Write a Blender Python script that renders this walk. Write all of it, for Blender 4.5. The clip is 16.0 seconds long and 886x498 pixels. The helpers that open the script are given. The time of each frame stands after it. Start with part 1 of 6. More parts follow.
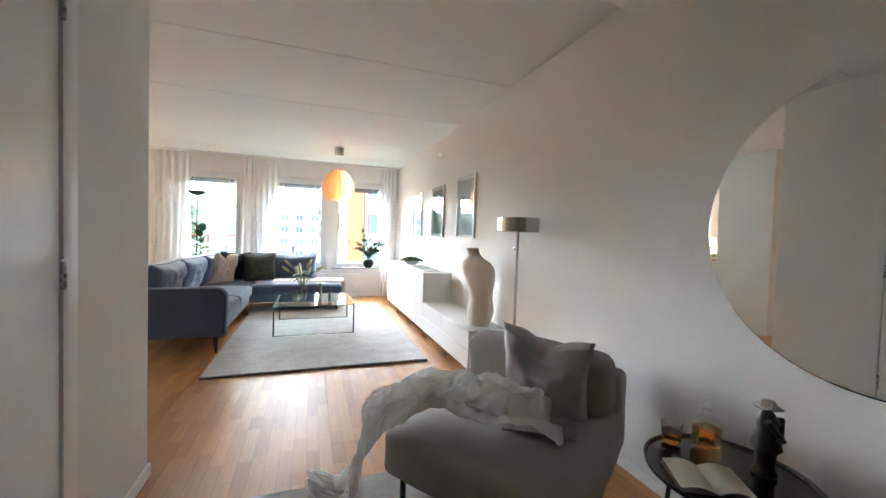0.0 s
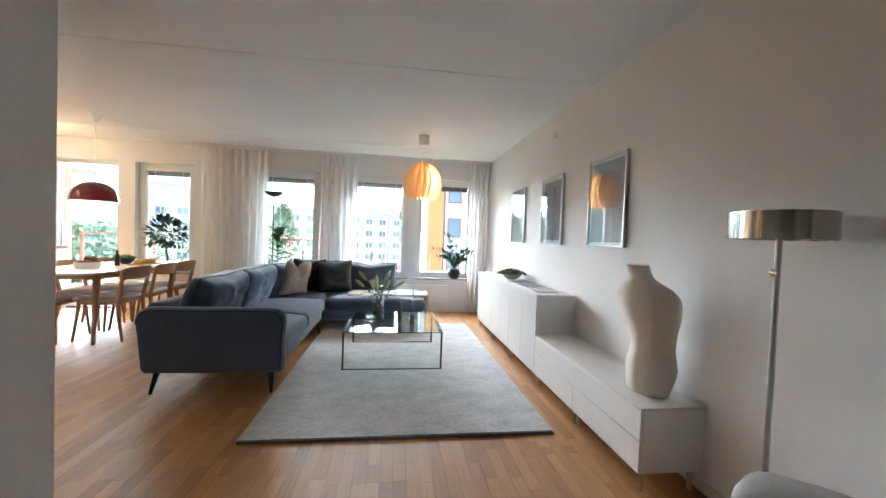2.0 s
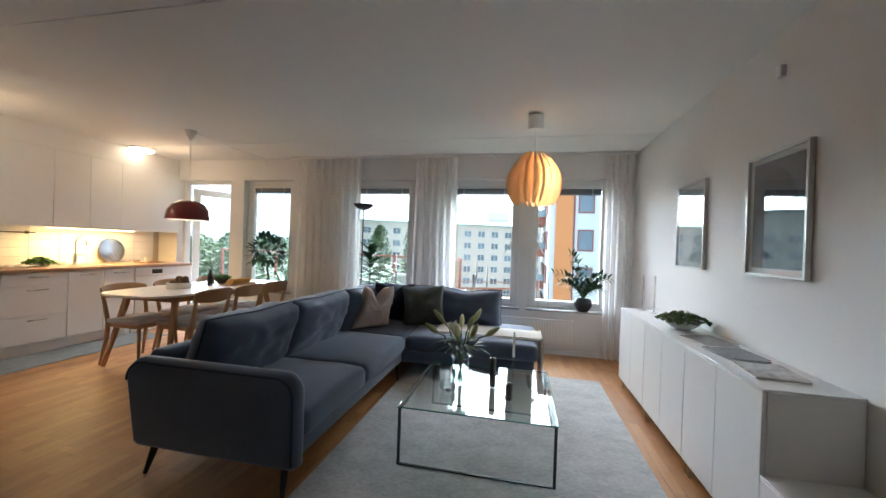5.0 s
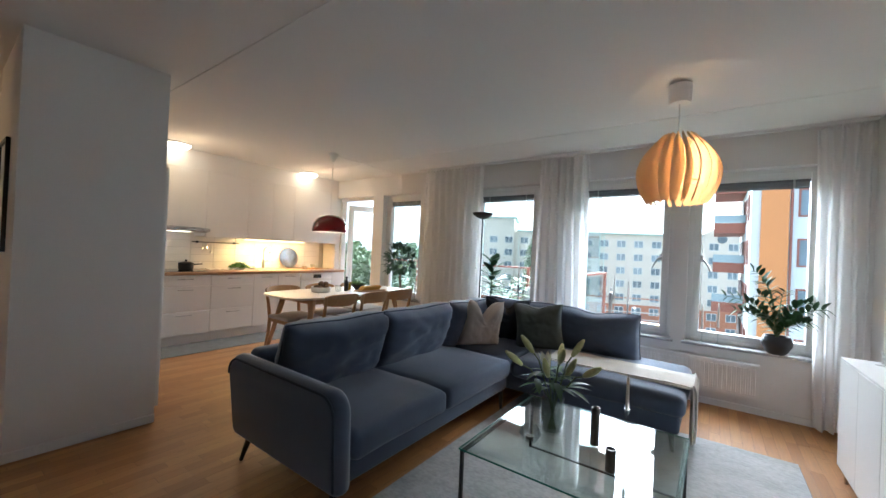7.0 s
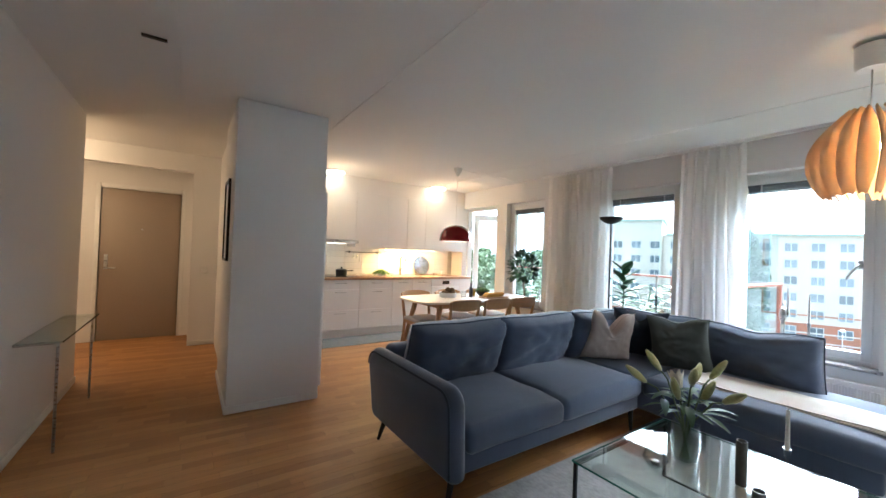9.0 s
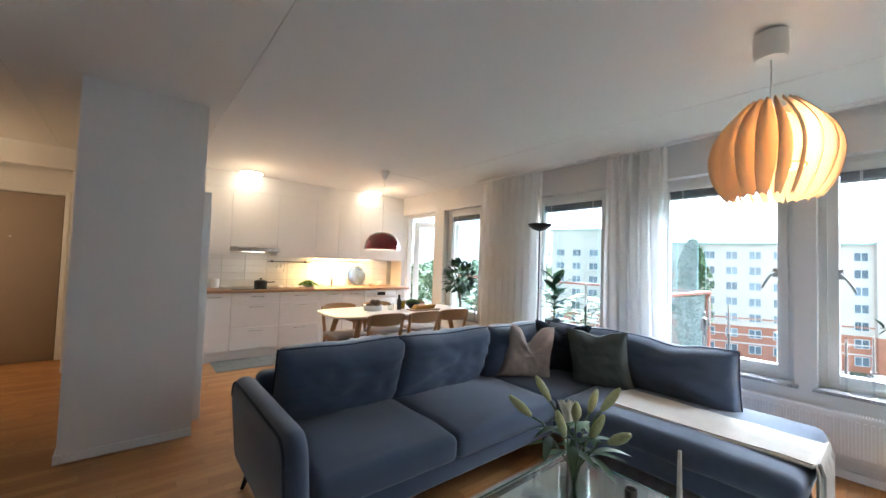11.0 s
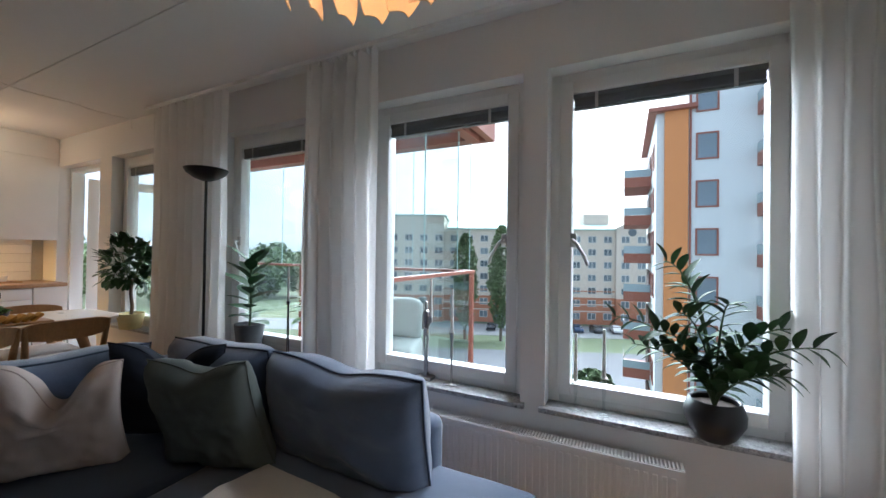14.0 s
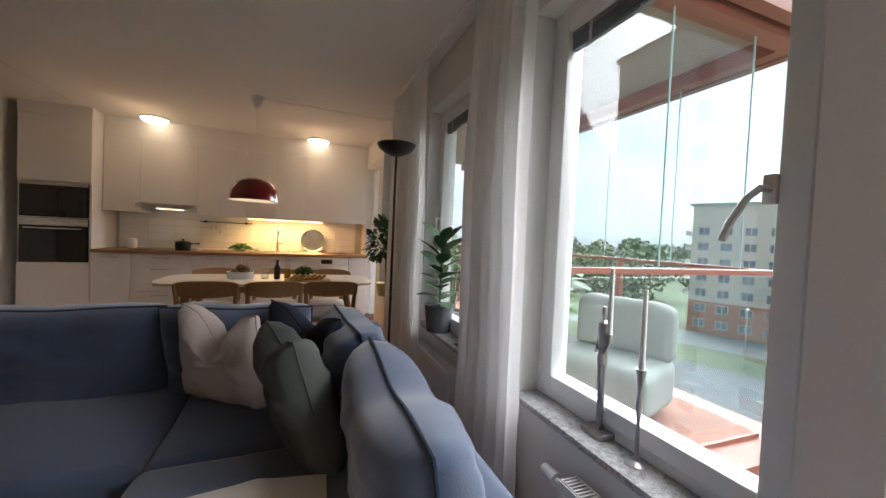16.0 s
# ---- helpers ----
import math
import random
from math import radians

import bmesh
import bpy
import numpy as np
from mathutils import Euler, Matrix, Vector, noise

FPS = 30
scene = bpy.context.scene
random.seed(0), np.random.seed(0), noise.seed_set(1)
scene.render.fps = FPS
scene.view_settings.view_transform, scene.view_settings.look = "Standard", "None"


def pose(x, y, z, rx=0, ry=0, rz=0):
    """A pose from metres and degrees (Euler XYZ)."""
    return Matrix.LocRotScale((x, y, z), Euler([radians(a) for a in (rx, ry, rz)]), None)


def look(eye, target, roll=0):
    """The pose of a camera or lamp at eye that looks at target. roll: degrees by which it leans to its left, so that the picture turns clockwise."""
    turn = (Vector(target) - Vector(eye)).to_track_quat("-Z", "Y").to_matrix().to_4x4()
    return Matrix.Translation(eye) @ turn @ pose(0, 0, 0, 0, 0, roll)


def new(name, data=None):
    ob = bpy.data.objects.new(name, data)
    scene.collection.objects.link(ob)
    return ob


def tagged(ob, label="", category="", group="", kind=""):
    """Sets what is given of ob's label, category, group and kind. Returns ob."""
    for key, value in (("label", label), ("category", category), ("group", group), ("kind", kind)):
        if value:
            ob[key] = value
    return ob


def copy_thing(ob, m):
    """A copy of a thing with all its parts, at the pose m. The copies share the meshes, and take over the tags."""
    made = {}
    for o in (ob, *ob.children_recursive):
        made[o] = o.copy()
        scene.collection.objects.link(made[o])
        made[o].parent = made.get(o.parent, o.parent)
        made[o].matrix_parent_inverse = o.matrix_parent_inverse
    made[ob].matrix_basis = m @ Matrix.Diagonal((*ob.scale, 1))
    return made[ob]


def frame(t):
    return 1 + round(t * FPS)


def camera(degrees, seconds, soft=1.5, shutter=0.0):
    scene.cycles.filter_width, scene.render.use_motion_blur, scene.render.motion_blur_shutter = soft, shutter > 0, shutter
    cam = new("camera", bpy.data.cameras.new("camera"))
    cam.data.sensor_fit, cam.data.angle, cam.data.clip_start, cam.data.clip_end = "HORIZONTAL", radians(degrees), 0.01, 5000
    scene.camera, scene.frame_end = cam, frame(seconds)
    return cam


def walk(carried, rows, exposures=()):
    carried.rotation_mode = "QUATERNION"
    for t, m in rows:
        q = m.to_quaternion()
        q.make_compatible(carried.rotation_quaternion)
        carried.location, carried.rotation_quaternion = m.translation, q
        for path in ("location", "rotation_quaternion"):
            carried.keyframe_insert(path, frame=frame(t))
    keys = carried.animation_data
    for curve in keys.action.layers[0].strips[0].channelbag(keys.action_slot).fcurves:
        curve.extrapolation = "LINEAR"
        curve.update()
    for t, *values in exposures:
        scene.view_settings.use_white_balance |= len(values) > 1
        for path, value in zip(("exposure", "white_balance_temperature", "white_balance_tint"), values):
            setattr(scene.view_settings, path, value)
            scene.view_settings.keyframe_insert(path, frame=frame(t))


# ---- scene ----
cam = camera(99.9, 16.0)
PATH = [
    (0, (0.128, 0.101, 1.197), (0.793, 1.986, 1.133), 1.8),
    (0.5, (0.185, 0.377, 1.198), (0.747, 2.295, 1.133), 1.7),
    (1, (0.201, 0.704, 1.199), (0.612, 2.659, 1.127), 2.1),
    (1.5, (0.189, 1.014, 1.184), (0.517, 2.986, 1.121), 2.0),
    (2, (0.153, 1.275, 1.211), (0.417, 3.257, 1.157), 2.1),
    (2.5, (0.091, 1.501, 1.227), (0.246, 3.494, 1.191), 2.1),
    (3, (0.051, 1.671, 1.224), (0.165, 3.667, 1.217), 2.2),
    (3.5, (0.111, 1.838, 1.213), (0.023, 3.836, 1.205), 2.1),
    (6, (0.547, 2.96, 1.337), (-0.091, 4.856, 1.336), 2.3),
    (6.5, (0.608, 3.055, 1.323), (-0.269, 4.853, 1.333), 2.5),
    (7, (0.699, 3.063, 1.314), (-0.475, 4.682, 1.328), 2.6),
    (7.5, (0.765, 3.053, 1.296), (-0.651, 4.465, 1.314), 2.9),
    (8, (0.804, 3.02, 1.32), (-0.749, 4.281, 1.319), 2.8),
    (10.5, (0.852, 3.417, 1.326), (-0.83, 4.499, 1.371), 2.2),
    (11, (0.855, 3.667, 1.344), (-0.688, 4.936, 1.423), 1.9),
    (11.5, (0.859, 3.984, 1.347), (-0.518, 5.432, 1.436), 1.6),
    (12, (0.801, 4.296, 1.335), (-0.315, 5.952, 1.439), 1.3),
    (12.5, (0.851, 4.604, 1.318), (-0.041, 6.391, 1.421), 1.0),
    (13, (0.852, 4.907, 1.32), (0.066, 6.745, 1.383), 0.8),
    (13.5, (0.851, 5.241, 1.308), (0.064, 7.079, 1.361), 0.8),
    (14, (0.845, 5.564, 1.289), (-0.036, 7.359, 1.31), 0.8),
    (14.5, (0.815, 5.845, 1.241), (-0.35, 7.471, 1.257), 1.6),
    (15, (0.795, 6.112, 1.271), (-0.66, 7.484, 1.247), 1.7),
    (15.5, (0.793, 6.332, 1.218), (-0.879, 7.43, 1.206), 2.7),
    (16, (0.795, 6.482, 1.215), (-1.07, 7.203, 1.157), 2.6),
]
EXPOSURES = [(0.0, 4.6, 5500, 6), (1.5, 4.15, 5450, 6), (3.5, 3.5, 5400, 6), (6.0, 2.95, 5350, 8), (8.0, 3.45, 5250, 7), (10.5, 3.7, 5200, 7), (11.5, 3.25, 5200, 8), (12.5, 2.7, 5150, 9), (13.5, 2.4, 5250, 10), (14.5, 2.25, 5550, 11), (16.0, 2.25, 6000, 14)]
walk(cam, [(t, look(eye, target, roll)) for t, eye, target, roll in PATH], EXPOSURES)

# ---- world and daylight: an overcast afternoon ----
world = bpy.data.worlds.new("sky")
scene.world = world
world.use_nodes = True
wn = world.node_tree.nodes
sky = wn.new("ShaderNodeTexSky")
sky.sky_type, sky.sun_disc = "NISHITA", False
sky.sun_elevation, sky.sun_rotation = radians(35), radians(-4)
sky.air_density, sky.dust_density, sky.ozone_density = 1.0, 4.0, 1.0
soft_sky = wn.new("ShaderNodeMix")
soft_sky.data_type = "RGBA"
soft_sky.inputs[0].default_value = 0.7
cloud = wn.new("ShaderNodeTexNoise")
cloud.inputs["Scale"].default_value, cloud.inputs["Detail"].default_value = 2.2, 6
cloud_map = wn.new("ShaderNodeMapping")
cloud_map.inputs["Scale"].default_value = (1, 1, 3)
cloud_co = wn.new("ShaderNodeTexCoord")
cloud_ramp = wn.new("ShaderNodeValToRGB")
cloud_ramp.color_ramp.elements[0].position, cloud_ramp.color_ramp.elements[1].position = 0.3, 0.72
cloud_ramp.color_ramp.elements[0].color = (3.4, 3.8, 4.4, 1)
cloud_ramp.color_ramp.elements[1].color = (6.4, 6.5, 6.6, 1)
wl = world.node_tree.links
wl.new(cloud_co.outputs["Generated"], cloud_map.inputs["Vector"])
wl.new(cloud_map.outputs[0], cloud.inputs["Vector"])
wl.new(cloud.outputs["Fac"], cloud_ramp.inputs[0])
wl.new(sky.outputs[0], soft_sky.inputs["A"])
wl.new(cloud_ramp.outputs[0], soft_sky.inputs["B"])
wl.new(soft_sky.outputs["Result"], wn["Background"].inputs["Color"])
wn["Background"].inputs["Strength"].default_value = 0.06
sun = new("sun", bpy.data.lights.new("sun", "SUN"))
sun.data.energy, sun.data.angle, sun.data.color = 5.0, radians(100), (1.0, 0.97, 0.93)
sun.matrix_world = look((-1.5, 20, 14), (0, 0, 0))
tagged(sun, "pale daylight from an overcast sky", "daylight", kind="structure")


# ---- helpers for building ----
def link(a, b):
    a.id_data.links.new(a, b)


def mat(name, color, rough=0.5, metal=0.0, var=0.12, scale=8.0, grain=60.0, bump=0.0, stretch=(1, 1, 1), coat=0.0, sheen=0.0, by_object=0.0, spec=0.5):
    """A surface with two scales of colour variation, some roughness variation and fine relief."""
    m = bpy.data.materials.new(name)
    m.use_nodes = True
    n = m.node_tree.nodes
    p = n["Principled BSDF"]
    co, mp = n.new("ShaderNodeTexCoord"), n.new("ShaderNodeMapping")
    mp.inputs["Scale"].default_value = stretch
    link(co.outputs["Object"], mp.inputs[0])
    big, fine = n.new("ShaderNodeTexNoise"), n.new("ShaderNodeTexNoise")
    for t, s in ((big, scale), (fine, grain)):
        t.inputs["Scale"].default_value, t.inputs["Detail"].default_value = s, 4
        link(mp.outputs[0], t.inputs["Vector"])
    add = n.new("ShaderNodeMath")
    add.operation = "MULTIPLY_ADD"
    link(fine.outputs["Fac"], add.inputs[0])
    add.inputs[1].default_value = 0.5
    half = n.new("ShaderNodeMath")
    half.operation = "MULTIPLY"
    half.inputs[1].default_value = 0.5
    link(big.outputs["Fac"], half.inputs[0])
    link(half.outputs[0], add.inputs[2])
    ramp = n.new("ShaderNodeValToRGB")
    ramp.color_ramp.elements[0].position, ramp.color_ramp.elements[1].position = 0.3, 0.7
    ramp.color_ramp.elements[0].color = (*[c * (1 - var) for c in color], 1)
    ramp.color_ramp.elements[1].color = (*[min(1, c * (1 + var)) for c in color], 1)
    link(add.outputs[0], ramp.inputs[0])
    out = ramp.outputs[0]
    if by_object:
        info, hsv, mr = n.new("ShaderNodeObjectInfo"), n.new("ShaderNodeHueSaturation"), n.new("ShaderNodeMapRange")
        mr.inputs["To Min"].default_value, mr.inputs["To Max"].default_value = 1 - by_object, 1 + by_object
        link(info.outputs["Random"], mr.inputs[0])
        link(mr.outputs[0], hsv.inputs["Value"])
        link(out, hsv.inputs["Color"])
        out = hsv.outputs[0]
    link(out, p.inputs["Base Color"])
    rr = n.new("ShaderNodeMapRange")
    rr.inputs["To Min"].default_value, rr.inputs["To Max"].default_value = max(0, rough - 0.07), min(1, rough + 0.07)
    link(big.outputs["Fac"], rr.inputs[0])
    link(rr.outputs[0], p.inputs["Roughness"])
    p.inputs["Metallic"].default_value = metal
    p.inputs["Coat Weight"].default_value = coat
    p.inputs["Sheen Weight"].default_value = sheen
    p.inputs["Specular IOR Level"].default_value = spec
    if bump:
        b = n.new("ShaderNodeBump")
        b.inputs["Strength"].default_value, b.inputs["Distance"].default_value = bump, 0.004
        link(fine.outputs["Fac"], b.inputs["Height"])
        link(b.outputs[0], p.inputs["Normal"])
    return m


def clear_glass(name, tint=(0.95, 0.985, 0.975), gloss=0.03):
    m = bpy.data.materials.new(name)
    m.use_nodes = True
    n = m.node_tree.nodes
    n.remove(n["Principled BSDF"])
    tr, gl, mx, lw = n.new("ShaderNodeBsdfTransparent"), n.new("ShaderNodeBsdfGlossy"), n.new("ShaderNodeMixShader"), n.new("ShaderNodeLayerWeight")
    tr.inputs[0].default_value = (*tint, 1)
    gl.inputs["Roughness"].default_value = 0.0
    pw, ma = n.new("ShaderNodeMath"), n.new("ShaderNodeMath")
    pw.operation, ma.operation = "POWER", "MULTIPLY_ADD"
    pw.inputs[1].default_value = 4.0
    ma.inputs[1].default_value, ma.inputs[2].default_value = 0.75, gloss
    link(lw.outputs["Facing"], pw.inputs[0])
    link(pw.outputs[0], ma.inputs[0])
    link(ma.outputs[0], mx.inputs[0])
    link(tr.outputs[0], mx.inputs[1])
    link(gl.outputs[0], mx.inputs[2])
    link(mx.outputs[0], n["Material Output"].inputs[0])
    return m


def thick_glass(name, color=(1, 1, 1), ior=1.45, rough=0.0):
    m = bpy.data.materials.new(name)
    m.use_nodes = True
    p = m.node_tree.nodes["Principled BSDF"]
    p.inputs["Base Color"].default_value = (*color, 1)
    p.inputs["Transmission Weight"].default_value, p.inputs["Roughness"].default_value, p.inputs["IOR"].default_value = 1, rough, ior
    return m


def sheer(name, color, through_light=0.4, holes=0.0):
    """Woven cloth that lets light through."""
    m = mat(name, color, 0.9, var=0.05, scale=3, grain=400, bump=0.2)
    n = m.node_tree.nodes
    p = n["Principled BSDF"]
    t, mx = n.new("ShaderNodeBsdfTranslucent"), n.new("ShaderNodeMixShader")
    t.inputs[0].default_value = (*color, 1)
    mx.inputs[0].default_value = through_light
    link(p.outputs[0], mx.inputs[1])
    link(t.outputs[0], mx.inputs[2])
    out = mx.outputs[0]
    if holes:
        h, m2 = n.new("ShaderNodeBsdfTransparent"), n.new("ShaderNodeMixShader")
        m2.inputs[0].default_value = holes
        link(out, m2.inputs[1])
        link(h.outputs[0], m2.inputs[2])
        out = m2.outputs[0]
    link(out, n["Material Output"].inputs[0])
    return m


def glow(name, color, strength):
    m = bpy.data.materials.new(name)
    m.use_nodes = True
    p = m.node_tree.nodes["Principled BSDF"]
    p.inputs["Base Color"].default_value = (0.9, 0.9, 0.88, 1)
    p.inputs["Emission Color"].default_value, p.inputs["Emission Strength"].default_value = (*color, 1), strength
    return m


def box(bm, x0, x1, y0, y1, z0, z1, bev=0.0, seg=2):
    vs = bmesh.ops.create_cube(bm, size=1)["verts"]
    for v in vs:
        v.co = Vector((x0 + (v.co.x + 0.5) * (x1 - x0), y0 + (v.co.y + 0.5) * (y1 - y0), z0 + (v.co.z + 0.5) * (z1 - z0)))
    if bev:
        es = list({e for v in vs for e in v.link_edges})
        bmesh.ops.bevel(bm, geom=es, offset=bev, segments=seg, affect="EDGES", profile=0.5)
    return bm


def boxes(*rows, bev=0.0, seg=2):
    bm = bmesh.new()
    for r in rows:
        box(bm, *r, bev=bev, seg=seg)
    return bm


def rod(bm, a, b, r0, r1=None, seg=12):
    """A round bar from a to b."""
    a, b = Vector(a), Vector(b)
    d = b - a
    m = Matrix.Translation((a + b) / 2) @ d.to_track_quat("Z", "Y").to_matrix().to_4x4()
    bmesh.ops.create_cone(bm, cap_ends=True, segments=seg, radius1=r0, radius2=r0 if r1 is None else r1, depth=d.length, matrix=m)
    return bm


def rods(*rows, seg=12):
    bm = bmesh.new()
    for r in rows:
        rod(bm, *r, seg=seg)
    return bm


def lathe(profile, at=(0, 0, 0), seg=32, bm=None):
    """A turned shape from (radius, height) pairs."""
    bm = bm or bmesh.new()
    rings = []
    for r, z in profile:
        if r < 1e-5:
            rings.append([bm.verts.new((at[0], at[1], at[2] + z))])
        else:
            rings.append([bm.verts.new((at[0] + r * math.cos(2 * math.pi * i / seg), at[1] + r * math.sin(2 * math.pi * i / seg), at[2] + z)) for i in range(seg)])
    for a, b in zip(rings, rings[1:]):
        for i in range(seg):
            j = (i + 1) % seg
            q = [a[i % len(a)], a[j % len(a)], b[j % len(b)], b[i % len(b)]]
            q = list(dict.fromkeys(q))
            if len(q) > 2:
                bm.faces.new(q)
    return bm


def sweep(points, r, seg=8, bm=None, closed=False, taper=None):
    """A round tube along a line of points."""
    bm = bm or bmesh.new()
    pts = [Vector(p) for p in points]
    n, rings = len(pts), []
    side = None
    for i, p in enumerate(pts):
        d = (pts[(i + 1) % n] - pts[i - 1]) if closed else (pts[min(i + 1, n - 1)] - pts[max(i - 1, 0)])
        d.normalize()
        if side is None:
            side = d.orthogonal().normalized()
        side = (side - d * side.dot(d)).normalized()
        up = d.cross(side)
        rr = r * (taper(i / (n - 1)) if taper else 1)
        rings.append([bm.verts.new(p + rr * (math.cos(2 * math.pi * k / seg) * side + math.sin(2 * math.pi * k / seg) * up)) for k in range(seg)])
    pairs = list(zip(rings, rings[1:])) + ([(rings[-1], rings[0])] if closed else [])
    for a, b in pairs:
        for k in range(seg):
            bm.faces.new((a[k], a[(k + 1) % seg], b[(k + 1) % seg], b[k]))
    if not closed:
        bm.faces.new(rings[0][::-1]), bm.faces.new(rings[-1])
    return bm


def sheet(f, nu, nv, thick=0.0, bm=None):
    """A surface f(u, v) over the unit square; with a thickness it is closed into a solid."""
    bm = bm or bmesh.new()
    g = [[bm.verts.new(f(i / nu, j / nv)) for j in range(nv + 1)] for i in range(nu + 1)]
    fs = [bm.faces.new((g[i][j], g[i + 1][j], g[i + 1][j + 1], g[i][j + 1])) for i in range(nu) for j in range(nv)]
    if thick:
        bm.normal_update()
        bmesh.ops.solidify(bm, geom=fs, thickness=thick)
    return bm


def pillow(w, h, d, pinch=0.06, wrinkle=0.012, n=22, seed=0.0, dent=0.0, square=0.28, taper=0.0):
    """A stuffed cushion in the xz plane, thickness along y; its corners stick out a little."""
    bm = bmesh.new()

    def side(sign):
        def f(u, v):
            a, b = 2 * u - 1, 2 * v - 1
            t = max(0.0, (1 - a ** 4) * (1 - b ** 4)) ** square
            px, pz = 1 - pinch * (1 - a * a) * 0 - pinch * (1 - b * b) * abs(a), 1 - pinch * (1 - a * a) * abs(b)
            x, z = a * w / 2 * px, b * h / 2 * pz
            z -= dent * max(0, b) * math.exp(-(a / 0.36) ** 2)
            x *= 1 - taper * (b + 1) / 2
            q = noise.noise(Vector((a * 2.4 + seed, b * 2.4, sign * 3.0))) * wrinkle + noise.noise(Vector((a * 6 + seed, b * 6, sign * 5.0))) * wrinkle * 0.5
            return Vector((x, sign * (d / 2 * t + q * t), z))
        return f
    sheet(side(1), n, n, bm=bm)
    sheet(lambda u, v: side(-1)(1 - u, v), n, n, bm=bm)
    bmesh.ops.remove_doubles(bm, verts=bm.verts, dist=0.0005)
    return bm


def mesh_of(name, bm, material, smooth=40):
    me = bpy.data.meshes.new(name)
    bmesh.ops.recalc_face_normals(bm, faces=bm.faces)
    bm.to_mesh(me)
    bm.free()
    me.materials.append(material)
    if smooth:
        me.shade_smooth()
        me.set_sharp_from_angle(angle=radians(smooth))
    return me


def part(name, bm, material, parent=None, label="", m=None, smooth=40):
    ob = new(name, bm if isinstance(bm, bpy.types.Mesh) else mesh_of(name, bm, material, smooth))
    ob.parent = parent
    if m is not None:
        ob.matrix_basis = m
    if label:
        ob["label"] = label
    return ob


def thing(name, m, label, category, group="", kind=""):
    ob = new(name)
    ob.matrix_basis = m
    return tagged(ob, label, category, group, kind)


def solid(name, bm, material, label, category, m=None, kind="", group="", smooth=40):
    return tagged(part(name, bm, material, None, "", m, smooth), label, category, group, kind)


# ---- materials ----
WALL = mat("wall_paint", (0.78, 0.76, 0.735), 0.75, var=0.025, scale=1.5, grain=120, bump=0.06)
CEIL = mat("ceiling_paint", (0.78, 0.77, 0.75), 0.9, var=0.02, scale=1.2, grain=90, bump=0.06)
WHITE = mat("white_lacquer", (0.8, 0.79, 0.77), 0.32, var=0.015, scale=3, grain=80)
TRIM = mat("white_trim", (0.8, 0.79, 0.77), 0.4, var=0.02, scale=3, grain=80)
PVC = mat("window_paint", (0.78, 0.78, 0.76), 0.35, var=0.02, scale=4, grain=60)
GRANITE = mat("granite_sill", (0.36, 0.36, 0.355), 0.3, var=0.75, scale=60, grain=220)
GLASS = clear_glass("window_glass")
METAL = mat("brushed_steel", (0.55, 0.54, 0.52), 0.28, 1.0, var=0.06, scale=10, grain=200, stretch=(1, 1, 8))
SATIN = mat("satin_silver_paint", (0.52, 0.51, 0.49), 0.35, 0.25, var=0.04)
CHROME = mat("chrome", (0.75, 0.75, 0.75), 0.08, 1.0, var=0.02)
BLACK = mat("black_metal", (0.015, 0.015, 0.016), 0.42, 0.3, var=0.2)
BLIND = mat("blind_grey", (0.16, 0.17, 0.18), 0.5, var=0.1)
CURTAIN = sheer("curtain_cloth", (0.93, 0.92, 0.905), 0.62, 0.12)
GREYDOOR = mat("taupe_door_paint", (0.32, 0.25, 0.19), 0.5, var=0.04, scale=2)
MIRROR = mat("mirror_glass", (0.88, 0.9, 0.89), 0.0, 1.0, var=0.0)
MIRROR.node_tree.nodes["Principled BSDF"].inputs["Roughness"].default_value = 0.0
for _l in list(MIRROR.node_tree.nodes["Principled BSDF"].inputs["Roughness"].links):
    MIRROR.node_tree.links.remove(_l)

# ---- the shell of the flat ----
XR, YN, XK, H = 1.72, 7.40, -5.22, 2.50
WIN = [("window_1", -3.69, -2.87), ("window_2", -1.985, -1.035), ("window_3", -0.59, 0.38), ("window_4", 0.50, 1.47)]
ZS, ZT = 0.533, 2.192
DOOR_X0, DOOR_X1 = -4.87, -3.92
T = 0.23

# window wall, pierced by four windows and the balcony door
rows, edge = [], XK - 0.2
for x0, x1 in [(DOOR_X0, DOOR_X1)] + [w[1:] for w in WIN]:
    rows.append((edge, x0, YN, YN + T, 0, H))
    rows.append((x0, x1, YN, YN + T, ZT, H))
    if x0 != DOOR_X0:
        rows.append((x0, x1, YN, YN + T, 0, ZS))
    edge = x1
rows.append((edge, XR + 0.2, YN, YN + T, 0, H))
solid("wall_north", boxes(*rows), WALL, "white painted wall with four windows and a balcony door", "wall", kind="structure")
solid("wall_east", boxes((XR, XR + 0.2, -2.6, YN, 0, H)), WALL, "plain white painted wall hung with pictures", "wall", kind="structure")
solid("wall_kitchen", boxes((XK - 0.2, XK, 3.24, YN, 0, H)), WALL, "white painted wall behind the kitchen units", "wall", kind="structure")
solid("wall_pillar", boxes((-3.56, -2.515, 3.34, 3.48, 0, H), (-2.655, -2.515, 3.48, 4.05, 0, H), (XK, -3.56, 3.38, 3.52, 0, H)), WALL, "white painted wall between hall and kitchen", "wall", kind="structure")
solid("wall_block", boxes((-3.93, -0.60, 2.06, 2.22, 0, H), (-0.75, -0.60, 1.56, 2.06, 0, H), (-0.75, -0.60, 0.66, 1.56, 2.06, H), (-0.75, -0.60, -2.6, 0.66, 0, H)), WALL, "white painted wall with a door in it", "wall", kind="structure")
solid("wall_south", boxes((-0.75, XR, -2.8, -2.6, 0, H)), WALL, "plain white painted wall", "wall", kind="structure")
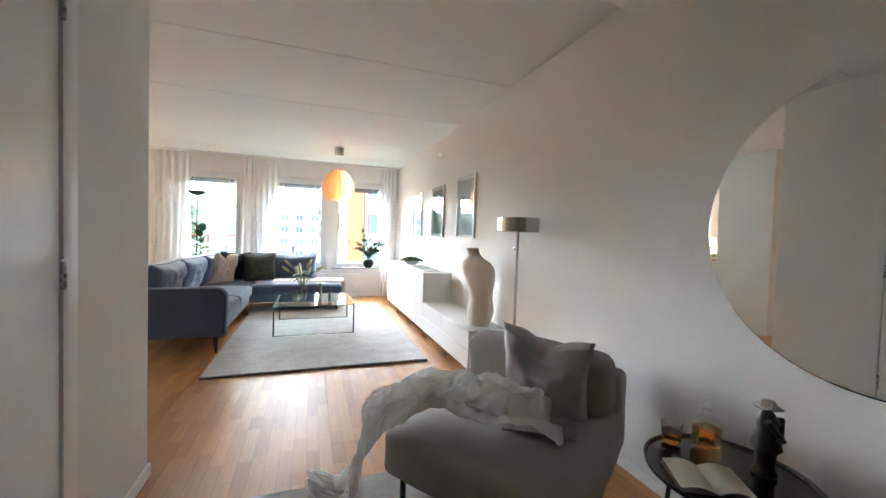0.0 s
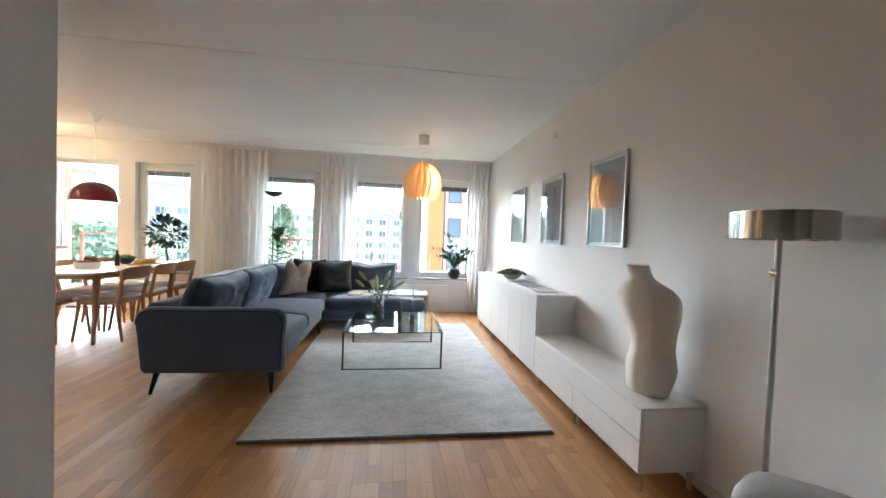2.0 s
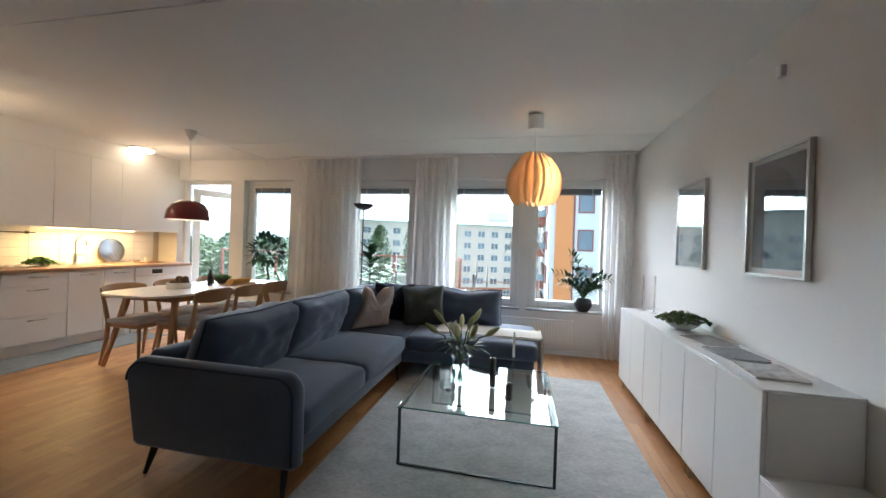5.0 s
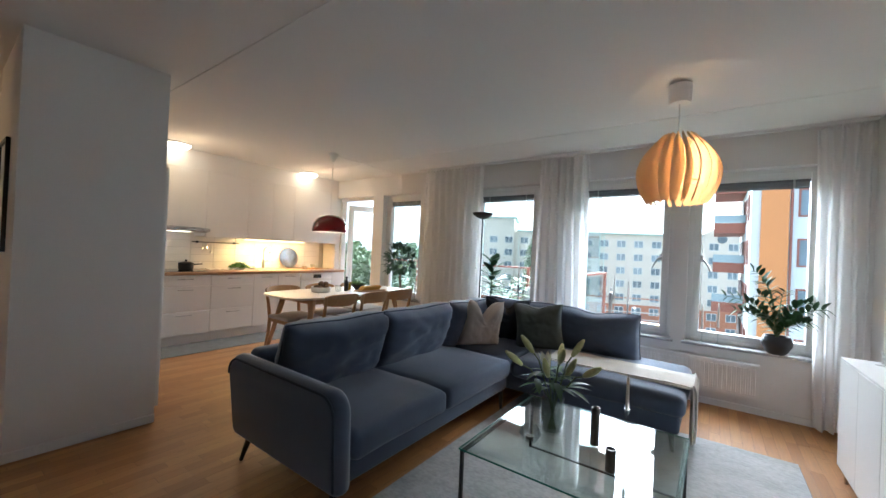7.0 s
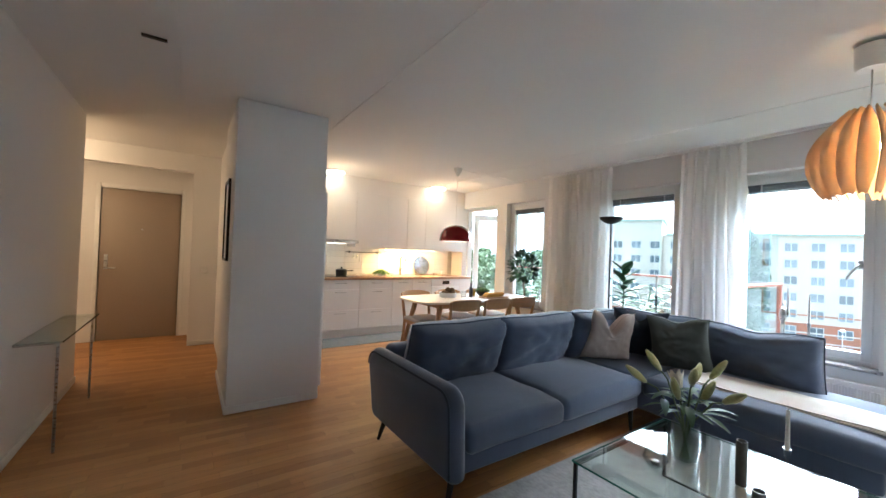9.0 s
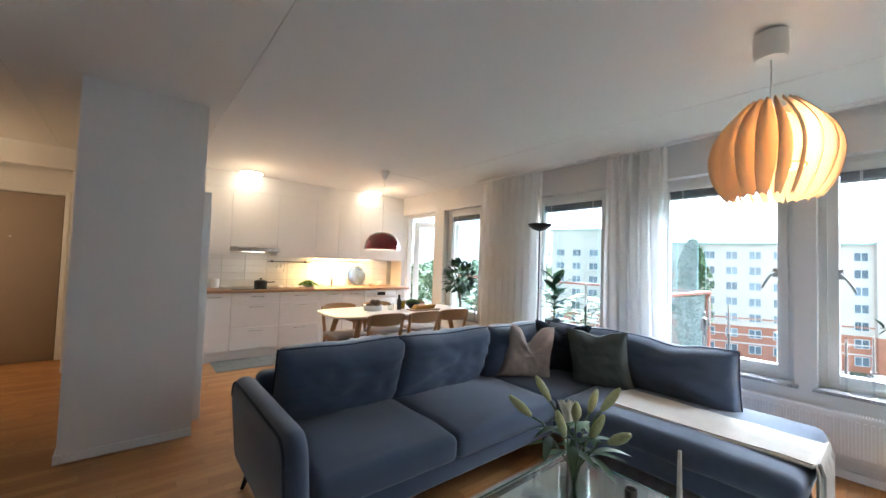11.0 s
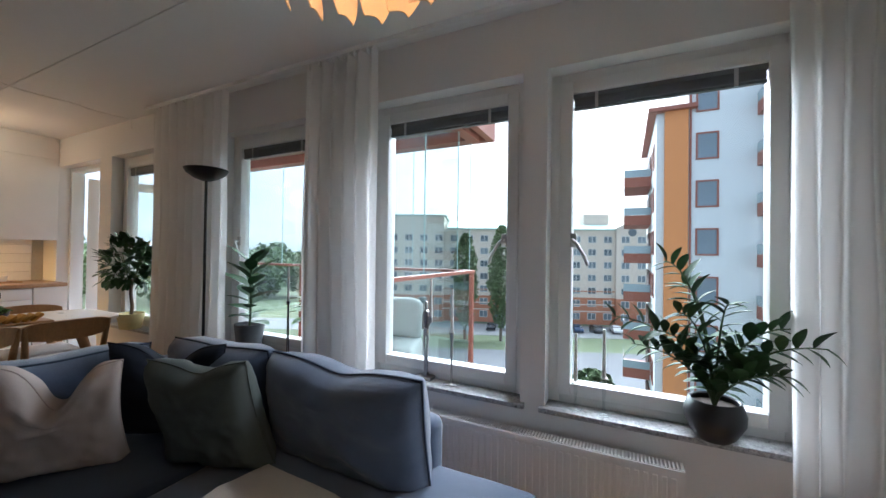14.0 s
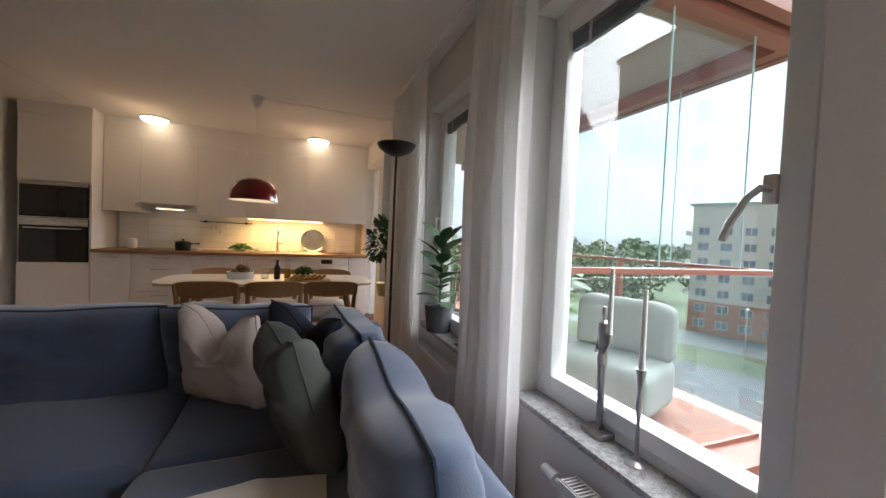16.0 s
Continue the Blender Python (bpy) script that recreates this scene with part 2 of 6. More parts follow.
solid("wall_hall", boxes((-5.13, -5.03, 3.08, 3.38, 0, H), (-5.13, -5.03, 0.9, 3.08, 2.26, H), (-5.93, -5.13, 3.08, 3.22, 0, H),
                         (-5.93, -5.73, 0.9, 2.08, 0, H), (-5.93, -5.73, 2.08, 2.95, 2.04, H), (-5.93, -5.73, 2.95, 3.08, 0, H), (-6.05, -5.935, 1.9, 3.19, 0, H),
                         (-5.73, -3.79, 0.76, 0.9, 0, H), (-3.93, -3.79, 0.9, 2.06, 0, H)), WALL, "white painted hall walls round the entrance", "wall", kind="structure")
solid("floor", boxes((-6.0, XR + 0.2, -2.8, YN + T, -0.2, -0.015)), mat("floor_base", (0.2, 0.1, 0.04), 0.6), "dark slab under the oak boards", "floor", kind="structure")
# concrete ceiling elements with narrow joints between them
rows, y0 = [], -2.8
for y1 in (0.57, 1.77, 2.97, 4.158, 6.62, YN + T):
    rows.append((-6.0, XR + 0.2, y0 + 0.005, y1 - 0.005, H, H + 0.2))
    y0 = y1
rows.append((-6.0, XR + 0.2, -2.8, YN + T, H + 0.006, H + 0.21))
solid("ceiling", boxes(*rows), CEIL, "white painted concrete ceiling with narrow joints", "ceiling", kind="structure", smooth=0)


def skirting(name, *rows):
    solid(name, boxes(*rows, bev=0.004, seg=1), TRIM, "low white painted skirting board", "baseboard", kind="structure")


skirting("baseboard_east", (XR - 0.014, XR, -2.6, YN, 0, 0.06))
skirting("baseboard_north", (-3.92, XR - 0.014, YN - 0.014, YN, 0, 0.06))
skirting("baseboard_pillar", (-2.515, -2.501, 3.326, 4.05, 0, 0.06), (-3.56, -2.515, 3.326, 3.34, 0, 0.06))
skirting("baseboard_block", (-3.93, -0.586, 2.22, 2.234, 0, 0.06), (-0.60, -0.586, 1.64, 2.22, 0, 0.06))
skirting("baseboard_hall", (-5.03, -5.016, 3.08, 3.38, 0, 0.06))


def window(name, x0, x1):
    w = thing(name, pose((x0 + x1) / 2, YN, 0), "white framed window with a raised grey blind", "window", kind="structure")
    a, b = x0 - (x0 + x1) / 2, x1 - (x0 + x1) / 2
    z0, z1 = ZS + 0.02, ZT
    f0, f1 = 0.10, 0.20
    part("frame", boxes((a, a + 0.05, f0, f1, z0, z1), (b - 0.05, b, f0, f1, z0, z1), (a + 0.05, b - 0.05, f0, f1, z1 - 0.05, z1), (a + 0.05, b - 0.05, f0, f1, z0, z0 + 0.05), bev=0.004), PVC, w)
    s0, s1 = f0 - 0.012, f1 - 0.03
    c, d, e, g = a + 0.045, b - 0.045, z0 + 0.045, z1 - 0.045
    k = 0.06
    part("sash", boxes((c, c + k, s0, s1, e, g), (d - k, d, s0, s1, e, g), (c + k, d - k, s0, s1, g - k, g), (c + k, d - k, s0, s1, e, e + k), bev=0.006), PVC, w)
    pane = part("pane", boxes((c + k - 0.005, d - k + 0.005, 0.135, 0.141, e + k - 0.005, g - k + 0.005)), GLASS, w, "clear glass", smooth=0)
    pane.visible_shadow = False
    bl = boxes((c + k, d - k, 0.108, 0.132, g - k - 0.022, g - k))
    for i in range(9):
        box(bl, c + k + 0.006, d - k - 0.006, 0.106, 0.131, g - k - 0.028 - i * 0.0042, g - k - 0.026 - i * 0.0042)
    box(bl, c + k + 0.004, d - k - 0.004, 0.108, 0.130, g - k - 0.078, g - k - 0.066)
    part("blind", bl, BLIND, w, "grey slatted blind pulled up")
    part("ladder_tape", boxes((c + k + 0.1, c + k + 0.115, 0.104, 0.106, g - k - 0.08, g - k), (d - k - 0.115, d - k - 0.1, 0.104, 0.106, g - k - 0.08, g - k)), mat("tape", (0.5, 0.5, 0.5), 0.7), w)
    part("sill", boxes((a - 0.025, b + 0.025, -0.03, f0 + 0.004, ZS, ZS + 0.025), bev=0.005), GRANITE, w, "speckled grey granite sill")
    return w


def handle(w, x, z, lean):
    h = part("handle", boxes((x - 0.015, x + 0.015, 0.076, 0.09, z - 0.035, z + 0.035), bev=0.004), SATIN, w, "grey metal window handle")
    part("lever", sweep([(x, 0.08, z), (x, 0.045, z), (x + lean * 0.02, 0.036, z - 0.02), (x + lean * 0.055, 0.034, z - 0.08), (x + lean * 0.07, 0.036, z - 0.12)], 0.0085, 8), SATIN, h)


wins = [window(*w) for w in WIN]
handle(wins[2], 0.37, 1.36, -1)
handle(wins[3], -0.37, 1.36, 1)
handle(wins[1], -0.37, 1.36, 1)

# ---- furniture materials ----
BLUE = mat("blue_velvet", (0.066, 0.090, 0.145), 0.75, var=0.16, scale=5, grain=260, bump=0.25, sheen=0.4, spec=0.25)
PIPING = mat("blue_piping", (0.04, 0.055, 0.085), 0.8, var=0.1, spec=0.2)
GREYCLOTH = mat("grey_wool", (0.38, 0.355, 0.33), 0.9, var=0.12, scale=6, grain=300, bump=0.35, spec=0.2)
BEIGE = mat("beige_linen", (0.50, 0.42, 0.37), 0.9, var=0.06, scale=6, grain=300, bump=0.3, spec=0.2)
GREEN = mat("green_linen", (0.085, 0.095, 0.085), 0.85, var=0.1, scale=6, grain=300, bump=0.3, spec=0.25)
NAVY = mat("navy_linen", (0.018, 0.022, 0.032), 0.85, var=0.1, scale=6, grain=300, bump=0.3, spec=0.2)
SILK = mat("grey_satin", (0.38, 0.36, 0.345), 0.5, var=0.08, scale=5, grain=200, sheen=0.3)
CREAM = mat("cream_wool", (0.60, 0.565, 0.51), 0.95, var=0.07, scale=10, grain=220, bump=0.8, spec=0.1)
FLEECE = sheer("white_fleece", (0.86, 0.84, 0.81), 0.45)
OAK = mat("oiled_oak", (0.42, 0.24, 0.11), 0.42, var=0.22, scale=6, grain=26, stretch=(12, 12, 1), bump=0.08, by_object=0.06)
TABLEWHITE = mat("table_laminate", (0.80, 0.74, 0.66), 0.3, var=0.02)
PLASTER = mat("plaster", (0.72, 0.64, 0.55), 0.85, var=0.07, scale=9, grain=90, bump=0.2)
TABLEGLASS = clear_glass("table_glass", (0.90, 0.96, 0.94), 0.07)
GLASSEDGE = mat("glass_edge", (0.05, 0.17, 0.14), 0.15, var=0.1)
DRINKGLASS = clear_glass("clear_glassware", (0.94, 0.96, 0.96), 0.06)
WAX = mat("white_wax", (0.8, 0.77, 0.72), 0.55, var=0.02)
PEWTER = mat("pewter", (0.42, 0.40, 0.38), 0.3, 1.0, var=0.15, scale=20, grain=90, bump=0.15)
BRONZE = mat("dark_bronze", (0.16, 0.145, 0.13), 0.35, 0.9, var=0.15, scale=15)
LEAF = mat("dark_leaf", (0.035, 0.085, 0.03), 0.55, spec=0.3, var=0.4, scale=14, grain=60, by_object=0.25)
LEAF2 = mat("fresh_leaf", (0.12, 0.24, 0.05), 0.5, var=0.35, scale=20)
STEM = mat("plant_stem", (0.06, 0.10, 0.035), 0.5, var=0.3)
SOIL = mat("potting_soil", (0.03, 0.02, 0.014), 0.95, var=0.4, scale=60, bump=0.8)
POTBLACK = mat("black_glaze", (0.018, 0.018, 0.02), 0.35, var=0.2)
POTGREY = mat("grey_stoneware", (0.12, 0.125, 0.13), 0.7, var=0.12, scale=14)
VENEER = sheer("birch_veneer", (0.74, 0.54, 0.33), 0.16)

# rug of silvery viscose with patches of turned pile
RUGM = mat("silver_viscose", (0.42, 0.415, 0.41), 0.8, var=0.30, scale=5.0, grain=34, stretch=(1, 1.6, 1), bump=0.15, sheen=0.25, spec=0.2)
rug = thing("rug", pose(0.252, 4.977, 0) @ Matrix.Diagonal((0.945, 0.995, 1, 1)), "large silvery grey viscose rug on the oak floor", "rug")
part("surface", sheet(lambda u, v: Vector((-1.0 + 2.0 * u, -1.49 + 2.98 * v, 0.012 + 0.0012 * noise.noise(Vector((u * 30, v * 30, 0))))), 60, 90, -0.010), RUGM, rug)
part("edge_binding", boxes((-1.005, 1.005, -1.495, -1.483, 0.001, 0.011), (-1.005, 1.005, 1.483, 1.495, 0.001, 0.011), (-1.007, -0.994, -1.483, 1.483, 0.001, 0.011), (0.994, 1.007, -1.483, 1.483, 0.001, 0.011)), mat("rug_binding", (0.16, 0.155, 0.15), 0.9), rug, "dark grey bound edge")


def soft_box(x0, x1, y0, y1, z0, z1, r=0.05, crown=0.03, wrinkle=0.006, seed=0.0):
    """An upholstered block: rounded edges, a crowned top, slight creases."""
    bm = bmesh.new()
    box(bm, x0, x1, y0, y1, z0, z1, r, 4)
    bmesh.ops.subdivide_edges(bm, edges=[e for e in bm.edges if e.calc_length() > 0.12], cuts=7, use_grid_fill=True)
    for v in bm.verts:
        a, b = (v.co.x - x0) / (x1 - x0) * 2 - 1, (v.co.y - y0) / (y1 - y0) * 2 - 1
        c = (v.co.z - z0) / (z1 - z0)
        v.co.z += crown * c * max(0, 1 - a * a) ** 0.6 * max(0, 1 - b * b) ** 0.6
        v.co += Vector((noise.noise(v.co * 5 + Vector((seed, 0, 0))), noise.noise(v.co * 5 + Vector((0, seed, 0))), noise.noise(v.co * 6 + Vector((0, 0, seed))))) * wrinkle
    return bm


def pillow_edge(w, h, pinch=0.06, dent=0.0, r=0.006, taper=0.0):
    pts = []
    for k in range(88):
        s, q = divmod(k, 22)
        t = -1 + 2 * q / 22
        a, b = [(t, -1), (1, t), (-t, 1), (-1, -t)][s]
        px, pz = 1 - pinch * (1 - b * b) * abs(a), 1 - pinch * (1 - a * a) * abs(b)
        pts.append((a * w / 2 * px * (1 - taper * (b + 1) / 2), 0, b * h / 2 * pz - dent * max(0, b) * math.exp(-(a / 0.36) ** 2)))
    return sweep(pts, r, 6, closed=True)


# ---- corner sofa ----
sofa = thing("corner_sofa", pose(0.07, 0.02, 0), "dark blue velvet corner sofa with a chaise and loose cushions", "sofa")
BX, FX, Y0, Y1, CX = -1.70, -0.74, 4.15, 6.97, 0.515
part("base", boxes((BX + 0.03, FX - 0.03, Y0 + 0.10, 6.0, 0.16, 0.30), (BX + 0.03, CX - 0.03, 6.0, Y1 - 0.05, 0.16, 0.30), bev=0.02, seg=3), BLUE, sofa)


def rounded_end(r, inset):
    """Outline of the arm seen from its end: square feet, well rounded shoulders."""
    x0, x1, z0, z1 = BX + inset, FX + 0.03 - inset, 0.16 + inset, 0.645 - inset
    pts = [(x0 + 0.03, z0), (x1 - 0.03, z0), (x1 - 0.005, z0 + 0.02)]
    pts += [(x1 - r + r * math.sin(q * math.pi / 16), z1 - r + r * math.cos(q * math.pi / 16)) for q in range(8, -1, -1)]
    pts += [(x0 + r - r * math.sin(q * math.pi / 16), z1 - r + r * math.cos(q * math.pi / 16)) for q in range(0, 9)]
    return pts + [(x0 + 0.005, z0 + 0.02)]


ar = bmesh.new()
rows = []
for dy, inset in ((0.0, 0.035), (0.010, 0.012), (0.03, 0.0), (0.055, -0.004), (0.08, 0.0), (0.10, 0.012), (0.11, 0.035)):
    rows.append([ar.verts.new((x + 0.03 * (z - 0.16) * (1 if x > (BX + FX) / 2 else -1.6), Y0 + dy - 0.03 * math.sin((z - 0.16) / 0.485 * math.pi * 0.6), z)) for x, z in rounded_end(0.10, inset)])
for A, B2 in zip(rows, rows[1:]):
    for k in range(len(A)):
        ar.faces.new((A[k], A[(k + 1) % len(A)], B2[(k + 1) % len(A)], B2[k]))
ar.faces.new(rows[0]), ar.faces.new(rows[-1][::-1])
part("armrest", ar, BLUE, sofa)
pts = [(x + 0.03 * (z - 0.16) * (1 if x > (BX + FX) / 2 else -1.6), Y0 + 0.004 - 0.03 * math.sin((z - 0.16) / 0.485 * math.pi * 0.6), z) for x, z in rounded_end(0.10, 0.016)[2:-1]]
part("armrest_piping", sweep(pts, 0.006, 6), PIPING, sofa, "thin dark blue piping")
br = bmesh.new()
box(br, BX, BX + 0.14, Y0 + 0.09, Y1, 0.16, 0.66, 0.045, 4)
box(br, BX + 0.14, 0.10, Y1 - 0.13, Y1, 0.16, 0.62, 0.045, 4)
for v in br.verts:
    if v.co.x < BX + 0.145:
        v.co.x -= 0.04 * (v.co.z - 0.16)
part("back_frame", br, BLUE, sofa)
for i, (a, b) in enumerate(((4.27, 5.06), (5.06, 5.99))):
    part("seat_cushion", soft_box(BX + 0.12, FX + 0.01, a, b, 0.27, 0.415, 0.045, 0.035, 0.008, i * 3.1), BLUE, sofa)
part("seat_cushion", soft_box(BX + 0.12, FX - 0.01, 5.99, Y1 - 0.10, 0.27, 0.41, 0.045, 0.03, 0.008, 9.1), BLUE, sofa)
part("chaise_cushion", soft_box(FX - 0.01, CX, 5.98, Y1 - 0.02, 0.265, 0.42, 0.055, 0.03, 0.008, 5.7), BLUE, sofa, "long blue velvet chaise cushion")
for i, (x, y, w, h, rz, lean) in enumerate(((-1.42, 4.68, 0.83, 0.46, -90, -18), (-1.40, 5.47, 0.86, 0.46, -90, -18), (-1.36, 6.21, 0.66, 0.46, -94, -20), (-0.95, 6.71, 0.62, 0.45, 184, -12), (-0.25, 6.74, 0.78, 0.43, 178, -10))):
    m = pose(x, y, 0.625, 0, 0, rz) @ pose(0, 0, 0.0, lean if i < 3 else lean, 0, 0)
    c = part("back_cushion", pillow(w, h, 0.27, 0.02, 0.024, 24, i * 4.2, 0.01 if i < 4 else 0.035, 0.36), BLUE, sofa, m=m, smooth=80)
    part("piping", pillow_edge(w, h, 0.02, 0.01 if i < 4 else 0.035, 0.005), PIPING, c)
for x, y, dx, dy in ((-0.82, 4.24, 0.02, -0.05), (-1.62, 4.24, -0.02, -0.05), (0.43, 6.08, 0.02, -0.02), (0.43, 6.80, 0.02, 0.02), (-1.62, 6.82, -0.02, 0.02), (-0.80, 5.94, 0.02, -0.02)):
    part("leg", rods(((x + dx, y + dy, 0), (x, y, 0.165), 0.011, 0.022)), BLACK, sofa, "tapered black leg")


def cushion(label, x, y, z, w, h, d, material, rz, lean, roll, seed, dent, pinch=0.10, taper=0.0):
    c = thing("throw_pillow", pose(x, y, z, 0, 0, rz) @ pose(0, 0, 0, lean, roll, 0), label, "cushion", "cushions on the sofa")
    part("cover", pillow(w, h, d, pinch, 0.022, 30, seed, dent, 0.38, taper), material, c, smooth=80)
    part("seam", pillow_edge(w, h, pinch, dent, 0.003, taper), material, c)
    return c


cushion("beige linen throw pillow with a dented top on the sofa", -1.07, 6.19, 0.645, 0.47, 0.47, 0.18, BEIGE, 58, 16, 4, 1.3, 0.17, 0.12, 0.22)
cushion("dark green linen throw pillow on the sofa", -0.62, 6.49, 0.645, 0.47, 0.47, 0.19, GREEN, 14, 17, -3, 5.3, 0.035, 0.10, 0.05)
cushion("navy throw pillow tucked behind the others", -1.00, 6.55, 0.655, 0.46, 0.46, 0.16, NAVY, 38, 16, 3, 8.9, 0.10)

# folded cream blanket laid over the chaise, its end hanging down
blanket = thing("blanket", pose(0.06, 0.26, 0), "folded cream knitted blanket draped over the sofa chaise", "blanket")


def drape(layer):
    def f(u, v):
        s = u * 1.45
        if s < 1.02:
            x, z = -0.48 + s, 0.462
        else:
            t = min(1, (s - 1.02) / 0.08)
            x = 0.545 + 0.03 * math.sin(t * math.pi / 2) * 0.6
            z = 0.462 - 0.05 * t * t if t < 1 else 0.412 - (s - 1.10)
        w = 0.40 - 0.06 * u
        cx = 6.16 - 0.08 * u
        y = cx + (v - 0.5) * w + 0.10 * (1 - u) * 1.0 * (0.5 - u) - 0.16 * max(0, 0.6 - u)
        crown = -0.02 * abs(v - 0.5) * 2 if x < 0.54 else 0
        x += 0.012 * math.sin(v * 19 + layer) * (1 if s > 1.1 else 0)
        return Vector((x + 0.012 * layer, y + 0.012 * layer, z + crown + 0.011 * layer + 0.004 * noise.noise(Vector((u * 9, v * 5, layer)))))
    return f


part("lower_fold", sheet(drape(0), 60, 20, 0.008), CREAM, blanket)
part("upper_fold", sheet(drape(1), 60, 20, 0.008), CREAM, blanket)

# ---- coffee table ----
ct = thing("coffee_table", pose(0.178, 5.06, 0), "square glass coffee table on a thin black steel frame", "coffee table")
s, h = 0.45, 0.363
part("glass_top", boxes((-s, s, -s, s, h - 0.010, h), bev=0.002, seg=1), TABLEGLASS, ct, "clear greenish glass top")
part("glass_edge", boxes((-s - 0.001, s + 0.001, -s - 0.002, -s - 0.0005, h - 0.009, h - 0.001), (-s - 0.001, s + 0.001, s + 0.0005, s + 0.002, h - 0.009, h - 0.001), (-s - 0.002, -s - 0.0005, -s, s, h - 0.009, h - 0.001), (s + 0.0005, s + 0.002, -s, s, h - 0.009, h - 0.001)), GLASSEDGE, ct, "green glass edge")
for y in (-s + 0.012, s - 0.012):
    for x in (-s + 0.012, s - 0.012):
        part("leg", boxes((x - 0.008, x + 0.008, y - 0.008, y + 0.008, 0.013, h - 0.011), bev=0.001, seg=1), BLACK, ct)
    part("stretcher", boxes((-s + 0.02, s - 0.02, y - 0.008, y + 0.008, 0.013, 0.029), bev=0.001, seg=1), BLACK, ct)
for x in (-s + 0.012, s - 0.012):
    part("rail", boxes((x - 0.008, x + 0.008, -s + 0.02, s - 0.02, h - 0.027, h - 0.011), bev=0.001, seg=1), BLACK, ct)

# ---- row of sideboards on the east wall ----
LEGWOOD = mat("pale_wood_leg", (0.5, 0.34, 0.2), 0.5, var=0.15, scale=10)


def sideboard(y0, y1, z1, drawers):
    d = 0.350
    c = thing("sideboard", pose(XR - 0.003, y0, 0), "low white sideboard unit with plain drawers against the wall" if drawers else "white sideboard unit with two plain doors against the wall", "cabinet", "sideboards along the wall")
    w = y1 - y0 - 0.002
    part("body", boxes((-d + 0.018, 0, 0, w, 0.10, z1 - 0.012), bev=0.002, seg=1), WHITE, c)
    part("top", boxes((-d, 0, 0, w, z1 - 0.0115, z1), bev=0.0015, seg=1), WHITE, c)
    if drawers:
        mid = (0.10 + z1) / 2
        part("drawer", boxes((-d, -d + 0.017, 0.002, w - 0.002, 0.102, mid - 0.002), bev=0.002, seg=1), WHITE, c)
        part("drawer", boxes((-d, -d + 0.017, 0.002, w - 0.002, mid + 0.001, z1 - 0.014), bev=0.002, seg=1), WHITE, c)
    else:
        part("door", boxes((-d, -d + 0.017, 0.002, w / 2 - 0.0015, 0.102, z1 - 0.014), bev=0.002, seg=1), WHITE, c)
        part("door", boxes((-d, -d + 0.017, w / 2 + 0.0015, w - 0.002, 0.102, z1 - 0.014), bev=0.002, seg=1), WHITE, c)
    for x in (-d + 0.04, -0.05):
        for y in (0.025, w - 0.025):
            part("leg", rods(((x, y, 0), (x, y, 0.10), 0.011, 0.015)), LEGWOOD, c, "small pale wooden leg")


for a, b in ((4.275, 4.997), (4.997, 5.718), (5.718, 6.44)):
    sideboard(a, b, 0.768, False)
for a, b in ((2.91, 3.592), (3.592, 4.275)):
    sideboard(a, b, 0.425, True)

# ---- pictures ----
FRAMEM = mat("silver_frame", (0.62, 0.61, 0.59), 0.35, 0.4, var=0.05)
PAPER = mat("white_mount", (0.72, 0.72, 0.71), 0.8, var=0.02)
PRINT = [mat("print_grey", (0.23, 0.24, 0.27), 0.8, var=0.25, scale=5, grain=12), mat("print_charcoal", (0.10, 0.105, 0.115), 0.8, var=0.6, scale=4, grain=9), mat("print_pale", (0.5, 0.52, 0.54), 0.8, var=0.2, scale=6)]
PICGLASS = clear_glass("picture_glass", (0.97, 0.98, 0.98), 0.10)
for i, (yc, mount, label) in enumerate(((3.865, 0.035, "framed grey abstract print behind reflecting glass on the wall"), (4.83, 0.045, "framed charcoal abstract print behind glass on the wall"), (5.835, 0.05, "framed pale print behind glass on the wall"))):
    f = thing("picture", pose(XR - 0.002, yc, 1.195), label, "picture", "pictures on the wall")
    w, hh = 0.243, 0.672
    part("frame", boxes((-0.026, 0, -w, -w + 0.014, 0, hh), (-0.026, 0, w - 0.014, w, 0, hh), (-0.026, 0, -w + 0.014, w - 0.014, 0, 0.014), (-0.026, 0, -w + 0.014, w - 0.014, hh - 0.014, hh), bev=0.001, seg=1), FRAMEM, f)
    part("mount", boxes((-0.008, -0.002, -w + 0.012, w - 0.012, 0.012, hh - 0.012)), PAPER, f)
    pr = part("print", boxes((-0.0095, -0.008, -w + mount, w - mount, mount, hh - mount)), PRINT[i], f)
    if i == 1:
        part("dark_shape", sheet(lambda u, v: Vector((-0.0105, 0.19 * math.cos(2.2 * u + 0.4) * (0.55 + 0.45 * v), 0.22 + 0.36 * math.sin(2.2 * u + 0.4) * (0.55 + 0.45 * v))), 20, 4, 0.0006), mat("ink", (0.012, 0.012, 0.014), 0.7), pr)
        cu = bpy.data.curves.new("letter", "FONT")
        cu.body, cu.size, cu.extrude = "N", 0.10, 0.0004
        o = new("letter", cu)
        o.parent = pr
        o.matrix_basis = pose(-0.0106, 0.12, 0.09, 90, 0, -90)
        cu.materials.append(mat("ink_blue", (0.02, 0.025, 0.06), 0.7))
    part("glass", boxes((-0.0215, -0.0195, -w + 0.013, w - 0.013, 0.013, hh - 0.013)), PICGLASS, f, smooth=0).visible_shadow = False

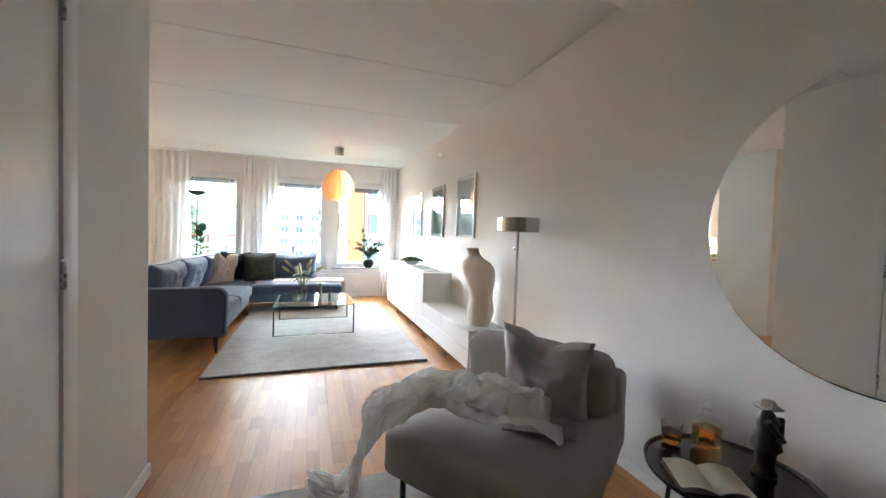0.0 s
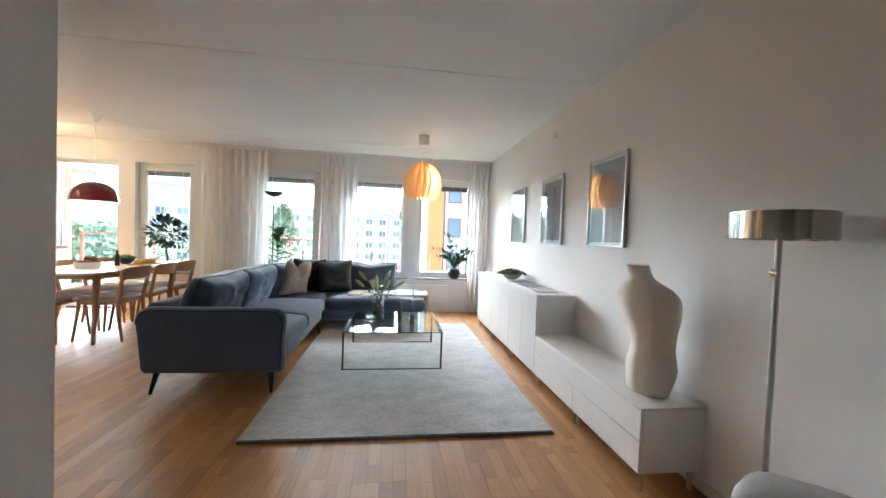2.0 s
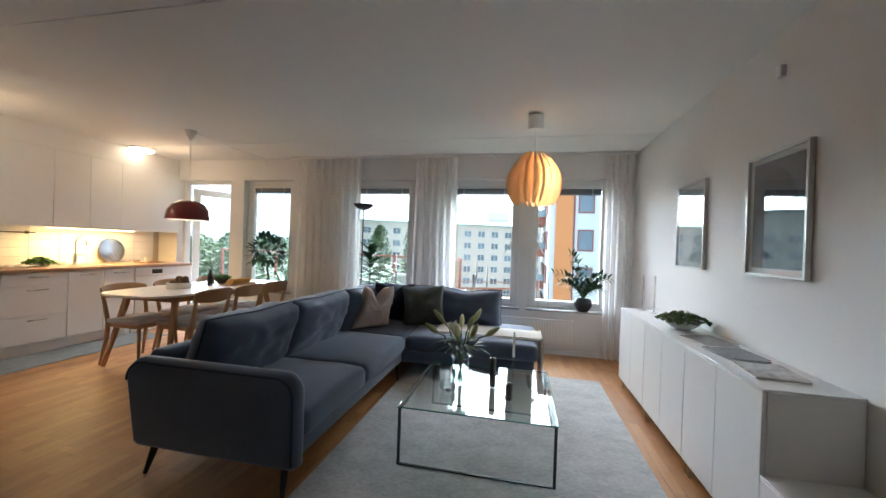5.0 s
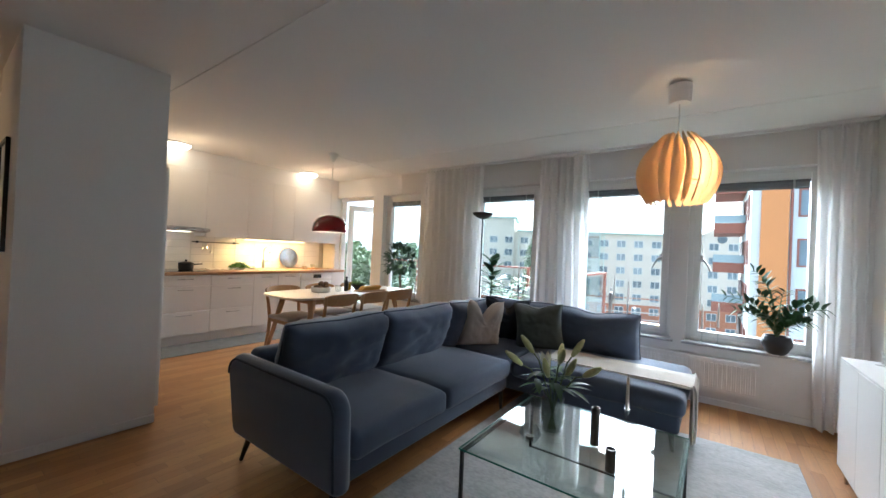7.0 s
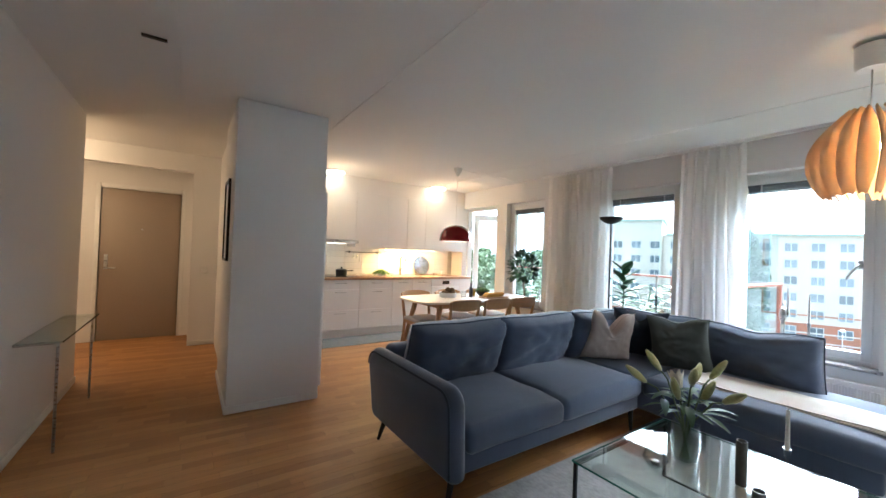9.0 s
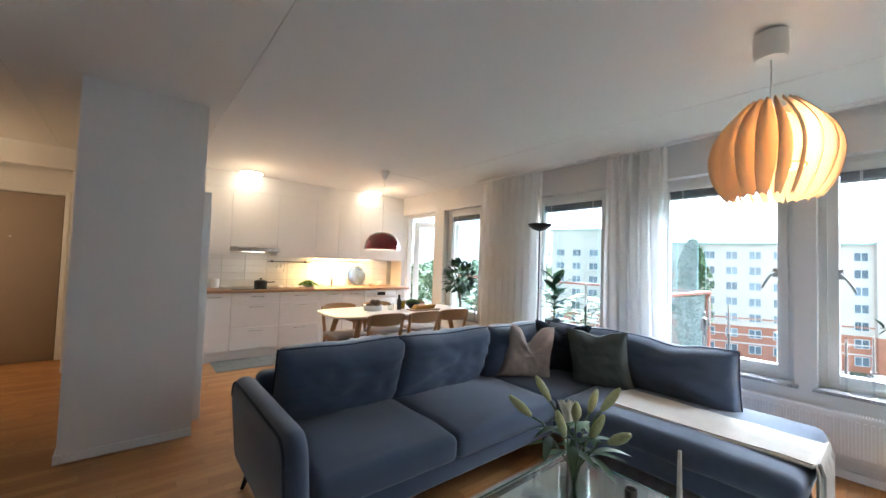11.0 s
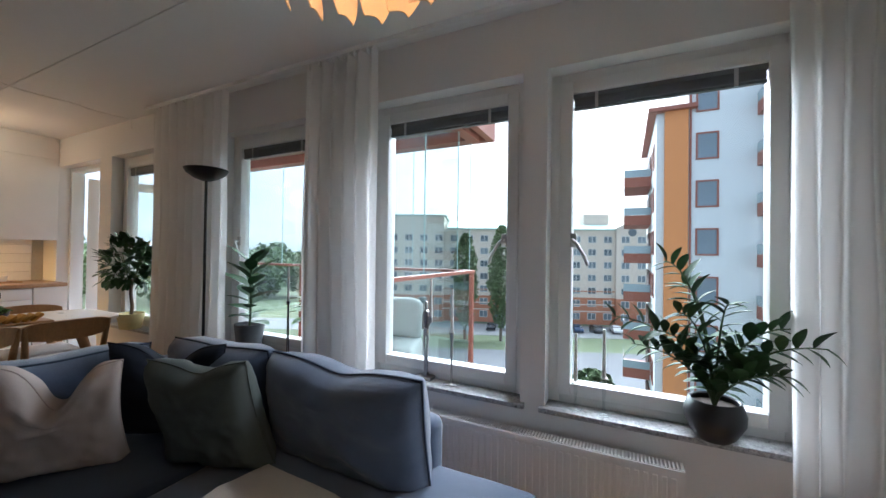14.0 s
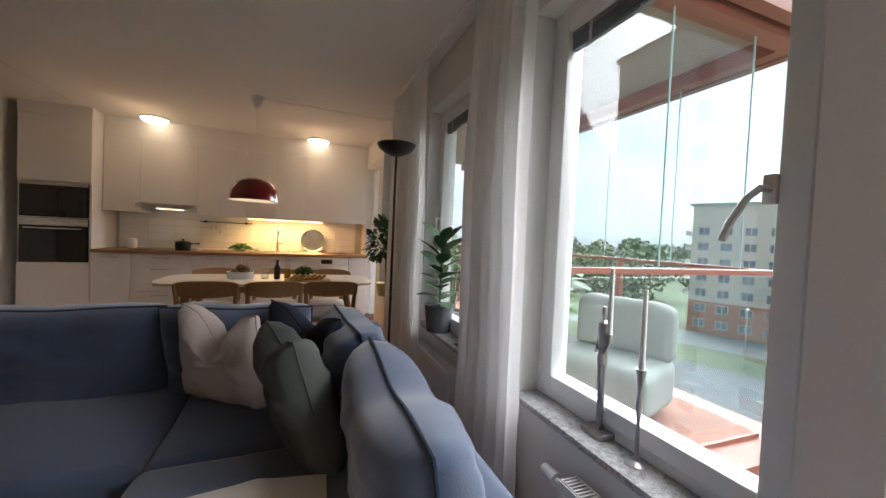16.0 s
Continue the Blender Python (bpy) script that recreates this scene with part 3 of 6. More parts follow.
# round mirror
mir = thing("round_mirror", pose(XR - 0.002, 0.70, 1.27) @ Matrix.Scale(0.925, 4), "large round frameless mirror on the white wall", "mirror")
part("backing", lathe([(0, 0), (0.55, 0), (0.55, 0.012), (0, 0.012)], seg=96), mat("mirror_edge", (0.2, 0.2, 0.2), 0.4, 0.5), mir, m=pose(0, 0, 0, 0, -90, 0))
part("mirror_glass", lathe([(0, 0.0125), (0.551, 0.0125), (0.554, 0.0145), (0.548, 0.0175), (0, 0.0175)], seg=96), MIRROR, mir, m=pose(0, 0, 0, 0, -90, 0), smooth=20)

# plaster torso, one plain shape
tb = bmesh.new()
prof = [(0.10, 0.085, 0), (0.105, 0.09, 0.01), (0.12, 0.10, 0.08), (0.125, 0.105, 0.14), (0.108, 0.09, 0.24), (0.115, 0.095, 0.32), (0.142, 0.112, 0.42), (0.158, 0.112, 0.49), (0.160, 0.10, 0.535), (0.135, 0.085, 0.575), (0.085, 0.068, 0.605), (0.058, 0.056, 0.63), (0.055, 0.053, 0.67), (0.058, 0.056, 0.70)]
rings = []
for w, d, z in prof:
    ring = []
    for k in range(36):
        a = 2 * math.pi * k / 36
        sx, sy = math.cos(a), math.sin(a)
        bulge = 0.02 * math.exp(-((z - 0.46) / 0.06) ** 2) * max(0, -sy) * (abs(sx) * 2) + 0.025 * math.exp(-((z - 0.10) / 0.07) ** 2) * max(0, sy)
        bulge -= 0.012 * math.exp(-(sx / 0.18) ** 2) * (1 if sy > 0 and z > 0.15 and z < 0.5 else 0)
        lean = -0.05 * (z / 0.7) ** 2 + 0.02 * math.sin(z / 0.7 * math.pi)
        ring.append(tb.verts.new((w * sx * (1 + 0.06 * (abs(sx) > 0.8)) + 0.012 * math.sin(z / 0.7 * 5) - 0.05 * max(0, (z - 0.42) / 0.28) ** 1.5, (d + bulge) * sy + lean, z)))
    rings.append(ring)
for a, b in zip(rings, rings[1:]):
    for k in range(36):
        tb.faces.new((a[k], a[(k + 1) % 36], b[(k + 1) % 36], b[k]))
tb.faces.new(rings[0][::-1])
tb.faces.new(rings[-1])
for sx in (-1, 1):
    bmesh.ops.create_uvsphere(tb, u_segments=18, v_segments=12, radius=0.055, matrix=pose(sx * 0.112 - 0.004, -0.015, 0.50) @ Matrix.Diagonal((0.8, 0.95, 1.15, 1)))
solid("torso_sculpture", tb, PLASTER, "cream plaster torso sculpture standing on the low sideboard", "sculpture", pose(1.55, 3.12, 0.426, 0, 0, -62) @ Matrix.Diagonal((0.97, 0.97, 0.975, 1)), smooth=70)

# chrome floor lamp
fl = thing("floor_lamp", pose(1.51, 2.43, 0) @ Matrix.Diagonal((0.97, 0.97, 0.952, 1)), "chrome floor lamp with a flat drum shade beside the grey daybed", "floor lamp")
part("base", lathe([(0, 0), (0.13, 0), (0.13, 0.012), (0.02, 0.02), (0, 0.02)], seg=40), METAL, fl)
part("pole", rods(((0, 0, 0.018), (0, 0, 1.33), 0.0105)), mat("satin_nickel", (0.5, 0.49, 0.47), 0.3, 1.0, var=0.02), fl)
part("knob", lathe([(0, 0), (0.012, 0.002), (0.014, 0.012), (0, 0.02)], seg=16), CHROME, fl, m=pose(-0.01, 0, 1.19, 0, -90, 0))
part("shade", lathe([(0.152, 1.315), (0.155, 1.315), (0.155, 1.415), (0.152, 1.415), (0.150, 1.40), (0.150, 1.33), (0.152, 1.315)], seg=64), mat("polished_nickel", (0.55, 0.52, 0.48), 0.12, 1.0, var=0.03), fl, "polished nickel drum shade")
part("shade_plate", lathe([(0.009, 1.325), (0.151, 1.325), (0.151, 1.332), (0.009, 1.332)], seg=48), mat("lamp_plate", (0.05, 0.05, 0.05), 0.5), fl)

# torchiere by the window
to = thing("torchiere_lamp", pose(-1.613, 7.056, 0), "tall slim black uplighter floor lamp behind the sofa", "floor lamp")
part("base", lathe([(0, 0), (0.12, 0), (0.12, 0.015), (0.015, 0.03), (0, 0.03)], seg=32), BLACK, to)
part("pole", rods(((0, 0, 0.02), (0, 0, 1.74), 0.0085)), BLACK, to)
part("bowl", lathe([(0.0, 1.735), (0.03, 1.737), (0.075, 1.755), (0.115, 1.785), (0.128, 1.81), (0.125, 1.812), (0.11, 1.79), (0.07, 1.762), (0, 1.745)], seg=40), BLACK, to)

# ---- pendant of bent veneer blades ----
pe = thing("pendant_lamp", pose(0.49, 5.94, 0) @ pose(0, 0, -0.02), "lit pendant lamp of twisted pale veneer blades", "pendant lamp")
part("ceiling_cup", lathe([(0, 2.50), (0.068, 2.50), (0.066, 2.40), (0.058, 2.38), (0, 2.378)], seg=32), WHITE, pe)
part("cord", rods(((0, 0, 2.12), (0, 0, 2.385), 0.0035), seg=8), WHITE, pe)
part("lamp_holder", lathe([(0, 2.14), (0.02, 2.14), (0.024, 2.06), (0, 2.06)], seg=20), WHITE, pe)
bulbm = glow("warm_bulb", (1.0, 0.66, 0.32), 7.0)
part("bulb", lathe([(0, 2.06), (0.015, 2.05), (0.032, 2.0), (0.036, 1.97), (0.028, 1.94), (0, 1.925)], seg=24), bulbm, pe, "glowing warm bulb")
part("ring", lathe([(0.062, 2.10), (0.07, 2.10), (0.07, 2.106), (0.062, 2.106), (0.062, 2.10)], seg=32), VENEER, pe)
part("ring", lathe([(0.118, 1.86), (0.124, 1.86), (0.124, 1.866), (0.118, 1.866), (0.118, 1.86)], seg=32), VENEER, pe)


def blade(u, v):
    z = 1.712 + 0.450 * v + 0.012 * math.sin(u * 3)
    rad = 0.200 - 0.36 * max(0.0, v - 0.42) ** 2 - 0.26 * max(0.0, 0.42 - v) ** 2
    wid = 0.108 * math.sin(math.pi * min(0.985, max(0.05, v * 0.92 + 0.05))) ** 0.6
    off = (u - 0.5) * wid
    ang = radians(40)
    swirl = 0.09 * math.sin(v * math.pi) + 0.05 * (v - 0.5)
    bow = 0.010 * (1 - (2 * u - 1) ** 2)
    x, y = rad + bow - off * math.cos(ang), off * math.sin(ang)
    c, s2 = math.cos(swirl), math.sin(swirl)
    return Vector((x * c - y * s2, x * s2 + y * c, z))


bl_me = mesh_of("blade", sheet(blade, 5, 24, 0.0022), VENEER, 60)
for k in range(20):
    part("blade", bl_me, VENEER, pe, m=pose(0, 0, 0, 0, 0, 18 * k))
lamp = new("pendant_light", bpy.data.lights.new("pendant_light", "POINT"))
lamp.data.energy, lamp.data.color, lamp.data.shadow_soft_size = 0.65, (1.0, 0.66, 0.36), 0.04
lamp.matrix_world = pose(0.49, 5.94, 1.89)
tagged(lamp, "light of the veneer pendant bulb", "light", kind="structure")

# ---- curtains ----
GLIDER = mesh_of("glider", boxes((-0.006, 0.006, -0.012, 0.012, 0, 0.03)), TRIM, 0)
RIB = mesh_of("rib", boxes((-0.010, 0.010, -0.007, 0, 0.03, 0.26), bev=0.003, seg=1), TRIM, 0)


def curtain(x0, x1, waves, seed, flare=0.0):
    c = thing("curtain", pose(0, 7.295, 0), "floor-length white sheer curtain hanging in soft folds beside the window", "curtain", "curtains on the window wall")

    def f(u, v):
        z = 0.02 + 2.43 * v
        ww = (x1 - x0)
        x = x0 + ww * u + (1 - v) * flare * (u - 0.5) + 0.02 * noise.noise(Vector((u * 4 + seed, v * 2, 0)))
        amp = 0.028 + 0.016 * (1 - v)
        y = amp * math.sin(2 * math.pi * (waves * u + 0.12 * noise.noise(Vector((u * 5, v * 1.5, seed))))) + 0.02 * noise.noise(Vector((u * 3, v * 2.5, seed + 7)))
        return Vector((x, y, z))
    part("cloth", sheet(f, waves * 14, 26), CURTAIN, c, smooth=80)
    for k in range(waves * 2):
        part("glider", GLIDER, TRIM, c, m=pose(x0 + (x1 - x0) * (k + 0.5) / (waves * 2), 0, 2.44))


curtain(-2.72, -1.76, 9, 1.0)
curtain(-0.99, -0.44, 6, 4.0, 0.05)
curtain(1.36, 1.68, 4, 8.0, -0.05)
solid("curtain_rail", boxes((-2.85, 1.70, 7.28, 7.31, 2.47, 2.499), bev=0.003, seg=1), TRIM, "slim white curtain rail along the ceiling", "curtain rail")

# ---- radiators ----


def radiator(x0, x1):
    r = thing("radiator", pose(0, YN, 0), "white panel radiator under the window", "radiator", "radiators under the windows")
    z0, z1 = 0.155, 0.445
    b = boxes((x0, x1, -0.035, -0.03, z0, z1), (x0, x1, -0.105, -0.10, z0, z1), (x0, x0 + 0.004, -0.1, -0.035, z0, z1), (x1 - 0.004, x1, -0.1, -0.035, z0, z1))
    n = int((x1 - x0) / 0.034)
    for k in range(n):
        xx = x0 + 0.02 + (x1 - x0 - 0.04) * (k + 0.5) / n
        part("rib", RIB, TRIM, r, m=pose(xx, -0.105, z0))
    part("panel", b, TRIM, r)
    g = boxes((x0 + 0.002, x1 - 0.002, -0.10, -0.097, z1 - 0.004, z1 + 0.004), (x0 + 0.002, x1 - 0.002, -0.04, -0.037, z1 - 0.004, z1 + 0.004))
    m = int((x1 - x0) / 0.014)
    for k in range(m):
        xx = x0 + (x1 - x0) * (k + 0.5) / m
        box(g, xx - 0.003, xx + 0.003, -0.097, -0.04, z1 - 0.002, z1 + 0.003)
    part("top_grille", g, TRIM, r)
    part("valve", rods(((x0 - 0.05, -0.07, z1 - 0.04), (x0, -0.07, z1 - 0.04), 0.010), ((x0 - 0.12, -0.07, z1 - 0.04), (x0 - 0.05, -0.07, z1 - 0.04), 0.02, 0.024)), TRIM, r, "white thermostat valve")
    part("bracket", boxes((x0 + 0.15, x0 + 0.18, -0.03, 0, z0 + 0.05, z1 - 0.05), (x1 - 0.18, x1 - 0.15, -0.03, 0, z0 + 0.05, z1 - 0.05)), TRIM, r)


radiator(-0.17, 1.06)
radiator(-1.85, -1.12)

# ---- kitchen ----
COUNTER = mat("oak_worktop", (0.36, 0.21, 0.11), 0.35, var=0.2, scale=5, grain=22, stretch=(10, 1, 10))
TILE = mat("white_tile", (0.78, 0.76, 0.73), 0.18, var=0.02, by_object=0.03)
GROUT = mat("grout", (0.5, 0.48, 0.45), 0.9, var=0.1)
FRONT = mat("kitchen_white", (0.80, 0.78, 0.75), 0.35, var=0.012)
OVENBLACK = mat("oven_glass", (0.008, 0.008, 0.009), 0.1, var=0.1)
KIT, KXK, KYN, XF = pose(0.03, 0.19, 0), XK - 0.03, YN - 0.19, -4.62


def pull(y, z, length, parent):
    h = part("handle", rods(((XF + 0.028, y - length / 2, z), (XF + 0.028, y + length / 2, z), 0.005), ((XF, y - length / 2 + 0.015, z), (XF + 0.028, y - length / 2 + 0.015, z), 0.004), ((XF, y + length / 2 - 0.015, z), (XF + 0.028, y + length / 2 - 0.015, z), 0.004), seg=8), METAL, parent, "slim steel bar handle")
    return h


def base_unit(y0, y1, splits, label, handles=True, vertical=1):
    c = thing("base_cabinet", KIT, label, "kitchen cabinet", "kitchen base units")
    part("body", boxes((KXK, XF - 0.02, y0, y1, 0.13, 0.872)), FRONT, c)
    part("plinth", boxes((XF - 0.08, XF - 0.06, y0, y1, 0, 0.129)), FRONT, c)
    for a, b in zip(splits, splits[1:]):
        n = vertical
        for k in range(n):
            p, q = y0 + (y1 - y0) * k / n + 0.002, y0 + (y1 - y0) * (k + 1) / n - 0.002
            d = part("drawer" if len(splits) > 2 else "door", boxes((XF - 0.019, XF, p, q, a + 0.002, b - 0.002), bev=0.002, seg=1), FRONT, c)
            pull((p + q) / 2, b - 0.045, 0.17 if q - p > 0.3 else 0.13, d)


base_unit(4.08, 4.45, (0.13, 0.87), "white kitchen base unit with one door under the worktop")
base_unit(4.45, 5.05, (0.13, 0.42, 0.735, 0.87), "white kitchen drawer unit under the hob")
base_unit(5.05, 5.61, (0.13, 0.42, 0.735, 0.87), "white kitchen drawer unit with steel handles")
base_unit(5.61, 6.35, (0.13, 0.87), "white two-door sink unit with steel handles", vertical=2)
dw = thing("dishwasher", KIT, "white built-in dishwasher with a dark display", "dishwasher")
part("body", boxes((KXK, XF - 0.02, 6.352, 6.95, 0.10, 0.87)), WHITE, dw)
part("door", boxes((XF - 0.019, XF + 0.008, 6.358, 6.945, 0.13, 0.75), bev=0.004), WHITE, dw)
part("control_panel", boxes((XF - 0.019, XF + 0.008, 6.358, 6.945, 0.755, 0.868), bev=0.004), WHITE, dw)
part("display", boxes((XF + 0.008, XF + 0.011, 6.58, 6.73, 0.785, 0.845), bev=0.002, seg=1), OVENBLACK, dw, "dark display")
part("kick_plate", boxes((XF - 0.06, XF - 0.05, 6.358, 6.945, 0, 0.125)), WHITE, dw)
fi = thing("filler_panel", KIT, "narrow white filler panel beside the dishwasher", "panel")
part("panel", boxes((KXK, XF, 6.955, KYN - 0.002, 0, 0.872), bev=0.002, seg=1), FRONT, fi)
wt = thing("worktop", KIT, "oiled oak kitchen worktop with an inset steel sink", "worktop")
part("slab", boxes((KXK, XF + 0.022, 4.082, KYN - 0.002, 0.875, 0.913), bev=0.004), COUNTER, wt)
part("sink", boxes((-5.16, -4.74, 5.68, 6.22, 0.9135, 0.917), bev=0.0015, seg=1), METAL, wt, "steel sink rim")
# flat darker plate on the rim: the hollow's shade is put into its colour
part("basin", boxes((-5.10, -4.80, 5.72, 6.02, 0.9172, 0.9185)), mat("sink_shadow", (0.25, 0.25, 0.25), 0.3, 1.0), wt)
hob = thing("hob", KIT, "flat black glass hob set in the worktop", "hob")
part("plate", boxes((-5.18, -4.68, 4.46, 5.04, 0.9135, 0.919), bev=0.002, seg=1), OVENBLACK, hob)


def wall_unit(y0, y1, z0, n):
    c = thing("wall_cabinet", KIT, "white flat-fronted kitchen wall cabinet", "kitchen cabinet", "kitchen wall units")
    part("body", boxes((KXK, -4.89, y0, y1, z0, 2.26)), FRONT, c)
    for k in range(n):
        p, q = y0 + (y1 - y0) * k / n + 0.0015, y0 + (y1 - y0) * (k + 1) / n - 0.0015
        part("door", boxes((-4.889, -4.87, p, q, z0 - 0.012, 2.258), bev=0.002, seg=1), FRONT, c)


for a, b, z, n in ((4.085, 4.45, 1.38, 1), (4.45, 5.05, 1.50, 1), (5.05, 5.61, 1.38, 1), (5.61, 6.35, 1.38, 2), (6.35, 7.205, 1.38, 1)):
    wall_unit(a, b, z, n)
solid("wall_cabinet_soffit", boxes((KXK, -4.88, 4.085, 7.208, 2.262, H - 0.001)), FRONT, "white painted soffit above the wall cabinets", "trim", kind="structure", m=KIT)
hd = thing("cooker_hood", KIT, "pull-out stainless steel cooker hood under the cabinets", "cooker hood")
part("body", boxes((KXK, -4.80, 4.452, 5.048, 1.425, 1.485), bev=0.004), METAL, hd)
part("visor", boxes((-4.798, -4.72, 4.452, 5.048, 1.43, 1.475), bev=0.006), METAL, hd)
part("lamp", boxes((-5.0, -4.85, 4.62, 4.88, 1.420, 1.4245)), glow("hood_lamp", (1, 0.8, 0.5), 0.8), hd, "warm light under the hood")
# strip light under the cabinets
st = thing("strip_light", KIT, "lit warm strip light under the wall cabinets", "strip light")
part("housing", boxes((-5.0, -4.95, 5.62, 6.6, 1.361, 1.366)), TRIM, st)
part("diffuser", boxes((-4.998, -4.952, 5.63, 6.59, 1.355, 1.3605)), glow("strip_glow", (1.0, 0.62, 0.22), 2.5), st, "glowing warm diffuser")
sl = new("strip_lamp", bpy.data.lights.new("strip_lamp", "AREA"))
sl.data.shape, sl.data.size, sl.data.size_y, sl.data.energy, sl.data.color = "RECTANGLE", 0.04, 0.95, 2.6, (1.0, 0.6, 0.2)
sl.matrix_world = KIT @ pose(-4.975, 6.11, 1.352)
tagged(sl, "warm light under the kitchen cabinets", "light", kind="structure")

# oven tower and fridge
solid("tower_soffit", boxes((KXK, XF - 0.005, 3.445, 4.08, 2.372, H - 0.001)), FRONT, "white painted panel above the oven cabinet", "trim", kind="structure", m=KIT)
tw = thing("oven_tower", KIT, "tall white cabinet with built-in microwave and oven", "kitchen cabinet")
part("carcass", boxes((KXK, XF - 0.02, 3.45, 4.08, 0.0, 2.37), bev=0.002, seg=1), FRONT, tw)
part("lower_door", boxes((XF - 0.019, XF, 3.452, 4.078, 0.13, 0.748), bev=0.002, seg=1), FRONT, tw)
part("upper_door", boxes((XF - 0.019, XF, 3.452, 4.078, 1.652, 2.368), bev=0.002, seg=1), FRONT, tw)
ov = part("oven", boxes((XF - 0.019, XF, 3.47, 4.06, 0.755, 1.245), bev=0.003), OVENBLACK, tw, "black built-in oven")
part("control_strip", boxes((XF + 0.0005, XF + 0.004, 3.475, 4.055, 1.16, 1.24)), METAL, ov)
part("handle", rods(((XF + 0.03, 3.52, 1.13), (XF + 0.03, 4.01, 1.13), 0.007), ((XF, 3.55, 1.13), (XF + 0.03, 3.55, 1.13), 0.006), ((XF, 3.98, 1.13), (XF + 0.03, 3.98, 1.13), 0.006), seg=8), METAL, ov)
mw = part("microwave", boxes((XF - 0.019, XF, 3.47, 4.06, 1.255, 1.64), bev=0.003), OVENBLACK, tw, "black built-in microwave")
part("trim_strip", boxes((XF + 0.0005, XF + 0.004, 3.475, 4.055, 1.60, 1.638)), METAL, mw)
part("display", boxes((XF + 0.0005, XF + 0.003, 3.66, 3.86, 1.275, 1.32)), BLACK, mw)
fr = thing("fridge", pose(0.085, 0.08, 0), "tall white double-door fridge behind the hall wall", "fridge")
part("body", boxes((-3.58, -2.75, 3.445, 3.985, 0.02, 1.86)), WHITE, fr)
for a, b in ((-3.578, -3.167), (-3.163, -2.752)):
    part("door", boxes((a, b, 3.987, 4.04, 0.05, 1.858), bev=0.006), WHITE, fr)
part("foot", boxes((-3.55, -2.78, 3.5, 3.9, 0, 0.02)), BLACK, fr)

# ceiling lights


def dome(x, y):
    d = thing("ceiling_light", pose(x, y, H), "lit round opal glass ceiling light", "ceiling light", "kitchen ceiling lights")
    part("base", lathe([(0, 0), (0.14, 0), (0.145, -0.018), (0, -0.018)], seg=40), TRIM, d)
    part("diffuser", lathe([(0.14, -0.0185), (0.138, -0.03), (0.11, -0.055), (0.06, -0.07), (0, -0.075)], seg=40), glow("opal_glow", (1.0, 0.80, 0.52), 0.9), d, "glowing opal diffuser")


dome(-4.68, 4.82)
dome(-4.72, 6.69)
for x, y in ((-4.68, 4.82), (-4.72, 6.69)):
    l = new("ceiling_lamp", bpy.data.lights.new("ceiling_lamp", "POINT"))
    l.data.energy, l.data.color, l.data.shadow_soft_size = 0.55, (1.0, 0.64, 0.32), 0.14
    l.matrix_world = pose(x + 0.40, y, 2.2)
    tagged(l, "warm light of a kitchen ceiling lamp", "light", kind="structure")
solid("ceiling_cable", sweep([(-4.74, 6.60, 2.495), (-4.88, 6.45, 2.494), (-5.05, 6.35, 2.495)], 0.003, 6), TRIM, "thin white cable to the ceiling light", "cable")

# things on the worktop
WZ = 0.914
pot = thing("saucepan", KIT @ pose(-4.98, 4.88, 0.9195), "small black lidded saucepan on the hob", "saucepan")
part("pan", lathe([(0, 0), (0.075, 0), (0.085, 0.01), (0.088, 0.09), (0.084, 0.09), (0.08, 0.012), (0, 0.01)], seg=32), BLACK, pot)
part("lid", lathe([(0, 0.112), (0.05, 0.104), (0.09, 0.092), (0.088, 0.088), (0, 0.098)], seg=32), BLACK, pot)
part("knob", lathe([(0, 0.112), (0.01, 0.112), (0.016, 0.128), (0.01, 0.136), (0, 0.136)], seg=16), BLACK, pot)
part("handle", rods(((0.0, 0.085, 0.07), (0.01, 0.19, 0.078), 0.008)), BLACK, pot)
ca = thing("candle_jar", KIT @ pose(-5.05, 4.32, WZ), "white ceramic jar on the worktop", "jar")
part("jar", lathe([(0, 0), (0.045, 0), (0.052, 0.01), (0.052, 0.11), (0.04, 0.125), (0, 0.128)], seg=28), WHITE, ca)
part("dish", lathe([(0, 0), (0.06, 0.001), (0.07, 0.02), (0.066, 0.02), (0.055, 0.004), (0, 0.004)], seg=28), WHITE, ca, m=pose(0.03, 0.13, 0))
tap = thing("kitchen_tap", KIT @ pose(-5.12, 6.0, WZ + 0.003), "tall curved chrome kitchen tap by the sink", "tap")
part("body", rods(((0, 0, 0), (0, 0, 0.13), 0.021)), CHROME, tap)
part("spout", sweep([(0, 0, 0.12), (0, 0, 0.26)] + [(0.075 - 0.075 * math.cos(a * math.pi / 10), 0.02 * a / 10, 0.27 + 0.075 * math.sin(a * math.pi / 10)) for a in range(11)] + [(0.15, 0.02, 0.24)], 0.011, 10), CHROME, tap)
part("lever", rods(((0, 0.02, 0.11), (0.02, 0.07, 0.125), 0.007)), CHROME, tap)
tr = thing("round_tray", KIT @ pose(-5.17, 6.48, WZ + 0.003) @ pose(0, 0, 0, 0, 79, 0), "round silver tray leaning on the tiles", "tray")
part("dish", lathe([(0, 0), (0.14, 0), (0.172, 0.014), (0.17, 0.018), (0.138, 0.005), (0, 0.005)], seg=56), mat("tray_silver", (0.62, 0.62, 0.61), 0.22, 1.0, var=0.06), tr, m=pose(-0.172, 0, 0))
cu = thing("cups", KIT @ pose(-4.98, 6.82, WZ), "white cups on a small board", "cup")
part("board", boxes((-0.10, 0.10, -0.13, 0.13, 0, 0.015), bev=0.004), OAK, cu)
part("cup", lathe([(0, 0.016), (0.035, 0.016), (0.05, 0.075), (0.047, 0.075), (0.032, 0.02), (0, 0.02)], seg=24), WHITE, cu)
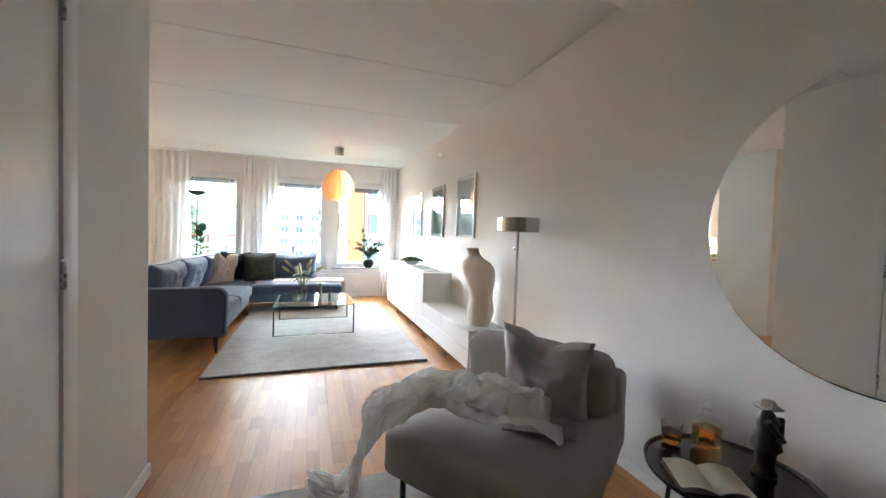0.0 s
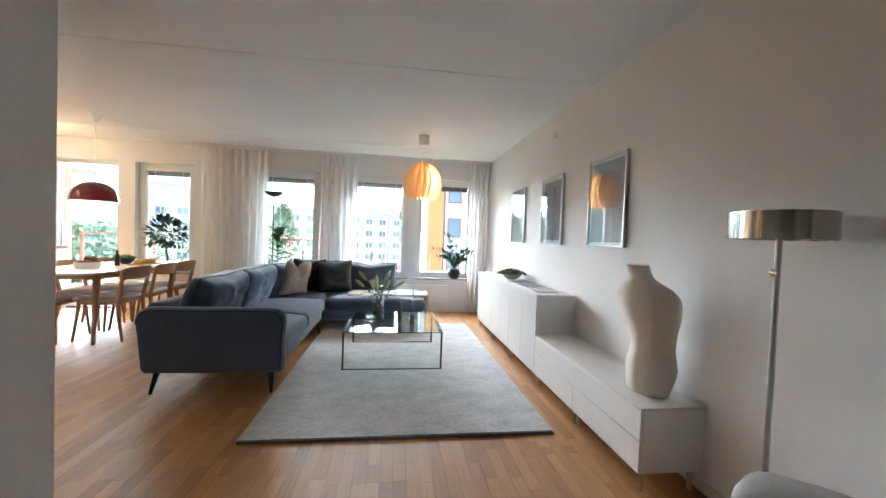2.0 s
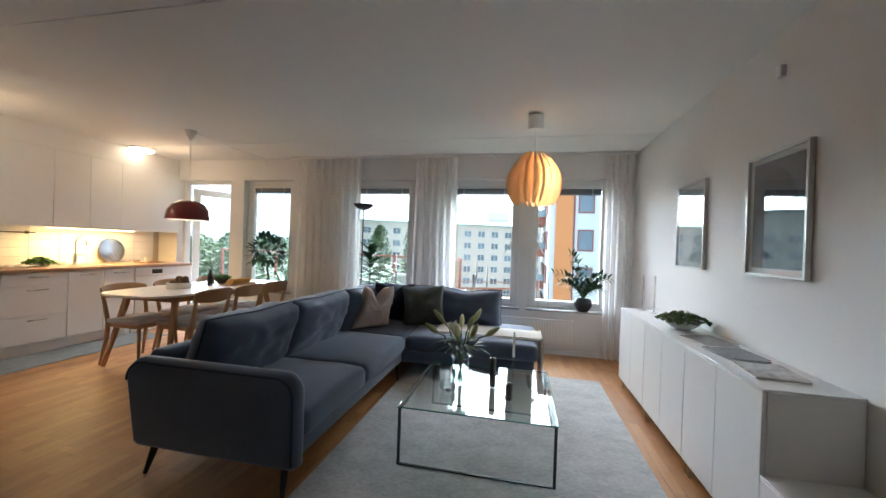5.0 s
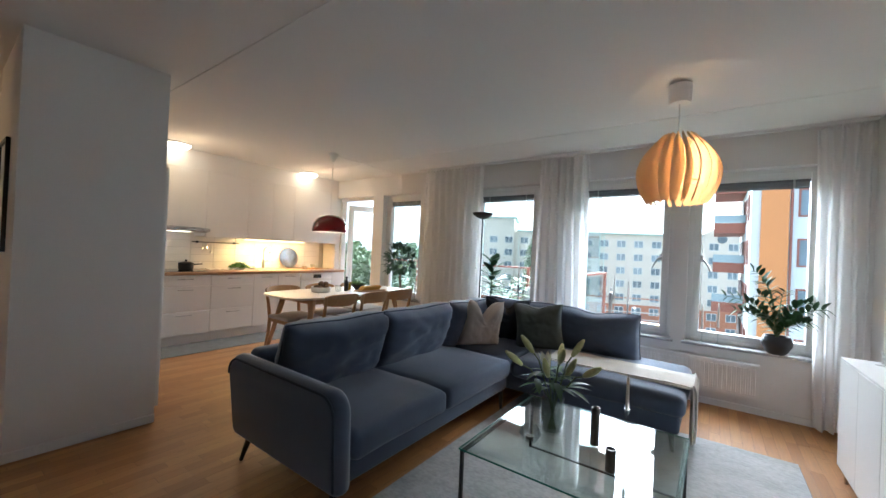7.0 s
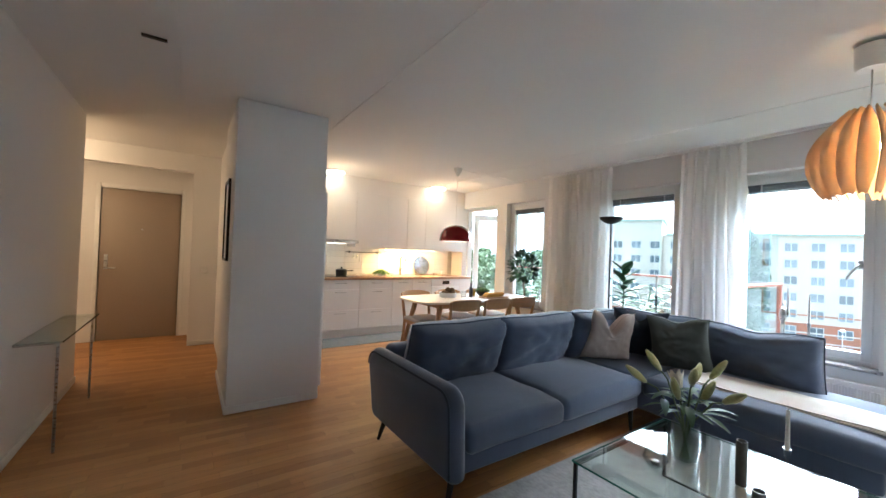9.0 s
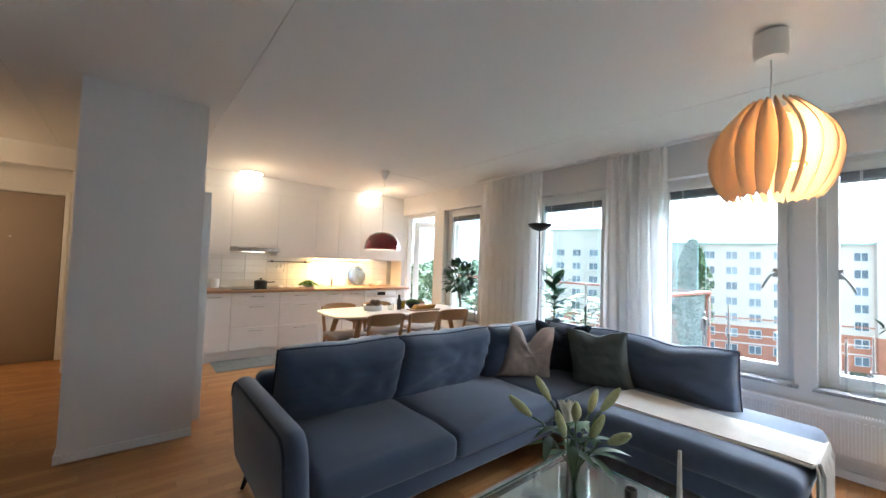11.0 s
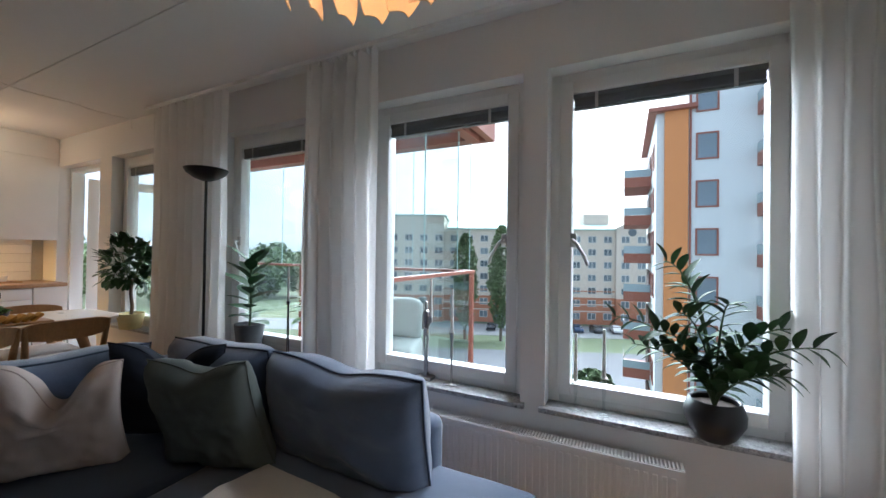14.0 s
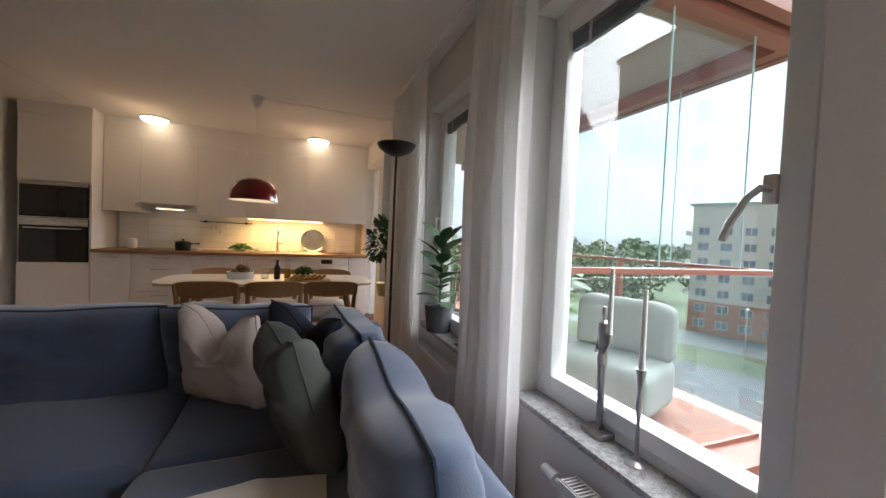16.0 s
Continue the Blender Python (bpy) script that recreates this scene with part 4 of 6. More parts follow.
part("cup", lathe([(0, 0.016), (0.03, 0.016), (0.042, 0.06), (0.039, 0.06), (0.028, 0.02), (0, 0.02)], seg=24), BEIGE, cu, m=pose(0.04, -0.19, -0.015))
rl = thing("utensil_rail", KIT @ pose(-5.235, 0, 1.295), "black wall rail with hanging utensils", "rail")
part("bar", rods(((0.025, 5.02, 0), (0.025, 5.66, 0), 0.006)), BLACK, rl)
for y in (5.08, 5.58):
    part("bracket", rods(((0, y, 0), (0.025, y, 0), 0.012), ((0.02, y, 0.0), (0.034, y, 0), 0.018)), BLACK, rl)
for y, ln in ((5.15, 0.07), (5.21, 0.06), (5.26, 0.12)):
    part("utensil", rods(((0.033, y, 0.0), (0.033, y, -ln), 0.003), ((0.033, y, -ln), (0.033, y, -ln - 0.035), 0.009, 0.014), seg=8), METAL, rl)
tw2 = thing("tea_towel", KIT @ pose(-4.86, 5.25, WZ), "crumpled white tea towel on the worktop", "towel")
part("cloth", sheet(lambda u, v: Vector((0.09 * (v - 0.5) * 2, -0.17 + 0.36 * u, 0.012 + 0.014 * noise.noise(Vector((u * 6, v * 4, 2))) + 0.012 * math.sin(u * 9 + v * 3) ** 2)), 30, 14, 0.004), FLEECE, tw2)

KRUG = mat("grey_runner", (0.20, 0.205, 0.20), 0.95, var=0.25, scale=12, grain=120, bump=0.5)
kr = thing("kitchen_runner", pose(-0.06, 0.2, 0), "flat grey woven runner in front of the kitchen units", "rug")
part("weave", sheet(lambda u, v: Vector((-4.69 + 0.62 * v, 4.25 + 2.2 * u, 0.006 + 0.002 * noise.noise(Vector((u * 9, v * 5, 0))))), 30, 8, -0.005), KRUG, kr)

# ---- dining table ----
dt = thing("dining_table", pose(-3.215, 6.26, 0), "long pale dining table with rounded corners and splayed oak legs", "dining table")
tp = bmesh.new()
ring = []
for k in range(96):
    a = 2 * math.pi * k / 96
    c, s2 = math.cos(a), math.sin(a)
    ring.append((0.425 * math.copysign(abs(c) ** 0.42, c), 0.935 * math.copysign(abs(s2) ** 0.42, s2)))
lo = [tp.verts.new((x * 0.985, y * 0.993, 0.716)) for x, y in ring]
mi = [tp.verts.new((x, y, 0.733)) for x, y in ring]
hi = [tp.verts.new((x, y, 0.74)) for x, y in ring]
for A, B2 in ((lo, mi), (mi, hi)):
    for k in range(96):
        tp.faces.new((A[k], A[(k + 1) % 96], B2[(k + 1) % 96], B2[k]))
tp.faces.new(lo[::-1]), tp.faces.new(hi)
part("tabletop", tp, TABLEWHITE, dt, "pale laminate top", smooth=30)
part("apron", boxes((-0.30, 0.30, -0.66, -0.635, 0.65, 0.716), (-0.30, 0.30, 0.635, 0.66, 0.65, 0.716), (-0.31, -0.285, -0.635, 0.635, 0.65, 0.716), (0.285, 0.31, -0.635, 0.635, 0.65, 0.716)), OAK, dt)
for sx in (-1, 1):
    for sy in (-1, 1):
        part("leg", rods(((sx * 0.375, sy * 0.80, 0), (sx * 0.29, sy * 0.64, 0.716), 0.018, 0.036)), OAK, dt, "splayed oak leg")

CHAIRSEAT = mat("grey_seat_felt", (0.46, 0.42, 0.39), 0.9, var=0.08, scale=12, grain=200, bump=0.3)


def chair():
    """An oak chair that faces +y, with a padded seat and a broad curved backrest."""
    c = thing("dining_chair", pose(0, 0, 0), "oak dining chair with a padded grey seat and curved back", "chair", "chairs round the table")
    part("seat", soft_box(-0.22, 0.22, -0.19, 0.23, 0.425, 0.465, 0.018, 0.018, 0.0, 0), CHAIRSEAT, c, "padded grey seat")
    part("seat_frame", boxes((-0.20, 0.20, -0.17, -0.145, 0.385, 0.424), (-0.20, 0.20, 0.175, 0.20, 0.385, 0.424), (-0.205, -0.18, -0.145, 0.175, 0.385, 0.424), (0.18, 0.205, -0.145, 0.175, 0.385, 0.424)), OAK, c)
    for sx in (-1, 1):
        part("front_leg", rods(((sx * 0.215, 0.225, 0), (sx * 0.185, 0.18, 0.424), 0.012, 0.019)), OAK, c)
        part("back_leg", sweep([(sx * 0.215, -0.25, 0), (sx * 0.20, -0.20, 0.25), (sx * 0.195, -0.185, 0.42), (sx * 0.205, -0.225, 0.62), (sx * 0.215, -0.26, 0.765)], 0.017, 10, taper=lambda t: 0.75 + 0.5 * math.sin(t * math.pi)), OAK, c)

    def back(u, v):
        a = (u - 0.5) * 2
        z = 0.655 + (0.125 + 0.012 * (1 - a * a)) * v + 0.02 * abs(a) ** 3 * (1 - v) - 0.02 * abs(a) ** 6 * v
        return Vector((0.232 * a, -0.30 + 0.075 * a * a - 0.03 * v, z))
    part("backrest", sheet(back, 20, 6, 0.018), OAK, c, "broad curved oak backrest", smooth=60)
    return c


first = chair()
first.matrix_basis = pose(-2.90, 5.80, 0, 0, 0, 90)
for x, y, r in ((-2.89, 6.29, 93), (-2.90, 6.77, 88), (-3.42, 5.70, -90), (-3.43, 6.26, -88), (-3.42, 6.82, -92)):
    copy_thing(first, pose(x, y, 0, 0, 0, r))

# red dome pendant
rd = thing("pendant_lamp", pose(-3.27, 6.06, 0), "dark red enamelled dome pendant lamp over the dining table", "pendant lamp")
REDM = mat("red_enamel", (0.20, 0.006, 0.010), 0.12, var=0.05, coat=0.5)
part("shade", lathe([(0.222, 1.495), (0.220, 1.53), (0.205, 1.60), (0.165, 1.665), (0.10, 1.705), (0.03, 1.718), (0, 1.72)], seg=56), REDM, rd, "glossy dark red dome")
part("inner_shade", lathe([(0.219, 1.496), (0.216, 1.53), (0.20, 1.597), (0.16, 1.66), (0.09, 1.70), (0, 1.712)], seg=48), TRIM, rd, "white inside of the shade")
part("diffuser", lathe([(0, 1.535), (0.185, 1.535), (0.185, 1.538), (0, 1.54)], seg=40), glow("red_lamp_glow", (1, 0.75, 0.45), 0.6), rd, "softly lit diffuser")
part("cord", rods(((0, 0, 1.715), (0, 0, 2.40), 0.003), seg=8), TRIM, rd)
part("ceiling_cup", lathe([(0, 2.50), (0.062, 2.50), (0.05, 2.46), (0.016, 2.39), (0, 2.385)], seg=28), TRIM, rd)
solid("lamp_cable", sweep([(-3.27 - 0.04 * k / 12, 6.12 + 1.25 * k / 12, 2.494 - 0.012 * math.sin(math.pi * (k / 12 * 3 % 1))) for k in range(13)] + [(-3.31, 7.385, 2.47), (-3.31, 7.39, 2.40)], 0.0035, 6), TRIM, "white lamp cable strung along the ceiling", "cable")

# things on the dining table
TZ = 0.7405
bw = thing("fruit_bowl", pose(-3.26, 5.96, TZ), "low white bowl filled with brown fruit", "bowl")
part("bowl", lathe([(0, 0), (0.105, 0), (0.115, 0.008), (0.118, 0.065), (0.112, 0.065), (0.108, 0.012), (0, 0.010)], seg=36), WHITE, bw)
KIWI = mat("brown_fruit", (0.14, 0.085, 0.045), 0.85, var=0.3, scale=30, grain=200, bump=0.6)
fruit = mesh_of("fruit", lathe([(0, -0.036), (0.02, -0.031), (0.034, -0.012), (0.036, 0.005), (0.028, 0.026), (0.012, 0.036), (0, 0.037)], seg=18), KIWI, 80)
for i, (x, y, z) in enumerate(((-0.05, -0.03, 0.05), (0.04, -0.045, 0.05), (0.055, 0.04, 0.05), (-0.035, 0.05, 0.05), (0.0, 0.0, 0.10), (0.02, 0.055, 0.095))):
    part("fruit", fruit, KIWI, bw, m=pose(x, y, z, 50 * i, 70, 40 * i))
mug = thing("glass_cup", pose(-3.20, 6.18, TZ), "small clear glass cup on the table", "cup")
part("wall", lathe([(0, 0), (0.035, 0), (0.042, 0.08), (0.039, 0.08), (0.033, 0.006), (0, 0.006)], seg=24), DRINKGLASS, mug)
bo = thing("oil_bottle", pose(-3.18, 6.29, TZ), "dark glass bottle with a black cap", "bottle")
part("bottle", lathe([(0, 0), (0.026, 0), (0.028, 0.005), (0.028, 0.12), (0.012, 0.145), (0.012, 0.165), (0, 0.165)], seg=24), POTBLACK, bo)
part("cap", lathe([(0.014, 0.165), (0.014, 0.19), (0, 0.19)], seg=20), BLACK, bo)
ca2 = thing("oil_carafe", pose(-3.24, 6.38, TZ), "tall thin carafe of golden oil", "carafe")
part("carafe", lathe([(0, 0), (0.032, 0), (0.034, 0.06), (0.022, 0.15), (0.010, 0.22), (0.009, 0.30), (0.012, 0.31), (0, 0.31)], seg=24), DRINKGLASS, ca2)
part("oil", lathe([(0, 0.004), (0.028, 0.004), (0.030, 0.055), (0.022, 0.10), (0, 0.10)], seg=20), mat("golden_oil", (0.55, 0.33, 0.03), 0.2), ca2)
sb = thing("salad_bowl", pose(-3.24, 6.54, TZ), "black bowl of green herbs on the table", "bowl")
part("bowl", lathe([(0, 0), (0.04, 0), (0.085, 0.045), (0.095, 0.085), (0.09, 0.085), (0.078, 0.045), (0, 0.012)], seg=32), POTBLACK, sb)


def tuft(n, r, h, size, seed, up=0.0):
    """Many small leaves heaped in a dome."""
    rnd = random.Random(seed)
    bm = bmesh.new()
    for _ in range(n):
        a, t = rnd.uniform(0, 6.283), rnd.random() ** 0.5
        p = Vector((r * t * math.cos(a), r * t * math.sin(a), up + h * (1 - t * t) * rnd.uniform(0.4, 1.0)))
        m = Matrix.Translation(p) @ Euler((rnd.uniform(-0.9, 0.9), rnd.uniform(-0.9, 0.9), rnd.uniform(0, 6.28))).to_matrix().to_4x4()
        s = size * rnd.uniform(0.6, 1.3)
        q = [bm.verts.new(m @ Vector(c)) for c in ((0, -s, 0), (s * 0.5, -s * 0.2, s * 0.15), (s * 0.4, s * 0.5, s * 0.1), (0, s, -s * 0.1), (-s * 0.4, s * 0.5, s * 0.1), (-s * 0.5, -s * 0.2, s * 0.15))]
        bm.faces.new(q[:4]), bm.faces.new((q[0], q[3], q[4], q[5]))
    return bm


part("herbs", tuft(220, 0.10, 0.05, 0.016, 3, 0.075), LEAF2, sb, "fresh green herbs", smooth=0)
bd = thing("bread_board", pose(-3.03, 6.56, TZ), "wooden board with slices of golden bread", "bread board")
part("board", boxes((-0.09, 0.09, -0.20, 0.22, 0, 0.016), bev=0.006), OAK, bd)
BREAD = mat("golden_bread", (0.55, 0.30, 0.06), 0.8, var=0.25, scale=20, bump=0.4)
slice_me = mesh_of("slice", boxes((-0.05, 0.05, -0.012, 0.012, 0, 0.075), bev=0.01), BREAD)
for k in range(7):
    part("bread_slice", slice_me, BREAD, bd, m=pose(0.0, -0.15 + 0.045 * k, 0.016, -50, 0, 6 * math.sin(k * 2)))
gh = thing("herb_dish", KIT @ pose(-4.95, 5.55, WZ), "white dish of green lettuce on the worktop", "dish")
part("dish", lathe([(0, 0), (0.06, 0), (0.10, 0.04), (0.096, 0.04), (0.058, 0.006), (0, 0.006)], seg=28), WHITE, gh)
part("lettuce", tuft(240, 0.14, 0.08, 0.026, 8, 0.03), LEAF2, gh, "green lettuce leaves", smooth=0)
tg = thing("drinking_glass", KIT @ pose(-4.93, 5.74, WZ), "small clear drinking glass on the worktop", "glass")
part("wall", lathe([(0, 0), (0.03, 0), (0.036, 0.05), (0.033, 0.05), (0.028, 0.005), (0, 0.005)], seg=20), DRINKGLASS, tg)

# ---- balcony door, opened outwards ----
d1 = thing("door_1", pose(0, 0, 0), "white balcony door with a dark brown outer face, standing open", "door", kind="structure")
part("frame", boxes((DOOR_X0, DOOR_X0 + 0.045, YN + 0.10, YN + 0.2, 0.02, ZT), (DOOR_X1 - 0.045, DOOR_X1, YN + 0.10, YN + 0.2, 0.02, ZT), (DOOR_X0 + 0.045, DOOR_X1 - 0.045, YN + 0.10, YN + 0.2, ZT - 0.045, ZT), bev=0.003), PVC, d1)
BROWN = mat("brown_door_paint", (0.07, 0.022, 0.014), 0.4, var=0.1)
part("threshold", boxes((DOOR_X0, DOOR_X1, YN, YN + 0.33, -0.01, 0.02), bev=0.004), BROWN, d1)
leaf = part("leaf", boxes((0, 0.10, 0, 0.03, 0.03, 2.1), (0.75, 0.85, 0, 0.03, 0.03, 2.1), (0.10, 0.75, 0, 0.03, 2.0, 2.1), (0.10, 0.75, 0, 0.03, 0.03, 0.30), bev=0.004), PVC, d1, m=pose(DOOR_X0 + 0.05, YN + 0.24, 0, 0, 0, 62))
part("outer_face", boxes((0, 0.10, 0.031, 0.055, 0.03, 2.1), (0.75, 0.85, 0.031, 0.055, 0.03, 2.1), (0.10, 0.75, 0.031, 0.055, 2.0, 2.1), (0.10, 0.75, 0.031, 0.055, 0.03, 0.30)), BROWN, leaf)
part("pane", boxes((0.095, 0.755, 0.02, 0.026, 0.295, 2.005)), GLASS, leaf, smooth=0).visible_shadow = False
part("handle", sweep([(0.80, -0.0, 1.02), (0.80, -0.045, 1.02), (0.72, -0.05, 1.02)], 0.008, 8), METAL, leaf)

# ---- hall ----
d2 = thing("door_2", pose(-5.735, 2.0, 0), "taupe painted flat entrance door in a pale frame", "door", kind="structure")
part("leaf", boxes((-0.05, -0.01, 0.085, 0.945, 0.005, 2.03), bev=0.003), GREYDOOR, d2)
part("frame", boxes((-0.06, 0.012, 0.03, 0.08, 0, 2.09), (-0.06, 0.012, 0.95, 1.0, 0, 2.09), (-0.06, 0.012, 0.08, 0.95, 2.035, 2.09), bev=0.003), TRIM, d2)
lk = part("lock", boxes((-0.01, 0.0, 0.135, 0.175, 0.95, 1.15), bev=0.004), METAL, d2, "steel lock plate")
part("door_handle", sweep([(0.0, 0.155, 0.97), (0.045, 0.155, 0.97), (0.05, 0.26, 0.97)], 0.009, 8), METAL, lk)
part("knob", rods(((0, 0.155, 1.10), (0.025, 0.155, 1.10), 0.018)), METAL, lk)
part("spyhole", rods(((-0.011, 0.515, 1.5), (-0.006, 0.515, 1.5), 0.012)), METAL, d2)
hk = thing("hook_rack", pose(-5.728, 1.72, 1.72), "black wall rack with hooks in the hall", "coat rack")
part("frame", boxes((0, 0.02, -0.14, -0.125, 0, 0.25), (0, 0.02, 0.145, 0.16, 0, 0.25), (0, 0.02, -0.125, 0.145, 0.235, 0.25), (0, 0.02, -0.125, 0.145, 0, 0.015)), BLACK, hk)
part("hook", rods(((0.02, 0.05, 0.12), (0.08, 0.05, 0.16), 0.006)), BLACK, hk)
hp = thing("hall_picture", pose(-3.03, 3.338, 1.19), "narrow black framed picture on the hall wall", "picture")
part("frame", boxes((-0.20, -0.18, -0.02, 0, 0, 0.71), (0.18, 0.20, -0.02, 0, 0, 0.71), (-0.18, 0.18, -0.02, 0, 0, 0.02), (-0.18, 0.18, -0.02, 0, 0.69, 0.71)), BLACK, hp)
part("print", boxes((-0.18, 0.18, -0.008, -0.001, 0.02, 0.69)), PAPER, hp)
sw = thing("light_switch", pose(-5.028, 3.24, 0.985), "white double light switch on the hall wall", "switch")
part("plate", boxes((0, 0.008, -0.04, 0.04, -0.04, 0.04), bev=0.003), TRIM, sw)
part("rocker", boxes((0.0082, 0.012, -0.028, 0.028, -0.028, 0.028), bev=0.002, seg=1), TRIM, sw)
cn = thing("console_table", pose(-2.90, 2.222, 0), "glass hall console with slim dark legs", "console table")
part("glass_top", boxes((-0.55, 0.55, 0.012, 0.22, 0.690, 0.700), bev=0.002, seg=1), TABLEGLASS, cn)
part("rim", boxes((-0.55, 0.55, 0.2205, 0.224, 0.690, 0.700)), BLACK, cn)
for x in (-0.5, 0.5):
    part("leg", rods(((x, 0.19, 0), (x, 0.19, 0.689), 0.008)), METAL, cn)
    part("wall_bracket", boxes((x - 0.012, x + 0.012, 0.0, 0.2, 0.673, 0.689)), METAL, cn)
# added warm fill with a glowing fitting, out of view, to brighten the hall
hl = new("hall_lamp", bpy.data.lights.new("hall_lamp", "POINT"))
hl.data.energy, hl.data.color, hl.data.shadow_soft_size = 1.7, (1.0, 0.62, 0.30), 0.12
hl.matrix_world = pose(-4.6, 1.5, 2.2)
tagged(hl, "unseen warm fill light added round the hall corner", "light", kind="structure")
hlf = thing("hall_ceiling_light", pose(-4.6, 1.5, H), "unseen glowing fitting added for the hall fill light", "ceiling light")
part("base", lathe([(0, 0), (0.14, 0), (0.14, -0.02), (0, -0.02)], seg=32), TRIM, hlf)
part("diffuser", lathe([(0.135, -0.021), (0.10, -0.06), (0, -0.075)], seg=32), glow("hall_fill_glow", (1.0, 0.7, 0.36), 2.0), hlf)
sd = thing("ceiling_slot", pose(-1.86, 2.85, H), "small dark ceiling lamp outlet", "outlet")
part("plate", boxes((-0.016, 0.016, -0.06, 0.06, -0.012, -0.001), bev=0.004), BLACK, sd)
so = thing("wall_sensor", pose(XR - 0.001, 4.83, 2.28), "small white wall sensor under the ceiling", "sensor")
part("body", boxes((-0.03, 0, -0.022, 0.022, -0.03, 0.03), bev=0.006), TRIM, so)

# door in the wall beside the start of the walk
d3 = thing("door_3", pose(-0.60, 0.66, 0), "white interior door, closed, with a moulded frame", "door", kind="structure")
part("frame", boxes((-0.15, 0.012, 0.90, 0.975, 0, 2.12), (-0.15, 0.012, -0.075, 0.0, 0, 2.12), (-0.15, 0.012, 0.0, 0.90, 2.06, 2.12), bev=0.003), TRIM, d3)
part("leaf", boxes((-0.05, 0.004, 0.003, 0.897, 0.005, 2.057), bev=0.003), TRIM, d3)
for z in (0.25, 1.05, 1.86):
    part("hinge", rods(((0.016, 0.893, z - 0.05), (0.016, 0.893, z + 0.05), 0.007), seg=10), METAL, d3)

# ---- daybed corner ----
DAY = pose(0.128, 0.10, 0, 0, 0, 0.9) @ Matrix.Scale(0.924, 4)
db = thing("daybed", DAY @ pose(1.16, 2.28, 0, 0, 0, -55), "grey wool upholstered armless lounge chair on dark legs", "lounge chair")
part("seat", soft_box(0.0, 0.9, -0.99, -0.02, 0.16, 0.385, 0.05, 0.03, 0.006, 2.0), GREYCLOTH, db)
part("back", soft_box(0.0, 0.9, -0.10, 0.03, 0.16, 0.60, 0.045, 0.0, 0.004, 3.0), GREYCLOTH, db)
part("back_cushion", soft_box(0.03, 0.87, -0.28, -0.09, 0.385, 0.70, 0.07, 0.03, 0.010, 5.0), GREYCLOTH, db, "plump grey back cushion")
for x in (0.08, 0.82):
    for y in (-0.91, -0.06):
        part("leg", rods(((x, y, 0), (x, y, 0.165), 0.014, 0.016)), BLACK, db)
tp2 = thing("satin_pillow", DAY @ pose(1.16, 2.28, 0, 0, 0, -55) @ pose(0.56, -0.36, 0.60, 12, 4, 0), "shiny grey satin throw pillow on the lounge chair", "cushion")
part("cover", pillow(0.48, 0.48, 0.17, 0.12, 0.02, 24, 11.0, 0.07, 0.38), SILK, tp2)
mg = thing("folded_magazine", DAY @ pose(1.16, 2.28, 0.42, 0, 0, -55) @ pose(0.62, -0.58, 0, 0, 0, 14), "folded grey magazine lying on the lounge chair", "magazine")
part("sheaf", sheet(lambda u, v: Vector((-0.16 + 0.32 * u, -0.09 + 0.18 * v, 0.006 + 0.02 * math.sin(u * 2.2) * (1 - v))), 12, 8, 0.006), mat("magazine_grey", (0.3, 0.28, 0.26), 0.5, var=0.5, scale=12), mg)
th = thing("fleece_throw", DAY @ pose(1.16, 2.28, 0, 0, 0, -55) @ pose(-0.02, -0.08, 0), "crumpled white fleece throw hanging off the lounge chair", "blanket")


THROW = [Vector(c) for c in ((0.66, -0.50, 0.425), (0.46, -0.54, 0.47), (0.26, -0.62, 0.475), (0.09, -0.76, 0.455), (-0.02, -0.90, 0.38), (-0.05, -0.96, 0.18), (-0.12, -1.00, 0.045), (-0.30, -1.03, 0.02))]


def throw(u, v):
    """A bunched strip of cloth along its line, arched and deeply creased."""
    i = min(u * 7, 6.999)
    k = int(i)
    t = i - k
    a, b, c, d = THROW[max(k - 1, 0)], THROW[k], THROW[k + 1], THROW[min(k + 2, 7)]
    p = 0.5 * (2 * b + (c - a) * t + (2 * a - 5 * b + 4 * c - d) * t * t + (3 * b - a - 3 * c + d) * t ** 3)
    side = Vector((0.62, -0.78, 0))
    wid = 0.42 - 0.18 * u + 0.06 * math.sin(u * 11)
    c = (v - 0.5) * 2
    f = noise.noise(Vector((u * 7 + 3, v * 4, 0))) + 0.6 * noise.noise(Vector((u * 15, v * 9, 4)))
    g = math.sin(v * 21 + 5 * noise.noise(Vector((u * 4, v * 2, 9))) + 4 * u)
    arch = 0.075 * (1 - c * c) * (1 if u < 0.6 else 0.55)
    f += 0.35 * noise.noise(Vector((u * 34, v * 17, 2))) + 0.2 * noise.noise(Vector((u * 70, v * 33, 6)))
    q = p + side * (c * wid * 0.5 + 0.03 * f) + Vector((0.01 * g, -0.012 * g if u > 0.55 else 0, 0.02 + 1.35 * arch + 0.05 * f + 0.034 * g))
    if u > 0.55:
        q += Vector((-0.3, -0.55, 0)) * (arch + 0.02 * f)
    floor_z = 0.43 if u < 0.42 else 0.43 - 0.416 * min(1, (u - 0.42) / 0.3)
    q.z = max(q.z, floor_z)
    return q


